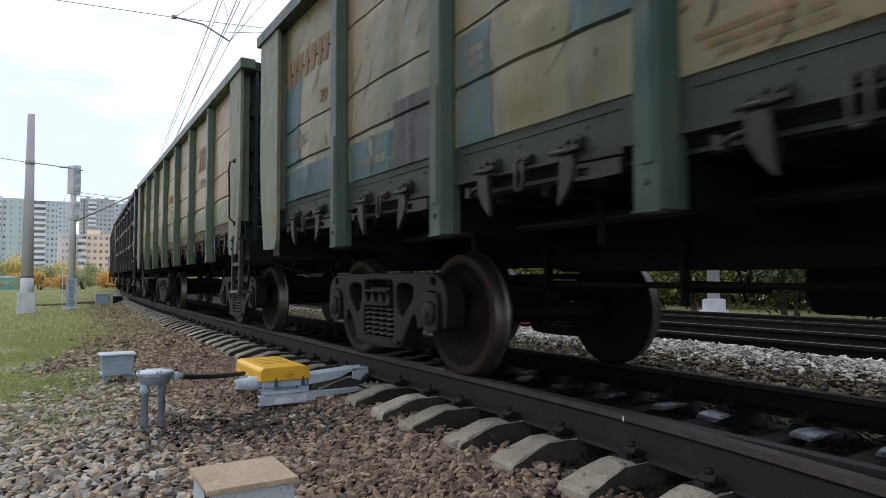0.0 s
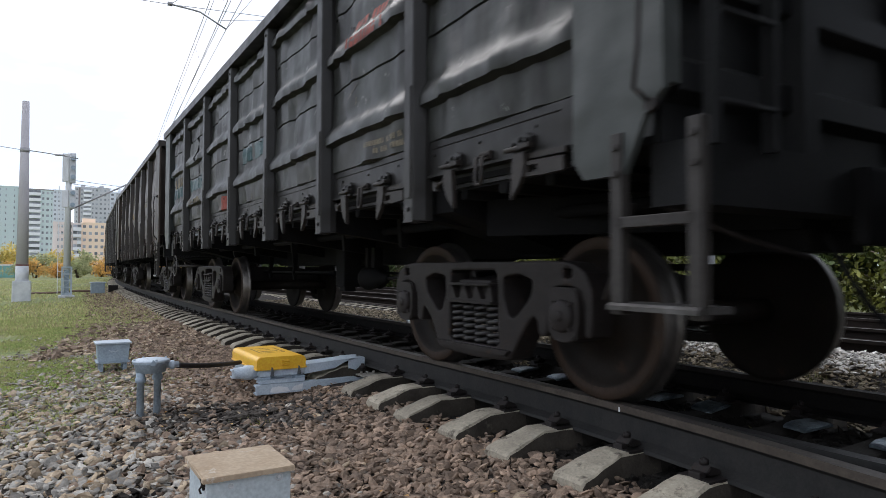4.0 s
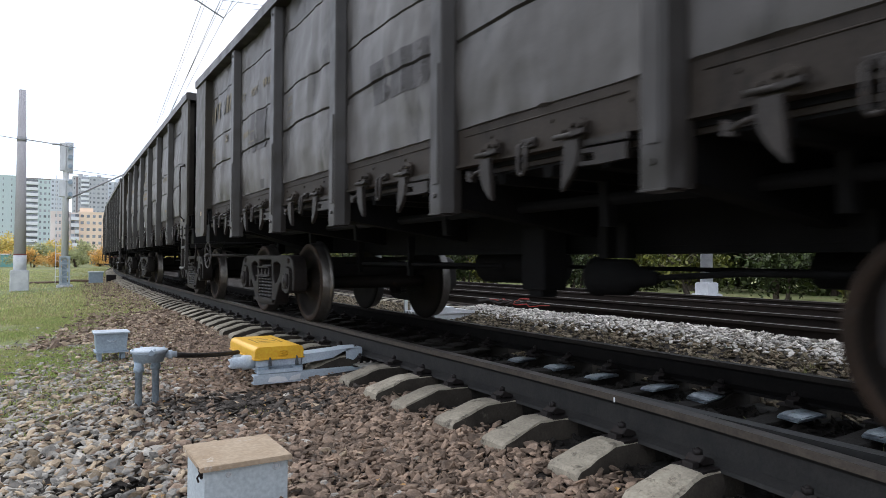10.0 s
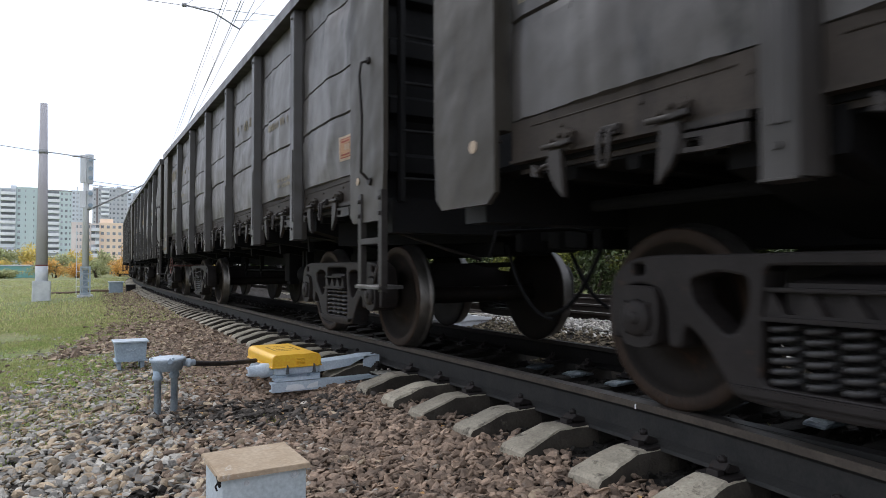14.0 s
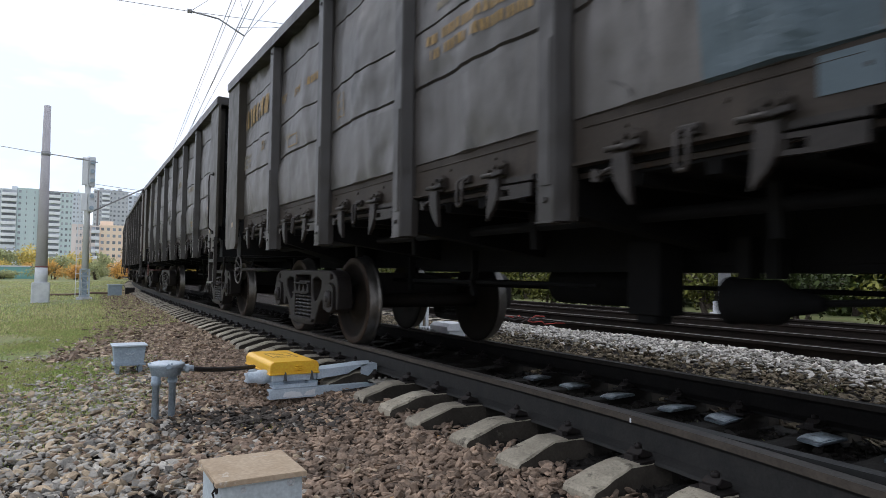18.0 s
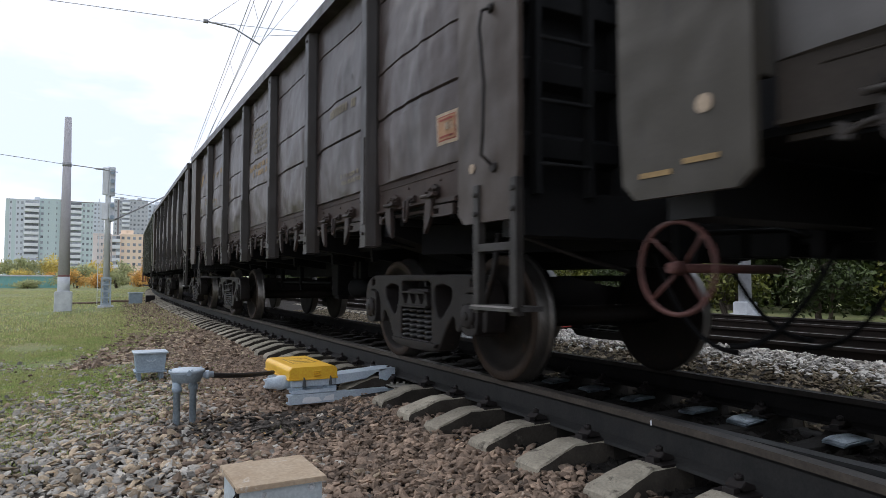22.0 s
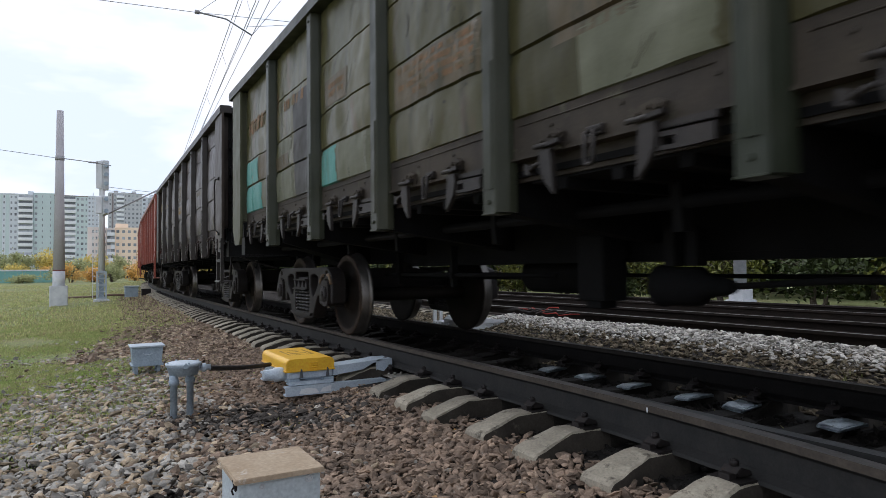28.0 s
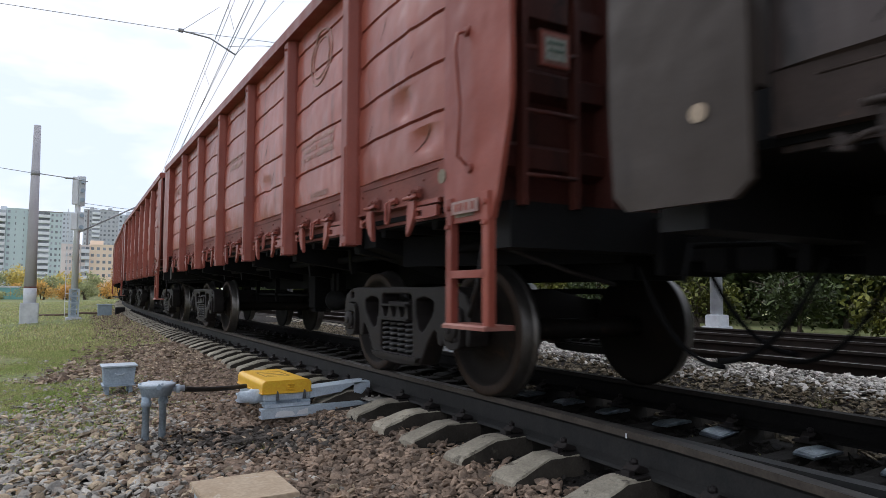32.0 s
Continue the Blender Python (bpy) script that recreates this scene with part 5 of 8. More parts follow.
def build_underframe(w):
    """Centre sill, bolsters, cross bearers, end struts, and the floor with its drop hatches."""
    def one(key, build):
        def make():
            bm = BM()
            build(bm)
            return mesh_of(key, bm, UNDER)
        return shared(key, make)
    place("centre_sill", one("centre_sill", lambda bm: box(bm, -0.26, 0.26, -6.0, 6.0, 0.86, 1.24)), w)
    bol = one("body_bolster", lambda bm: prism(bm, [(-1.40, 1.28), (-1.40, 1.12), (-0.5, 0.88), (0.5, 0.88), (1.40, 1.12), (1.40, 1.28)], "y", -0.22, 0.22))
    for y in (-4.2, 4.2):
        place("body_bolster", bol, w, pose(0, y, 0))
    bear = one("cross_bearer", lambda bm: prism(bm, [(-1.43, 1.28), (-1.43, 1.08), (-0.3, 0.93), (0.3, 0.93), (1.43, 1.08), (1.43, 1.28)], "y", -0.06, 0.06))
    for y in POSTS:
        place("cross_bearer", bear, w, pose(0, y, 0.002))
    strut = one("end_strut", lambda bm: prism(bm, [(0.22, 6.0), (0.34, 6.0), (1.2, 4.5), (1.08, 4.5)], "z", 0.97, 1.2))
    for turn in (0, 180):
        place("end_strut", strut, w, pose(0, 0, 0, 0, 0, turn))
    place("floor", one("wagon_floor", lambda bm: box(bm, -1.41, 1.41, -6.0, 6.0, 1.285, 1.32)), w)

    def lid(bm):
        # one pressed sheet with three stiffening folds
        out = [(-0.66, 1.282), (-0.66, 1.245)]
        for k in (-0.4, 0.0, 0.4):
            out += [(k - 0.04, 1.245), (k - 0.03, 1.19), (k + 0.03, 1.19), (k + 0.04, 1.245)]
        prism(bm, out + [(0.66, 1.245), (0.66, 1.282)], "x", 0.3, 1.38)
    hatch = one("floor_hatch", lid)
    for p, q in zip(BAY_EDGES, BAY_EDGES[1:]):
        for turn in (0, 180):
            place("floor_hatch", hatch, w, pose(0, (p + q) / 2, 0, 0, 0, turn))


def brake_mesh():
    def build():
        bm = BM()
        # air reservoir, valve block, brake cylinder with its cone and push rod
        lathe(bm, [(-0.56, 0.03), (-0.52, 0.17), (0.52, 0.17), (0.56, 0.03)], "y", 18, (0.25, 0.62, 0.72))
        box(bm, -0.56, -0.34, -0.66, -0.40, 0.55, 1.0, 0.02)
        box(bm, -0.53, -0.38, -0.60, -0.45, 0.50, 0.56, 0.01)
        lathe(bm, [(-0.36, 0.03), (-0.32, 0.045), (-0.20, 0.065), (-0.13, 0.115), (0.11, 0.12), (0.13, 0.132), (0.16, 0.132), (0.16, 0.03)], "y", 18, (-0.42, -1.19, 0.66))
        for y in (-1.16, -1.32):
            box(bm, -0.50, -0.40, y - 0.04, y + 0.04, 0.78, 1.0)
        tube(bm, [(-0.42, -1.50, 0.66), (-0.42, -2.1, 0.70), (-0.40, -3.2, 0.71)], 0.018)
        lathe(bm, [(-0.30, 0.03), (-0.26, 0.12), (0.22, 0.12), (0.26, 0.03)], "y", 16, (0.45, -2.25, 0.72))
        prism(bm, [(-3.1, 0.90), (-2.8, 0.815), (2.8, 0.815), (3.1, 0.90)], "x", -0.24, 0.24)
        tube(bm, [(-0.42, 0.0, 0.72), (-0.40, 3.2, 0.72)], 0.018)
        tube(bm, [(0.35, -3.2, 0.70), (0.4, 3.2, 0.72)], 0.016)
        tube(bm, [(0.62, -6.1, 0.93), (0.62, -2, 0.93), (0.9, 0.8, 0.95), (0.9, 6.1, 0.93)], 0.022)
        for y, h in ((-2.75, 0.64), (1.55, 0.60), (2.75, 0.62)):
            prism(bm, [(-0.46, 1.0), (-0.38, 1.0), (-0.40, h), (-0.44, h)], "y", y - 0.022, y + 0.022)
            prism(bm, [(-0.46, 0.68), (0.42, 0.66), (0.42, 0.73), (-0.46, 0.75)], "y", y - 0.016, y + 0.016)
        # hatch torsion shafts on their hangers
        for x in (-0.95, 0.95):
            tube(bm, [(x, -5.6, 1.10), (x, 5.6, 1.10)], 0.035, 8)
            for y in (-2.9, -1.65, 0.0, 1.65, 2.9):
                prism(bm, [(x - 0.05, 1.20), (x + 0.05, 1.20), (x + 0.03, 0.95), (x - 0.03, 0.95)], "y", y - 0.03, y + 0.03)
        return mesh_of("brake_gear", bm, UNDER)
    return shared("brake", build)


def coupler_mesh():
    def build():
        bm = BM()
        box(bm, -0.09, 0.09, 5.9, 6.50, 0.97, 1.13, 0.02)
        prism(bm, [(-0.19, 6.48), (-0.19, 6.71), (-0.06, 6.69), (0.02, 6.62), (0.10, 6.71), (0.20, 6.66), (0.16, 6.48)], "z", 0.90, 1.20, 0.01)
        box(bm, -0.3, 0.3, 6.22, 6.30, 0.88, 1.25, 0.02)
        # release lever and hose
        tube(bm, [(-0.1, 6.4, 1.0), (-0.5, 6.30, 1.02), (-1.15, 6.28, 0.98), (-1.2, 6.28, 0.82)], 0.014)
        tube(bm, [(-0.38, 6.10 + 0.62 * k / 10, 0.40 + 0.54 * (1 - k / 10) ** 2.2) for k in range(11)], 0.017)
        tube(bm, [(0.30, 6.10 + 0.62 * k / 10, 0.36 + 0.58 * (1 - k / 10) ** 2.4) for k in range(11)], 0.015)
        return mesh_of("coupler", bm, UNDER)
    return shared("coupler", build)


def strut_mesh():
    def build():
        bm = BM()
        # bent brake rods at the end of the wagon
        tube(bm, [(-1.30, -5.62, 0.62), (-1.30, -5.72, 0.82), (-1.30, -5.78, 1.06)], 0.018)
        tube(bm, [(-1.25, -5.9, 1.05), (-0.85, -6.05, 0.90), (-0.62, -6.2, 0.82)], 0.014)
        return mesh_of("brake_rod", bm, IRON)
    return shared("strut", build)


# ---- bogie
def rounded(pts, n=3):
    """A closed outline with its corners eased."""
    out = []
    k = len(pts)
    for i in range(k):
        p, a, b = Vector(pts[i]), Vector(pts[i - 1]), Vector(pts[(i + 1) % k])
        u, v = p.lerp(a, 0.28), p.lerp(b, 0.28)
        for j in range(n + 1):
            f = j / n
            q = u.lerp(p, f).lerp(p.lerp(v, f), f)
            out.append((q.x, q.y))
    return out


def side_frame_mesh():
    """A cast side frame: arched pedestals over the axle boxes, two tear-shaped windows, the spring opening."""
    def build():
        bm = BM()
        half = [(0.0, 0.815), (0.45, 0.81), (0.80, 0.815), (0.97, 0.80), (1.08, 0.745), (1.125, 0.65), (1.13, 0.50), (1.115, 0.40), (1.07, 0.395), (1.072, 0.56), (1.03, 0.655), (0.925, 0.675), (0.82, 0.655), (0.77, 0.56),
                (0.762, 0.38), (0.69, 0.378), (0.674, 0.46), (0.65, 0.487), (0.60, 0.452), (0.531, 0.375), (0.46, 0.265), (0.41, 0.195), (0.0, 0.18)]
        out = half + [(-u, v) for u, v in half[-2:0:-1]]
        win = rounded([(0.345, 0.715), (0.50, 0.735), (0.635, 0.70), (0.618, 0.60), (0.458, 0.462), (0.40, 0.475), (0.345, 0.59)])
        mid = [(-0.275, 0.735), (-0.25, 0.757), (0.25, 0.757), (0.275, 0.735), (0.295, 0.30), (0.26, 0.272), (-0.26, 0.272), (-0.295, 0.30)]
        slot = rounded([(0.90, 0.715), (0.97, 0.715), (0.97, 0.77), (0.90, 0.77)], 2)
        plate_with_holes(bm, rounded(out, 2), [win, [(-u, v) for u, v in win][::-1], mid, slot, [(-u, v) for u, v in slot][::-1]], "x", -1.11, -0.95)
        bmesh.ops.recalc_face_normals(bm, faces=bm.faces)
        rim = [e for e in bm.edges if len(e.link_faces) == 2 and e.calc_face_angle(0) > 1.0 and all(v.co.x < -1.05 for v in e.verts)]
        bmesh.ops.bevel(bm, geom=rim, offset=0.014, segments=2, affect="EDGES", profile=0.5)
        # ledge under the springs
        prism(bm, [(-0.43, 0.262), (0.43, 0.262), (0.39, 0.225), (-0.39, 0.225)], "x", -1.14, -0.92, 0.006)
        return mesh_of("side_frame", bm, IRON)
    return shared("side_frame", build)


def axle_box_mesh():
    def build():
        bm = BM()
        prism(bm, rounded([(-0.105, 0.39), (-0.125, 0.48), (-0.125, 0.63), (-0.10, 0.665), (0.10, 0.665), (0.125, 0.63), (0.125, 0.48), (0.105, 0.39), (0.05, 0.365), (-0.05, 0.365)], 2), "x", -1.135, -0.92, 0.010)
        lathe(bm, [(-1.162, 0.02), (-1.160, 0.075), (-1.15, 0.088), (-1.135, 0.092)], "x", 20, (0, 0, 0.508))
        lathe(bm, [(-1.17, 0.01), (-1.168, 0.03), (-1.16, 0.034)], "x", 12, (0, 0, 0.508))
        for k in range(4):
            a = math.pi / 4 + k * math.pi / 2
            lathe(bm, [(-1.15, 0.012), (-1.134, 0.014)], "x", 6, (0, 0.098 * math.cos(a), 0.508 + 0.098 * math.sin(a)))
        return mesh_of("axle_box", bm, IRON)
    return shared("axle_box", build)


def spring_mesh():
    def build():
        bm = BM()
        turns, n = 6.2, 66
        tube(bm, [(0.0545 * math.cos(2 * math.pi * turns * k / n), 0.0545 * math.sin(2 * math.pi * turns * k / n), 0.275 + 0.262 * k / n) for k in range(n + 1)], 0.0145, 5)
        return mesh_of("coil_spring", bm, shared("spring_mat", lambda: mat("spring_steel", (0.062, 0.061, 0.061), (0.034, 0.033, 0.033), rough=0.42, metal=0.2, scale=10)))
    return shared("spring", build)


def bolster_mesh():
    def build():
        bm = BM()
        prism(bm, [(-1.09, 0.555), (-1.09, 0.69), (-0.8, 0.72), (-0.4, 0.80), (0.4, 0.80), (0.8, 0.72), (1.09, 0.69), (1.09, 0.555), (0.5, 0.46), (-0.5, 0.46)], "y", -0.20, 0.20, 0.012)
        return mesh_of("bolster", bm, IRON)
    return shared("bolster", build)


def bolster_end_mesh():
    def build():
        bm = BM()
        plate_with_holes(bm, [(-0.265, 0.545), (0.265, 0.545), (0.235, 0.665), (-0.235, 0.665)], [[(u - 0.075, 0.652), (u + 0.075, 0.652), (u + 0.02, 0.568), (u - 0.02, 0.568)] for u in (-0.155, 0.0, 0.155)], "x", -1.13, -1.09)
        prism(bm, [(-0.275, 0.538), (0.275, 0.538), (0.275, 0.556), (-0.275, 0.556)], "x", -1.155, -0.93, 0.004)
        prism(bm, [(-0.245, 0.656), (0.245, 0.656), (0.245, 0.672), (-0.245, 0.672)], "x", -1.15, -0.93, 0.004)
        return mesh_of("bolster_end", bm, IRON)
    return shared("bolster_end", build)


def wheelset_mesh():
    def build():
        bm = BM()
        lathe(bm, [(-1.02, 0.065), (-0.85, 0.08), (0.85, 0.08), (1.02, 0.065)], "x", 16)
        for s in (-1, 1):
            # rim, dished plate and hub; the flange lies inwards
            prof = [(0.70, 0.09), (0.72, 0.13), (0.745, 0.30), (0.72, 0.40), (0.722, 0.475), (0.728, 0.505), (0.745, 0.507), (0.757, 0.490), (0.77, 0.4815), (0.855, 0.4765), (0.862, 0.465), (0.862, 0.405), (0.825, 0.385), (0.79, 0.30), (0.80, 0.19), (0.86, 0.15), (0.87, 0.10)]
            lathe(bm, [(s * a, r * 0.9696 if r > 0.25 else r) for a, r in prof], "x", 48, mi=[0, 0, 0, 0, 0, 1, 1, 1, 1, 3, 3, 0, 0, 0, 0, 0])
            # chalk and grease marks let the wheel be seen to turn
            for a0, rr, w in ((0.4, 0.422, 0.03), (2.1, 0.425, 0.02), (4.0, 0.418, 0.025)):
                vs = [bm.verts.new((s * 0.8645, math.cos(a0 + d) * r, math.sin(a0 + d) * r)) for d, r in ((-w, rr - 0.02), (w, rr - 0.02), (w, rr + 0.02), (-w, rr + 0.02))]
                f = bm.faces.new(vs)
                f.material_index = 2
        return mesh_of("wheelset", bm, [WHEEL, TREAD, shared("chalk", lambda: mat("wheel_chalk_mark", (0.04, 0.031, 0.025), (0.03, 0.024, 0.02), rough=0.9)), shared("rim_rust", lambda: mat("rusty_wheel_rim", (0.034, 0.0215, 0.0145), (0.022, 0.015, 0.011), rough=0.65, scale=6, spec=0.15))])
    return shared("wheelset", build)


WHEELSETS = []
WHEEL_R, AXLE_Z = 0.462, 0.490


def bogie(parent, y):
    b = place("bogie", bolster_mesh(), parent, pose(0, y, 0), "cast-iron two-axle bogie")
    for turn in (0, 180):
        place("side_frame", side_frame_mesh(), b, pose(0, 0, 0, 0, 0, turn))
        place("bolster_end", bolster_end_mesh(), b, pose(0, 0, 0, 0, 0, turn))
        for yy in (-0.925, 0.925):
            place("axle_box", axle_box_mesh(), b, pose(0, yy, 0) @ pose(0, 0, 0, 0, 0, turn))
        for yy in (-0.21, -0.07, 0.07, 0.21):
            place("coil_spring", spring_mesh(), b, pose(-1.055 if turn == 0 else 1.055, yy, 0))
    for yy in (-0.925, 0.925):
        w = place("wheelset", wheelset_mesh(), b, pose(0, yy, AXLE_Z))
        WHEELSETS.append(w)
    return b


LABELS = dict(teal="open freight wagon in faded tan paint with blue-green patches", green="open freight wagon in faded green and tan paint", olive="open freight wagon in patched olive paint with turquoise patches",
              umber="grimy brown-grey open freight wagon with ribbed steel sides", dark="grimy dark grey open freight wagon with ribbed steel sides", black="black open freight wagon with scuffed bulging sides", red="red oxide open freight wagon with ribbed steel sides")


def wagon(index, kind, seed):
    st = STYLES[kind]
    rng = random.Random(100 + index)
    w = thing("open_wagon", Matrix(), LABELS[kind], "freight wagon", "wagons of the train")
    for i in range(7):
        place("side_panel", panel_mesh(st, i, seed), w)
        place("side_panel", panel_mesh(st, i, seed), w, pose(0, 0, 0, 0, 0, 180))
    for y in POSTS:
        place("post", post_mesh(st), w, pose(0, y, 0))
        place("post", post_mesh(st), w, pose(0, y, 0, 0, 0, 180))
    for turn in (0, 180):
        place("top_rim", rim_mesh(st), w, pose(0, 0, 0, 0, 0, turn))
        place("side_sill", sill_mesh(st), w, pose(0, 0, 0, 0, 0, turn))
        build_end(w, st, turn)
        place("coupler", coupler_mesh(), w, pose(0, 0, 0, 0, 0, turn))
        place("corner_plate", plate_mesh(st), w, pose(0, 0, 0, 0, 0, turn))
    flip = shared(("flip", st["name"]), lambda: mirrored(plate_mesh(st)))
    for turn in (0, 180):
        place("corner_plate", flip, w, pose(0, 0, 0, 0, 0, turn))
    build_steps(w, st)
    place("handrail", handrail_mesh(st), w)
    for i in range(7):
        c = (BAY_EDGES[i] + BAY_EDGES[i + 1]) / 2
        place("hatch_catch", hook_mesh(st, 0), w, pose(0, c + 0.36, 0))
        place("hatch_catch", hook_mesh(st, 1), w, pose(0, c - 0.30, 0))
        place("shackle", loop_mesh(st), w, pose(0, c + 0.04, 0))
    build_underframe(w)
    place("brake_gear", brake_mesh(), w)
    place("brake_rod", strut_mesh(), w)
    bogie(w, -4.2)
    bogie(w, 4.2)
    return w, st, rng


def mirrored(me):
    """The same mesh with its ends swapped."""
    m2 = me.copy()
    for v in m2.vertices:
        v.co.y = -v.co.y
    m2.flip_normals()
    return m2


def spot(w, y, z, r, material, x=-1.563):
    bm = BM()
    lathe(bm, [(x - 0.003, r), (x, r)], "x", 14, (0, y, z))
    part("paint_spot", bm, material, w)


def sign(w, st, seed, y0, y1, z0, z1, face, frame_mat, rng):
    """A painted square with a border and lines of writing."""
    patch(w, st, seed, 0, y0, y1, z0, z1, frame_mat, "painted_sign", ragged=0)
    for k, proud, m in ((0.022, 0.006, RED_SIGN), (0.030, 0.008, face)):
        patch(w, st, seed, 0, y0 + k, y1 - k, z0 + k, z1 - k, m, "sign_field", proud=proud, ragged=0)
    for z in (z0 + 0.042, z1 - 0.056):
        patch(w, st, seed, 0, y0 + 0.045, y1 - 0.045, z, z + 0.014, RED_SIGN, "sign_line", proud=0.010, ragged=0)
    writing(w, st, seed, 0, y0 + 0.06, y1 - 0.06, z0 + 0.075, z1 - 0.075, 1, frame_mat, rng, proud=0.010)


def framed(w, st, seed, bay, y0, y1, z0, z1, rows, material):
    """A stencilled frame ruled into rows."""
    for k in range(rows + 1):
        z = z0 + (z1 - z0) * k / rows
        patch(w, st, seed, bay, y0, y1, z - 0.005, z + 0.005, material, "stencil_frame", proud=0.006, ragged=0)
    for y in (y0, y1 - 0.010):
        patch(w, st, seed, bay, y, y + 0.010, z0, z1, material, "stencil_frame", proud=0.006, ragged=0)


def scuffs(w, st, seed, count, material, rng):
    """Bent scrapes and bare streaks on the walls."""
    for _ in range(count):
        bay = rng.randrange(7)
        a, b = BAY_EDGES[bay], BAY_EDGES[bay + 1]
        y, z = rng.uniform(a + 0.25, b - 0.25), rng.uniform(1.6, 3.1)
        tilt, length, wide = rng.gauss(0, 0.55), rng.uniform(0.06, 0.32), rng.uniform(0.002, 0.009)
        bm = BM()
        row = []
        for k in range(7):
            f = k / 6
            q, h = y + math.sin(tilt + f * 0.7) * length * f, z - math.cos(tilt) * length * f
            q, h = min(b - 0.12, max(a + 0.12, q)), max(st["seams"][0] + 0.02, h)
            ww = wide * math.sin(math.pi * (0.12 + 0.76 * f))
            x = -WALL_X - panel_x(st, seed + bay * 3, q, h, a, b) - 0.004
            row.append((bm.verts.new((x, q - ww, h)), bm.verts.new((x, q + ww, h))))
        for (p, r), (u, v) in zip(row, row[1:]):
            bm.faces.new((p, r, v, u))
        part("scrape", bm, material, w)


def decorate(i, w, st, rng, seed):
    kind = st["name"]
    scuffs(w, st, seed, 52 if kind in ("green", "teal", "olive") else 10, SCRATCH if kind in ("green", "teal", "olive", "red") else TEXT_PALE if kind == "black" else BARE, rng)
    pale = TEXT_PALE
    if kind == "teal":
        for bay, y0, y1, z0, z1, m in ((6, 5.12, 5.64, 1.88, 2.74, TEAL), (6, 4.25, 5.64, 1.51, 1.84, DEEP_TEAL), (5, 3.2, 3.98, 1.51, 1.85, TEAL), (5, 2.64, 3.18, 1.53, 2.02, SLATE),
                                       (4, 1.98, 2.33, 1.52, 2.25, TEAL), (4, 0.97, 1.32, 1.92, 2.6, TEAL), (3, -0.68, -0.1, 1.52, 1.84, TEAL), (2, -2.3, -1.2, 1.52, 2.2, TEAL)):
            patch(w, st, seed, bay, y0, y1, z0, z1, m)
        writing(w, st, seed, 6, 4.45, 5.60, 2.66, 2.98, 1, TEXT_ORANGE, rng)
        writing(w, st, seed, 6, 4.9, 5.55, 2.03, 2.16, 2, pale, rng)
        writing(w, st, seed, 5, 3.3, 3.8, 1.62, 1.70, 1, pale, rng)
        writing(w, st, seed, 4, 2.05, 2.25, 1.85, 2.12, 4, pale, rng)
        writing(w, st, seed, 3, 0.12, 0.66, 1.575, 1.70, 3, TEXT_ORANGE, rng)
        writing(w, st, seed, 4, 1.5, 2.2, 2.62, 2.8, 1, TEXT_ORANGE, rng)
        letters(w, st, seed, 6, 4.62, 2.36, "20", 0.17, TEXT_ORANGE)
    elif kind == "green":
        patch(w, st, seed, 5, 2.70, 3.12, 1.58, 1.98, SOOT, ragged=0.0)
        # the lowest sheet of every bay was repainted in pale green
        for bay in range(7):
            a, b = BAY_EDGES[bay], BAY_EDGES[bay + 1]
            patch(w, st, seed, bay, a + 0.02, b - 0.02, 1.56, 1.861, LOW_GREEN, label="pale green repainted sheet", proud=0.003, ragged=0)
        writing(w, st, seed, 1, -3.75, -3.0, 2.42, 2.92, 1, TEXT_ORANGE, rng)
        writing(w, st, seed, 1, -3.6, -3.1, 2.26, 2.38, 1, pale, rng)
        writing(w, st, seed, 3, -0.5, 0.35, 1.98, 2.2, 3, TEXT_PEACH, rng)
        writing(w, st, seed, 6, 4.45, 5.55, 2.62, 2.9, 1, TEXT_ORANGE, rng)
        writing(w, st, seed, 3, -0.3, 0.5, 2.3, 2.5, 1, TEXT_PEACH, rng)
        writing(w, st, seed, 4, 1.7, 2.2, 1.6, 1.75, 2, pale, rng)
        writing(w, st, seed, 5, 3.3, 3.9, 2.5, 2.65, 1, TEXT_ORANGE, rng)
    elif kind == "olive":
        for y0, y1, bay in ((-2.36, -0.93, 2), (-4.02, -2.60, 1)):
            patch(w, st, seed, bay, y0, y1, 1.605, 2.81, DEEP_OLIVE, label="field in deeper olive than the other bays", proud=0.003)
        for bay, y0, y1, z0, z1, m in ((6, 4.84, 5.66, 1.985, 2.30, TURQUOISE), (6, 4.75, 5.66, 1.61, 1.955, TURQUOISE), (4, 1.88, 2.34, 1.61, 1.955, TURQUOISE), (5, 3.27, 4.02, 1.61, 1.955, PALE_OLIVE), (5, 2.60, 3.24, 1.61, 2.75, SOOT),
                                       (5, 3.45, 4.02, 1.985, 2.14, TAN_PATCH), (5, 3.30, 3.9, 2.15, 2.31, PALE_OLIVE), (6, 4.30, 4.80, 1.985, 2.31, TAN_PATCH), (4, 1.1, 1.85, 1.61, 1.955, PALE_OLIVE), (2, -2.3, -1.5, 1.61, 1.955, PALE_OLIVE), (1, -3.9, -3.3, 1.9, 2.24, PALE_OLIVE), (6, 4.35, 4.72, 1.61, 1.955, PALE_OLIVE), (3, -0.62, 0.58, 1.98, 2.30, TAN_PATCH), (4, 1.6, 2.2, 2.35, 2.62, TAN_PATCH), (2, -1.9, -1.3, 1.9, 2.2, TAN_PATCH)):
            patch(w, st, seed, bay, y0, y1, z0, z1, m)
        writing(w, st, seed, 6, 4.40, 5.5, 2.62, 2.86, 1, TEXT_ORANGE, rng)
        writing(w, st, seed, 3, -0.55, 0.52, 2.02, 2.28, 4, TEXT_ORANGE, rng)
        writing(w, st, seed, 4, 1.68, 2.12, 2.40, 2.56, 2, TEXT_ORANGE, rng)
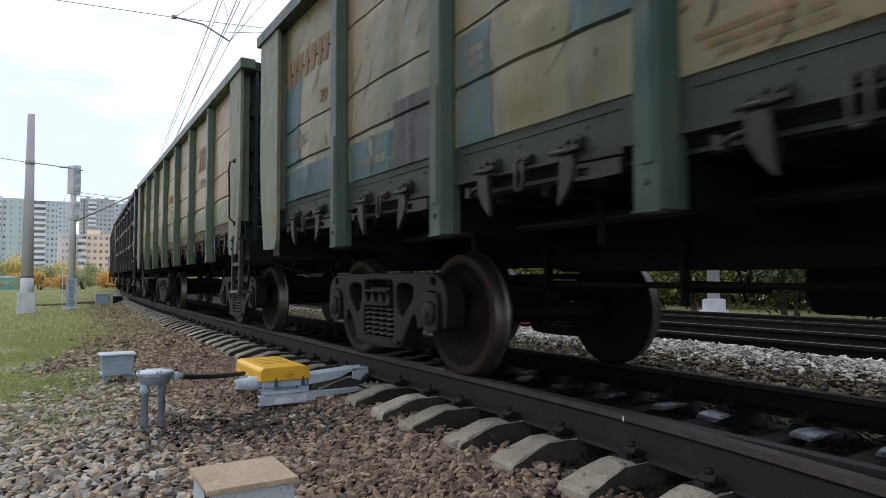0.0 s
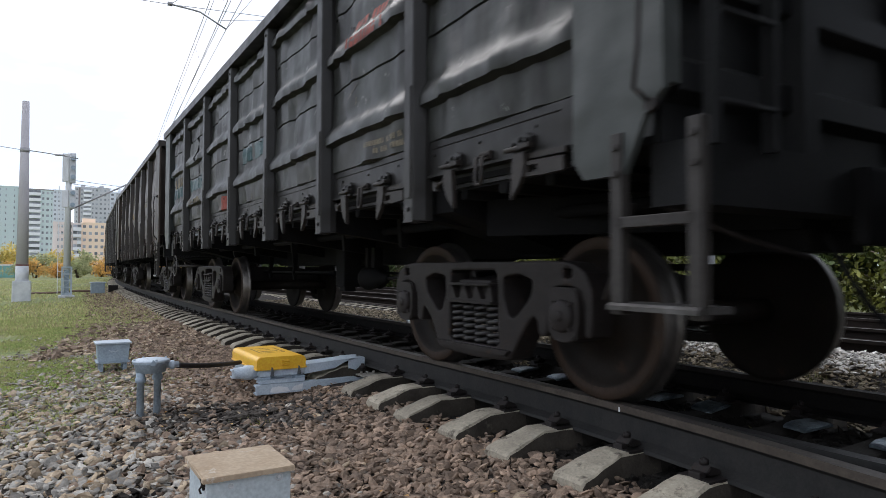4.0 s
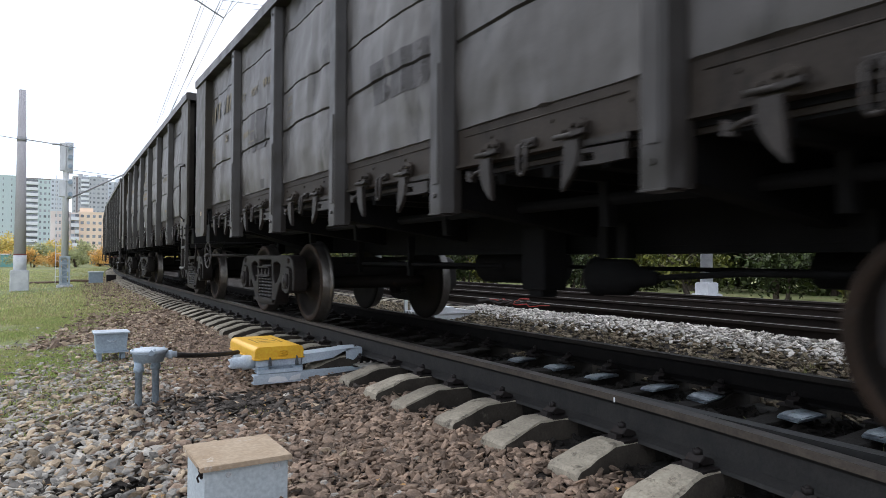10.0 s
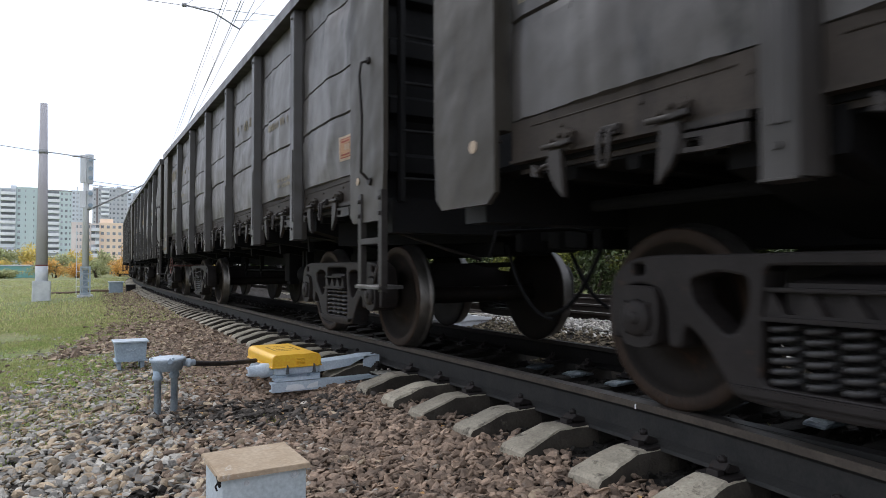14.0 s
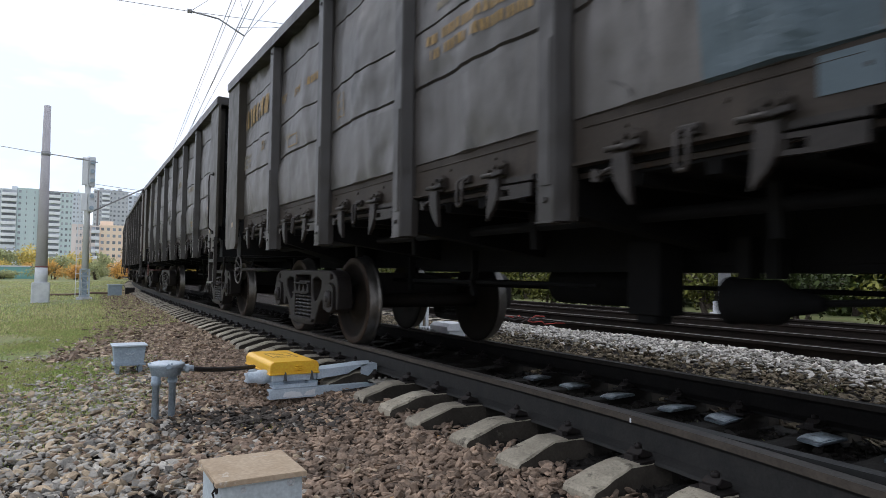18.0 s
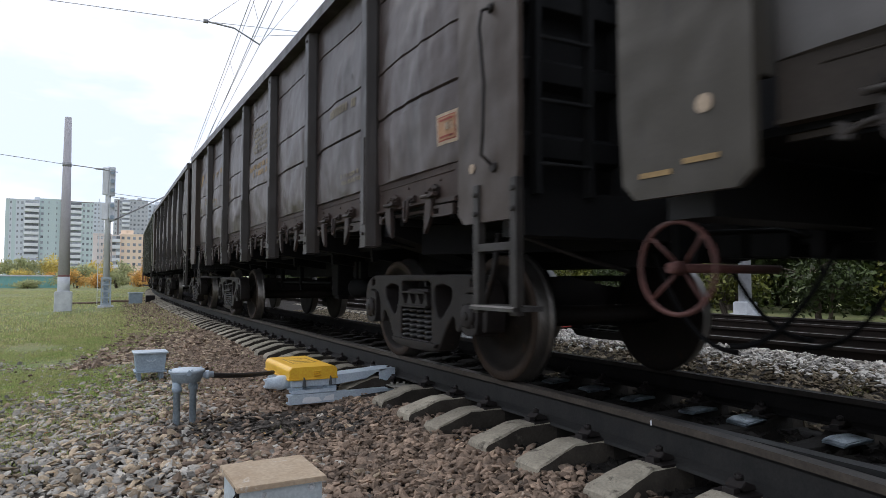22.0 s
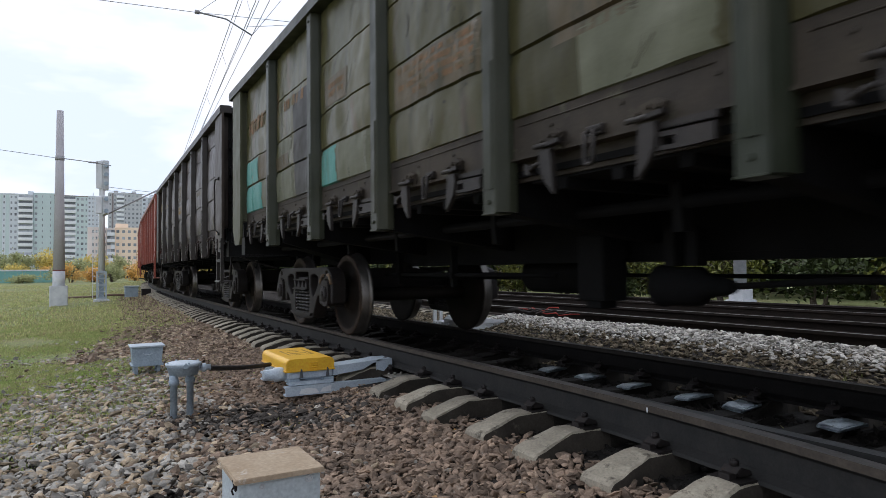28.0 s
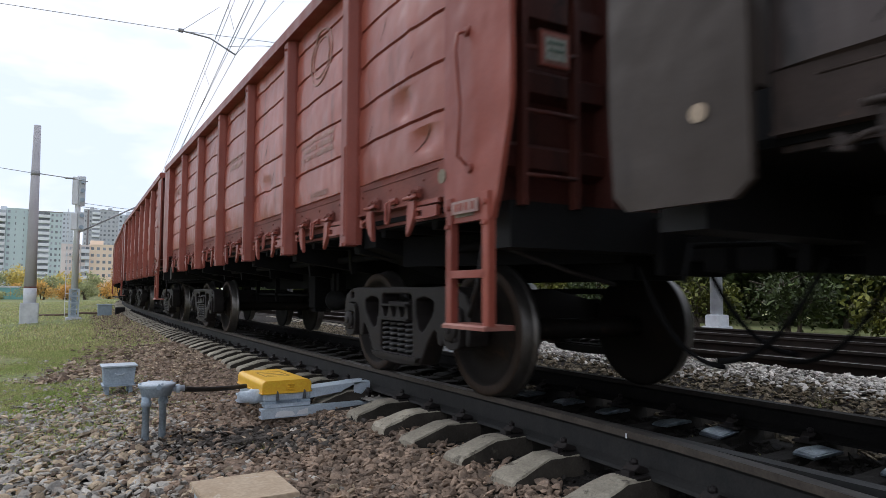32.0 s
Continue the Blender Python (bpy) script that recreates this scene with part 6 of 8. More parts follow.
        writing(w, st, seed, 5, 2.9, 3.6, 2.6, 2.75, 1, TEXT_ORANGE, rng)
        # worn ochre paint round the axle box of the leading bogie
        worn = mat("worn_ochre_paint", (0.16, 0.115, 0.075), (0.085, 0.06, 0.042), rough=0.7, scale=9, c3=(0.04, 0.03, 0.024), c3_at=0.58)
        for a, b, rise in ((3.47, 3.33, 0.715), (3.09, 3.21, 0.725)):
            bm = BM()
            tube(bm, [(-1.112, a, 0.62), (-1.114, a + (b - a) * 0.25, 0.675), (-1.114, a + (b - a) * 0.55, rise - 0.005), (-1.112, b, rise)], 0.020, 7)
            part("worn_edge", bm, worn, w, "ochre paint worn through on the bogie frame")
    elif kind == "black":
        for bay, y0, y1 in ((6, 4.4, 5.62), (5, 2.7, 3.9), (3, -0.6, 0.5)):
            patch(w, st, seed, bay, y0, y1, 2.055, 2.24, DEEP_TEAL)
            # pale strip painted as the highlight along the band's upper edge
            patch(w, st, seed, bay, y0 + 0.1, y1 - 0.05, 2.215, 2.25, PALE_STRIP)
        patch(w, st, seed, 6, 5.2, 5.62, 2.3, 2.75, BLUE_PATCH)
        patch(w, st, seed, 5, 3.2, 3.95, 2.3, 2.9, TEAL_GREY)
        patch(w, st, seed, 4, 1.0, 1.5, 1.62, 1.76, RED_SIGN)
        for y0, y1 in ((2.62, 4.0), (0.95, 2.35)):
            bm = BM()
            box(bm, -1.478, -1.47, y0, y1, 1.305, 1.335)
            part("sill_strip", bm, PALE_STRIP, w, "pale blue-grey painted strip")
        writing(w, st, seed, 1, -3.7, -3.0, 2.45, 2.7, 2, RED_SIGN, rng)
        letters(w, st, seed, 5, 3.55, 1.80, "24", 0.16, TEXT_PALE)
        writing(w, st, seed, 5, 2.75, 3.3, 1.80, 1.90, 1, pale, rng)
        writing(w, st, seed, 6, 4.5, 5.4, 2.2, 2.4, 1, pale, rng)
        writing(w, st, seed, 1, -3.9, -3.3, 1.6, 1.72, 2, pale, rng)
    elif kind == "red":
        bm = BM()
        for r in (0.27, 0.20):
            tube(bm, [(-WALL_X - panel_x(st, seed + 3, -3.3 + math.cos(q) * r, 2.98 + math.sin(q) * r, BAY_EDGES[1], BAY_EDGES[2]) - 0.002, -3.3 + math.cos(q) * r, 2.98 + math.sin(q) * r) for q in [k * 0.2618 for k in range(24)]], 0.010, 5, True)
        part("stencil_emblem", bm, shared("emblem", lambda: mat("faded_white_stencil", (0.45, 0.30, 0.26), (0.36, 0.2, 0.17), rough=0.8, scale=9)), w, "faded white painted ring emblem")
        writing(w, st, seed, 1, -3.7, -2.8, 2.0, 2.22, 3, CACHE["emblem"], rng)
        writing(w, st, seed, 1, -3.55, -3.15, 1.64, 1.70, 1, CACHE["emblem"], rng)
        writing(w, st, seed, 6, 4.45, 5.5, 2.65, 2.85, 1, CACHE["emblem"], rng)
        writing(w, st, seed, 3, -0.4, 0.4, 2.4, 2.6, 2, CACHE["emblem"], rng)
        spot(w, -5.72, 1.47, 0.045, TEXT_PALE)
        bm = BM()
        box(bm, -1.566, -1.563, -6.07, -5.88, 1.20, 1.28)
        part("stencil_plate", bm, TEXT_PALE, w)
    else:
        face, edge = (SLATE, RED_SIGN) if i == 5 else (ORANGE_SIGN, PALE_SIGN)
        j = rng.uniform(-0.04, 0.04)
        sign(w, st, seed, -5.55 + j, -5.29 + j, 1.67, 1.88, face, edge, rng)
        writing(w, st, seed, 1, -3.88 + j, -3.38 + j, 1.62, 1.74, 2, TEXT_YELLOW if i % 3 else pale, rng)
        writing(w, st, seed, 1, -3.75, -3.0 + j, 2.30, 2.40, 1, pale, rng)
        if i % 2 or i == 12:
            writing(w, st, seed, 3, -0.5, 0.45, 2.50, 2.90, 5, pale, rng)
            writing(w, st, seed, 3, -0.62, 0.52, 2.17, 2.38, 2, TEXT_YELLOW, rng)
            letters(w, st, seed, 6, 4.68, 2.27, "20", 0.16, TEXT_FRESH if i == 12 else TEXT_YELLOW)
        else:
            writing(w, st, seed, 2, -2.2, -1.4, 2.55, 2.7, 1, pale, rng)
            letters(w, st, seed, 6, 4.70, 2.30, "20", 0.15, TEXT_PALE)
        ink = TEXT_FRESH if i == 12 else TEXT_YELLOW if i % 2 else pale
        writing(w, st, seed, 6, 4.42, 5.62, 2.64, 2.93, 1, ink, rng, proud=0.012)
        framed(w, st, seed, 4, 2.00, 2.17, 2.16, 2.36, 3, ink)
        framed(w, st, seed, 5, 3.28, 3.58, 2.13, 2.24, 1, ink)
        letters(w, st, seed, 5, 3.96, 2.68, "75T", 0.13, ink)
        letters(w, st, seed, 5, 3.48, 2.66, "92M", 0.13, ink)
        letters(w, st, seed, 5, 3.25, 2.74, "3", 0.08, ink)
        writing(w, st, seed, 5, 2.68, 3.05, 2.66, 2.76, 1, ink, rng)
        writing(w, st, seed, 6, 5.22, 5.60, 2.12, 2.32, 3, pale, rng)
        writing(w, st, seed, 5, 3.50, 3.82, 2.20, 2.28, 1, pale, rng)
        if i == 7:
            patch(w, st, seed, 2, -2.33, -1.68, 1.54, 2.04, BLUE_PATCH)
            bm = BM()
            box(bm, -1.4595, -1.4565, -2.33, -2.11, 1.38, 1.515)
            part("paint_patch", bm, BLUE_PATCH, w, "dull blue paint on the sill")
        if i == 4:
            patch(w, st, seed, 5, 3.0, 3.16, 1.56, 1.66, SOOT, ragged=0)
        if i in (4, 8):
            patch(w, st, seed, 3, -0.6, 0.2, 1.9, 2.2, SLATE)
            patch(w, st, seed, 5, 2.9, 3.6, 2.0, 2.45, SLATE)
        if i == 5:
            spot(w, 0.59, 1.42, 0.05, WHITE_PAINT, -1.475)
            patch(w, st, seed, 3, 0.50, 0.56, 1.56, 1.69, WHITE_PAINT, ragged=0)
        if i in (6, 8):
            for y0, z0 in ((5.86, 1.215), (6.08, 1.185)):
                bm = BM()
                box(bm, -1.5655, -1.5605, y0, y0 + 0.16, z0, z0 + 0.022)
                part("stencil_plate", bm, TEXT_YELLOW, w)
        spot(w, 5.92, 1.43, 0.037, PALE_SIGN)
        spot(w, -5.89, 1.425, 0.030, PALE_SIGN)
    if kind in ("green", "teal"):
        # the foot of each corner plate was painted over in blue-green
        def foot():
            bm = BM()
            prism(bm, [(5.664, 1.172), (5.722, 1.082), (6.107, 1.089), (6.145, 1.25), (6.08, 1.235), (5.98, 1.262), (5.88, 1.245), (5.76, 1.285), (5.664, 1.265)], "x", -1.5635, -1.5605)
            return mesh_of("paint_patch", bm, PLATE_TEAL)
        me = shared("plate_foot", foot)
        place("paint_patch", me, w)
        place("paint_patch", shared("plate_foot_mirrored", lambda: mirrored(me)), w)
        spot(w, 5.77, 1.40, 0.042, TEXT_YELLOW)
        place("label_plate", shared("end_placard", lambda: mesh_of("label_plate", box(BM(), -1.08, -0.86, -6.305, -6.29, 2.13, 2.35, 0.003), mat("rusty_orange_placard", (0.20, 0.075, 0.028), (0.13, 0.05, 0.022), rough=0.7, scale=6))), w, None, "rusty orange placard")
    if i in (1, 2, 4, 6, 7, 8, 9):
        place("handwheel", handwheel_mesh(i in (6, 8)), w, pose(0, -0.32 if i == 2 else 0, 0), "spoked hand-brake wheel")


KINDS = ["teal", "green", "black", "umber", "dark", "dark", "dark", "dark", "dark", "umber", "umber", "olive", "umber", "red", "red", "red", "red", "red"]
TRAIN = []


def build_train():
    for i in range(WAGONS):
        seed = i if KINDS[i] in ("green", "teal", "black", "olive") else i % 4
        TRAIN.append(wagon(i, KINDS[i], seed))
        decorate(i, *TRAIN[-1], seed)


def motions():
    for i, (w, _st, _rng) in enumerate(TRAIN):
        rows = []
        for k in range(65):
            t = k * 0.5
            s = PITCH * i + run_at(t)
            a, b = line_point(s - 4.2), line_point(s + 4.2)
            c = (a + b) / 2
            rows.append((t, pose(c.x, c.y, 0, 0, 0, -math.degrees(math.atan2(b.x - a.x, b.y - a.y)))))
        walk(w, rows)
    spin = []
    for k in range(321):
        t = k * 0.1
        a = math.degrees((run_at(0) - run_at(t)) / WHEEL_R)
        spin.append((t, a))
    for w in WHEELSETS:
        y = w.matrix_basis.translation.y
        walk(w, [(t, pose(0, y, AXLE_Z, a % 360)) for t, a in spin])

# ---------------------------------------------------------------- lineside equipment
def signal_box():
    t = thing("cable_box", pose(0.722, 2.84, ground_z(0.73, 2.84)), "pale grey metal cable box with a dusty beige lid", "cable box")
    h = -0.053 - ground_z(0.73, 2.84)
    bm = BM()
    box(bm, -0.168, 0.168, -0.168, 0.168, -0.03, h - 0.004, 0.005)
    part("body", bm, PALE_BOX, t)
    bm = BM()
    prism(bm, [(-0.180, -0.184), (0.180, -0.184), (0.182, 0.186), (-0.182, 0.186)], "z", h - 0.004, h + 0.006, 0.002)
    # turned-down lip
    box(bm, -0.180, 0.180, -0.186, -0.181, h - 0.014, h + 0.002)
    box(bm, -0.184, -0.179, -0.184, 0.186, h - 0.014, h + 0.002)
    part("lid", bm, RUSTY_LID, t, "dusty beige steel lid with scraped pale edges")
    for at, r in (((0.118, h - 0.035), 0.014), ((-0.075, h - 0.04), 0.009)):
        bm = BM()
        tube(bm, [(at[0] + r * math.cos(q), -0.1715, at[1] + r * math.sin(q)) for q in [k * 0.5236 for k in range(12)]], 0.003, 5, True)
        lathe(bm, [(-0.1725, r * 0.5), (-0.167, r * 0.5)], "y", 10, (at[0], 0, at[1]))
        part("lock", bm, GALV, t, "round metal lock")
    bm = BM()
    prism(bm, [(-0.186, h - 0.004), (-0.168, h - 0.004), (-0.168, h - 0.046), (-0.176, h - 0.050)], "y", -0.150, -0.128, 0.002)
    tube(bm, [(-0.178, -0.139, h - 0.03), (-0.188, -0.139, h - 0.045), (-0.182, -0.139, h - 0.062)], 0.004, 6)
    part("catch", bm, IRON, t, "rusty hasp")
    # rust that has run down below the rim and at the foot
    for x, w, z0, z1 in ((0.142, 0.010, h - 0.26, h - 0.17), (0.05, 0.008, h - 0.20, h - 0.185), (0.150, 0.010, h - 0.36, h - 0.28), (-0.10, 0.007, h - 0.24, h - 0.22)):
        bm = BM()
        prism(bm, [(x - w, z1), (x - w * 0.4, z1 + 0.006), (x + w, z1 - 0.004), (x + w * 0.7, z0 + 0.01), (x, z0), (x - w * 0.8, z0 + 0.02)], "y", -0.1695, -0.1682)
        part("rust_streak", bm, mat("rust_stain", (0.22, 0.12, 0.06), (0.15, 0.08, 0.045), rough=0.9, scale=30), t)


def point_machine():
    z0 = -0.36
    t = thing("point_machine", pose(0, 0, 0), "point machine with yellow lid on a pale blue frame", "point machine")
    bm = BM()
    lid = [(1.645, -0.148)]
    for cx, sx in ((1.690, -1), (2.055, 1)):
        arc = [(cx + sx * 0.045 * math.cos(q), -0.077 + 0.045 * math.sin(q)) for q in [k * math.pi / 12 for k in range(7)]]
        lid += arc if sx < 0 else arc[::-1]
    prism(bm, lid + [(2.100, -0.148)], "y", 5.89, 6.78, 0.006)
    # pressed rim along the lower edge
    box(bm, 1.638, 2.107, 5.882, 6.788, -0.150, -0.136, 0.004)
    part("lid", bm, YELLOW, t, "yellow enamelled lid with rounded edges")
    bm = BM()
    for k in range(3):
        prism(bm, [(5.889, -0.066 - k * 0.020), (5.876, -0.072 - k * 0.020), (5.889, -0.076 - k * 0.020)], "x", 1.87, 1.94)
    part("lid_louvre", bm, YELLOW, t)
    bm = BM()
    for x0, x1, y0, y1 in ((1.76, 2.00, 6.20, 6.215), (1.76, 2.00, 6.55, 6.565), (1.76, 1.775, 6.215, 6.55), (1.985, 2.00, 6.215, 6.55), (1.80, 1.96, 6.29, 6.33), (1.80, 1.92, 6.42, 6.45)):
        box(bm, x0, x1, y0, y1, -0.034, -0.0305)
    part("lid_badge", bm, mat("worn_yellow_plate", (0.42, 0.26, 0.06), (0.32, 0.20, 0.06), rough=0.6, scale=12), t, "raised lines of a worn name plate")
    bm = BM()
    box(bm, 1.672, 2.085, 5.905, 6.76, -0.212, -0.1505, 0.008)
    box(bm, 1.70, 2.06, 5.96, 6.72, -0.268, -0.210, 0.006)
    # outward tray below the front plate
    prism(bm, [(5.84, -0.262), (5.96, -0.262), (5.96, -0.252), (5.852, -0.252), (5.852, -0.232), (5.84, -0.232)], "x", 1.66, 2.07, 0.002)
    part("housing", bm, LIGHT_BLUE, t)
    for x in (1.78, 2.03):
        bm = BM()
        prism(bm, [(x - 0.016, -0.205), (x + 0.016, -0.205), (x + 0.008, -0.135), (x - 0.004, -0.120)], "y", 5.868, 5.886, 0.003)
        part("lid_catch", bm, mat("grimy_catch_grey", (0.10, 0.11, 0.12), (0.07, 0.075, 0.08), rough=0.6), t, "dark grey toggle catch")
    bm = BM()
    lathe(bm, [(1.47, 0.03), (1.475, 0.05), (1.56, 0.052), (1.57, 0.065), (1.62, 0.065), (1.69, 0.055)], "x", 18, (0, 6.02, -0.175))
    part("motor_end", bm, LIGHT_BLUE, t, "pale blue round motor end")
    for y, x0 in ((5.86, 1.62), (6.88, 1.66)):
        bm = BM()
        prism(bm, [(y - 0.045, -0.352), (y + 0.045, -0.352), (y + 0.045, -0.335), (y - 0.028, -0.335), (y - 0.028, -0.285), (y + 0.045, -0.285), (y + 0.045, -0.268), (y - 0.045, -0.268)], "x", x0, 2.88, 0.003)
        part("support_beam", bm, LIGHT_BLUE, t, "long pale blue steel angle")
    for x, y in ((1.72, 5.93), (2.04, 5.93), (1.72, 6.74), (2.04, 6.74)):
        bm = BM()
        box(bm, x - 0.05, x + 0.05, y - 0.05, y + 0.05, -0.268, -0.215, 0.006)
        lathe(bm, [(-0.22, 0.018), (-0.185, 0.018)], "z", 6, (x, y, 0))
        part("foot", bm, BLUE_GREY, t)
    bm = BM()
    prism(bm, [(2.09, -0.212), (2.09, -0.124), (2.52, -0.098), (2.60, -0.092), (2.60, -0.112), (2.50, -0.120), (2.40, -0.178)], "y", 5.90, 6.12, 0.005)
    part("rod_guard", bm, LIGHT_BLUE, t)
    bm = BM()
    box(bm, 2.53, 2.70, 5.90, 5.912, -0.262, -0.098, 0.003)
    box(bm, 2.53, 2.70, 5.90, 6.14, -0.106, -0.094, 0.003)
    box(bm, 2.688, 2.70, 5.912, 6.14, -0.262, -0.106, 0.003)
    part("rod_box", bm, LIGHT_BLUE, t)
    bm = BM()
    tube(bm, [(2.12, 6.08, -0.16), (2.5, 6.08, -0.165), (2.78, 6.08, -0.16), (3.2, 6.08, -0.16)], 0.024)
    tube(bm, [(2.12, 6.45, -0.20), (2.8, 6.45, -0.20), (3.3, 6.45, -0.20)], 0.018)
    part("operating_rod", bm, IRON, t)
    bm = BM()
    for x, y in ((2.66, 5.86), (2.82, 5.86), (2.74, 6.0), (2.9, 6.1)):
        lathe(bm, [(-0.27, 0.018), (-0.15, 0.018)], "z", 8, (x, y, 0))
        lathe(bm, [(-0.20, 0.034), (-0.17, 0.034)], "z", 6, (x, y, 0))
    box(bm, 2.58, 2.95, 5.80, 6.2, -0.27, -0.245, 0.004)
    part("bolted_bracket", bm, IRON, t)
    bm = BM()
    box(bm, 2.56, 2.80, 5.60, 5.80, -0.243, -0.232, 0.003)
    box(bm, 2.78, 3.05, 5.66, 5.74, -0.214, -0.200, 0.003)
    for x in (2.60, 2.66, 2.73):
        lathe(bm, [(-0.235, 0.014), (-0.212, 0.014)], "z", 6, (x, 5.76, 0))
    part("strap", bm, mat("worn_strap_steel", (0.30, 0.285, 0.25), (0.20, 0.19, 0.165), rough=0.6, scale=9, c3=(0.09, 0.075, 0.06), c3_at=0.55), t, "pale worn steel strap bolted to the sleeper")
    # bare spot of chipped paint on the beam
    bm = BM()
    prism(bm, [(1.74, -0.335), (1.80, -0.345), (1.93, -0.340), (1.90, -0.300), (1.82, -0.288), (1.76, -0.295)], "y", 5.8125, 5.8145)
    prism(bm, [(1.935, -0.335), (2.04, -0.335), (2.045, -0.280), (1.96, -0.300)], "y", 5.8125, 5.8145)
    part("paint_chip", bm, WHITE_PAINT, t, "flaked whitish paint")


def wedge_stone():
    """A pale lump of concrete lying under the machine's arm."""
    x, y = 2.36, 6.05
    t = thing("concrete_lump", pose(x, y, -0.245, 8, -6, 20), "pale broken lump of concrete under the arm", "stone")
    bm = BM()
    prism(bm, [(-0.13, -0.05), (0.12, -0.06), (0.14, 0.0), (0.07, 0.055), (-0.05, 0.06), (-0.12, 0.01)], "y", -0.07, 0.07, 0.015)
    part("lump", bm, CONCRETE, t)


def cable_coupling():
    x, y = 0.715, 5.45
    g = ground_z(x, y)
    t = thing("cable_coupling", pose(x, y, g), "blue-grey cast cable coupling on two pipe legs in the gravel", "cable coupling")
    top = 0.075 - g
    bm = BM()
    lathe(bm, [(top - 0.100, 0.05), (top - 0.098, 0.104), (top - 0.036, 0.120), (top - 0.030, 0.130), (top - 0.022, 0.130)], "z", 24)
    part("bowl", bm, BLUE_GREY, t)
    bm = BM()
    lathe(bm, [(top - 0.022, 0.133), (top - 0.008, 0.133), (top - 0.002, 0.118), (top + 0.004, 0.08), (top + 0.005, 0.001)], "z", 24)
    part("lid", bm, LIGHT_BLUE, t, "pale blue round lid")
    bm = BM()
    prism(bm, [(-0.014, top - 0.038), (0.014, top - 0.038), (0.020, top - 0.018), (0.0, top + 0.006), (-0.020, top - 0.018)], "y", -0.138, -0.120, 0.003)
    part("hasp", bm, BLUE_GREY, t)
    for a in (0.4, 1.9, 3.4, 4.9):
        bm = BM()
        lathe(bm, [(top - 0.03, 0.008), (top + 0.006, 0.008)], "z", 6, (0.122 * math.cos(a), 0.122 * math.sin(a), 0))
        part("bolt", bm, BLUE_GREY, t)
    for dx, dy in ((-0.075, -0.04), (0.055, 0.05)):
        bm = BM()
        lathe(bm, [(-0.15, 0.026), (top - 0.17, 0.026), (top - 0.168, 0.036), (top - 0.135, 0.038), (top - 0.13, 0.032), (top - 0.095, 0.034)], "z", 14, (dx, dy, 0))
        part("leg", bm, BLUE_GREY, t)
    bm = BM()
    lathe(bm, [(0.11, 0.020), (0.135, 0.024), (0.14, 0.034), (0.165, 0.034), (0.17, 0.024), (0.2, 0.024), (0.2, 0.018)], "x", 12, (0, 0.0, top - 0.055))
    part("cable_gland", bm, LIGHT_BLUE, t)
    c = thing("cable_hose", pose(0, 0, 0), "black ribbed rubber cable hose between coupling and machine", "cable hose")
    bm = BM()
    n = 24
    pts = [Vector((x + 0.19 + (1.60 - x - 0.19) * k / n, y + (6.3 - y) * k / n, 0.012 - 0.13 * k / n - 0.012 * math.sin(math.pi * k / n))) for k in range(n + 1)]
    tube(bm, pts, 0.021, 8)
    part("hose", bm, RUBBER, c)


def relay_box():
    x, y = 0.70, 8.45
    g = ground_z(x, y)
    t = thing("relay_box", pose(x, y, g), "blue-grey steel relay box on short legs in the gravel", "relay box")
    b, h = -0.295 - g, -0.092 - g
    bm = BM()
    prism(bm, [(-0.150, b), (0.150, b), (0.168, h), (-0.168, h)], "y", -0.14, 0.14, 0.006)
    box(bm, -0.172, 0.172, -0.162, 0.162, b - 0.012, b + 0.004, 0.003)
    part("body", bm, BLUE_GREY, t)
    bm = BM()
    box(bm, -0.186, 0.186, -0.165, 0.165, h, h + 0.018, 0.004)
    part("lid", bm, LIGHT_BLUE, t)
    bm = BM()
    tube(bm, [(-0.05, -0.158, b + 0.135), (-0.02, -0.162, b + 0.115), (0.0, -0.16, b + 0.122), (0.02, -0.162, b + 0.115), (0.05, -0.158, b + 0.135)], 0.006, 6)
    part("badge", bm, LIGHT_BLUE, t)
    for sx in (-0.12, 0.12):
        for sy in (-0.10, 0.10):
            bm = BM()
            box(bm, sx - 0.02, sx + 0.02, sy - 0.025, sy + 0.025, -0.1, b)
            part("leg", bm, BLUE_GREY, t)


def far_relay_box():
    x, y = 2.15, 34.0
    g = ground_z(x, y)
    t = thing("relay_box", pose(x, y, g), "weathered blue-grey relay box at the edge of the ballast", "relay box")
    bm = BM()
    box(bm, -0.27, 0.3, -0.2, 0.2, 0.0, 0.50, 0.02)
    part("body", bm, BLUE_GREY, t)
    bm = BM()
    box(bm, -0.31, 0.34, -0.24, 0.24, 0.50, 0.55, 0.01)
    part("lid", bm, LIGHT_BLUE, t)
    bm = BM()
    box(bm, 0.45, 0.85, -0.15, 0.2, -0.05, 0.40, 0.02)
    part("pedestal", bm, IRON, t)
    c = thing("ground_pipe", pose(0, 0, 0), "rusty cable pipe lying across the grass", "pipe")
    bm = BM()
    tube(bm, [(-0.9, 37.6, ground_z(-.9, 37.6) + 0.05), (0.4, 35.8, ground_z(.4, 35.8) + 0.06), (1.3, 34.6, ground_z(1.3, 34.6) + 0.10), (1.95, 34.0, ground_z(1.9, 34) + 0.12)], 0.05, 8)
    part("pipe", bm, mat("rusty_pipe", (0.14, 0.09, 0.065), (0.09, 0.065, 0.05), rough=0.8), c)


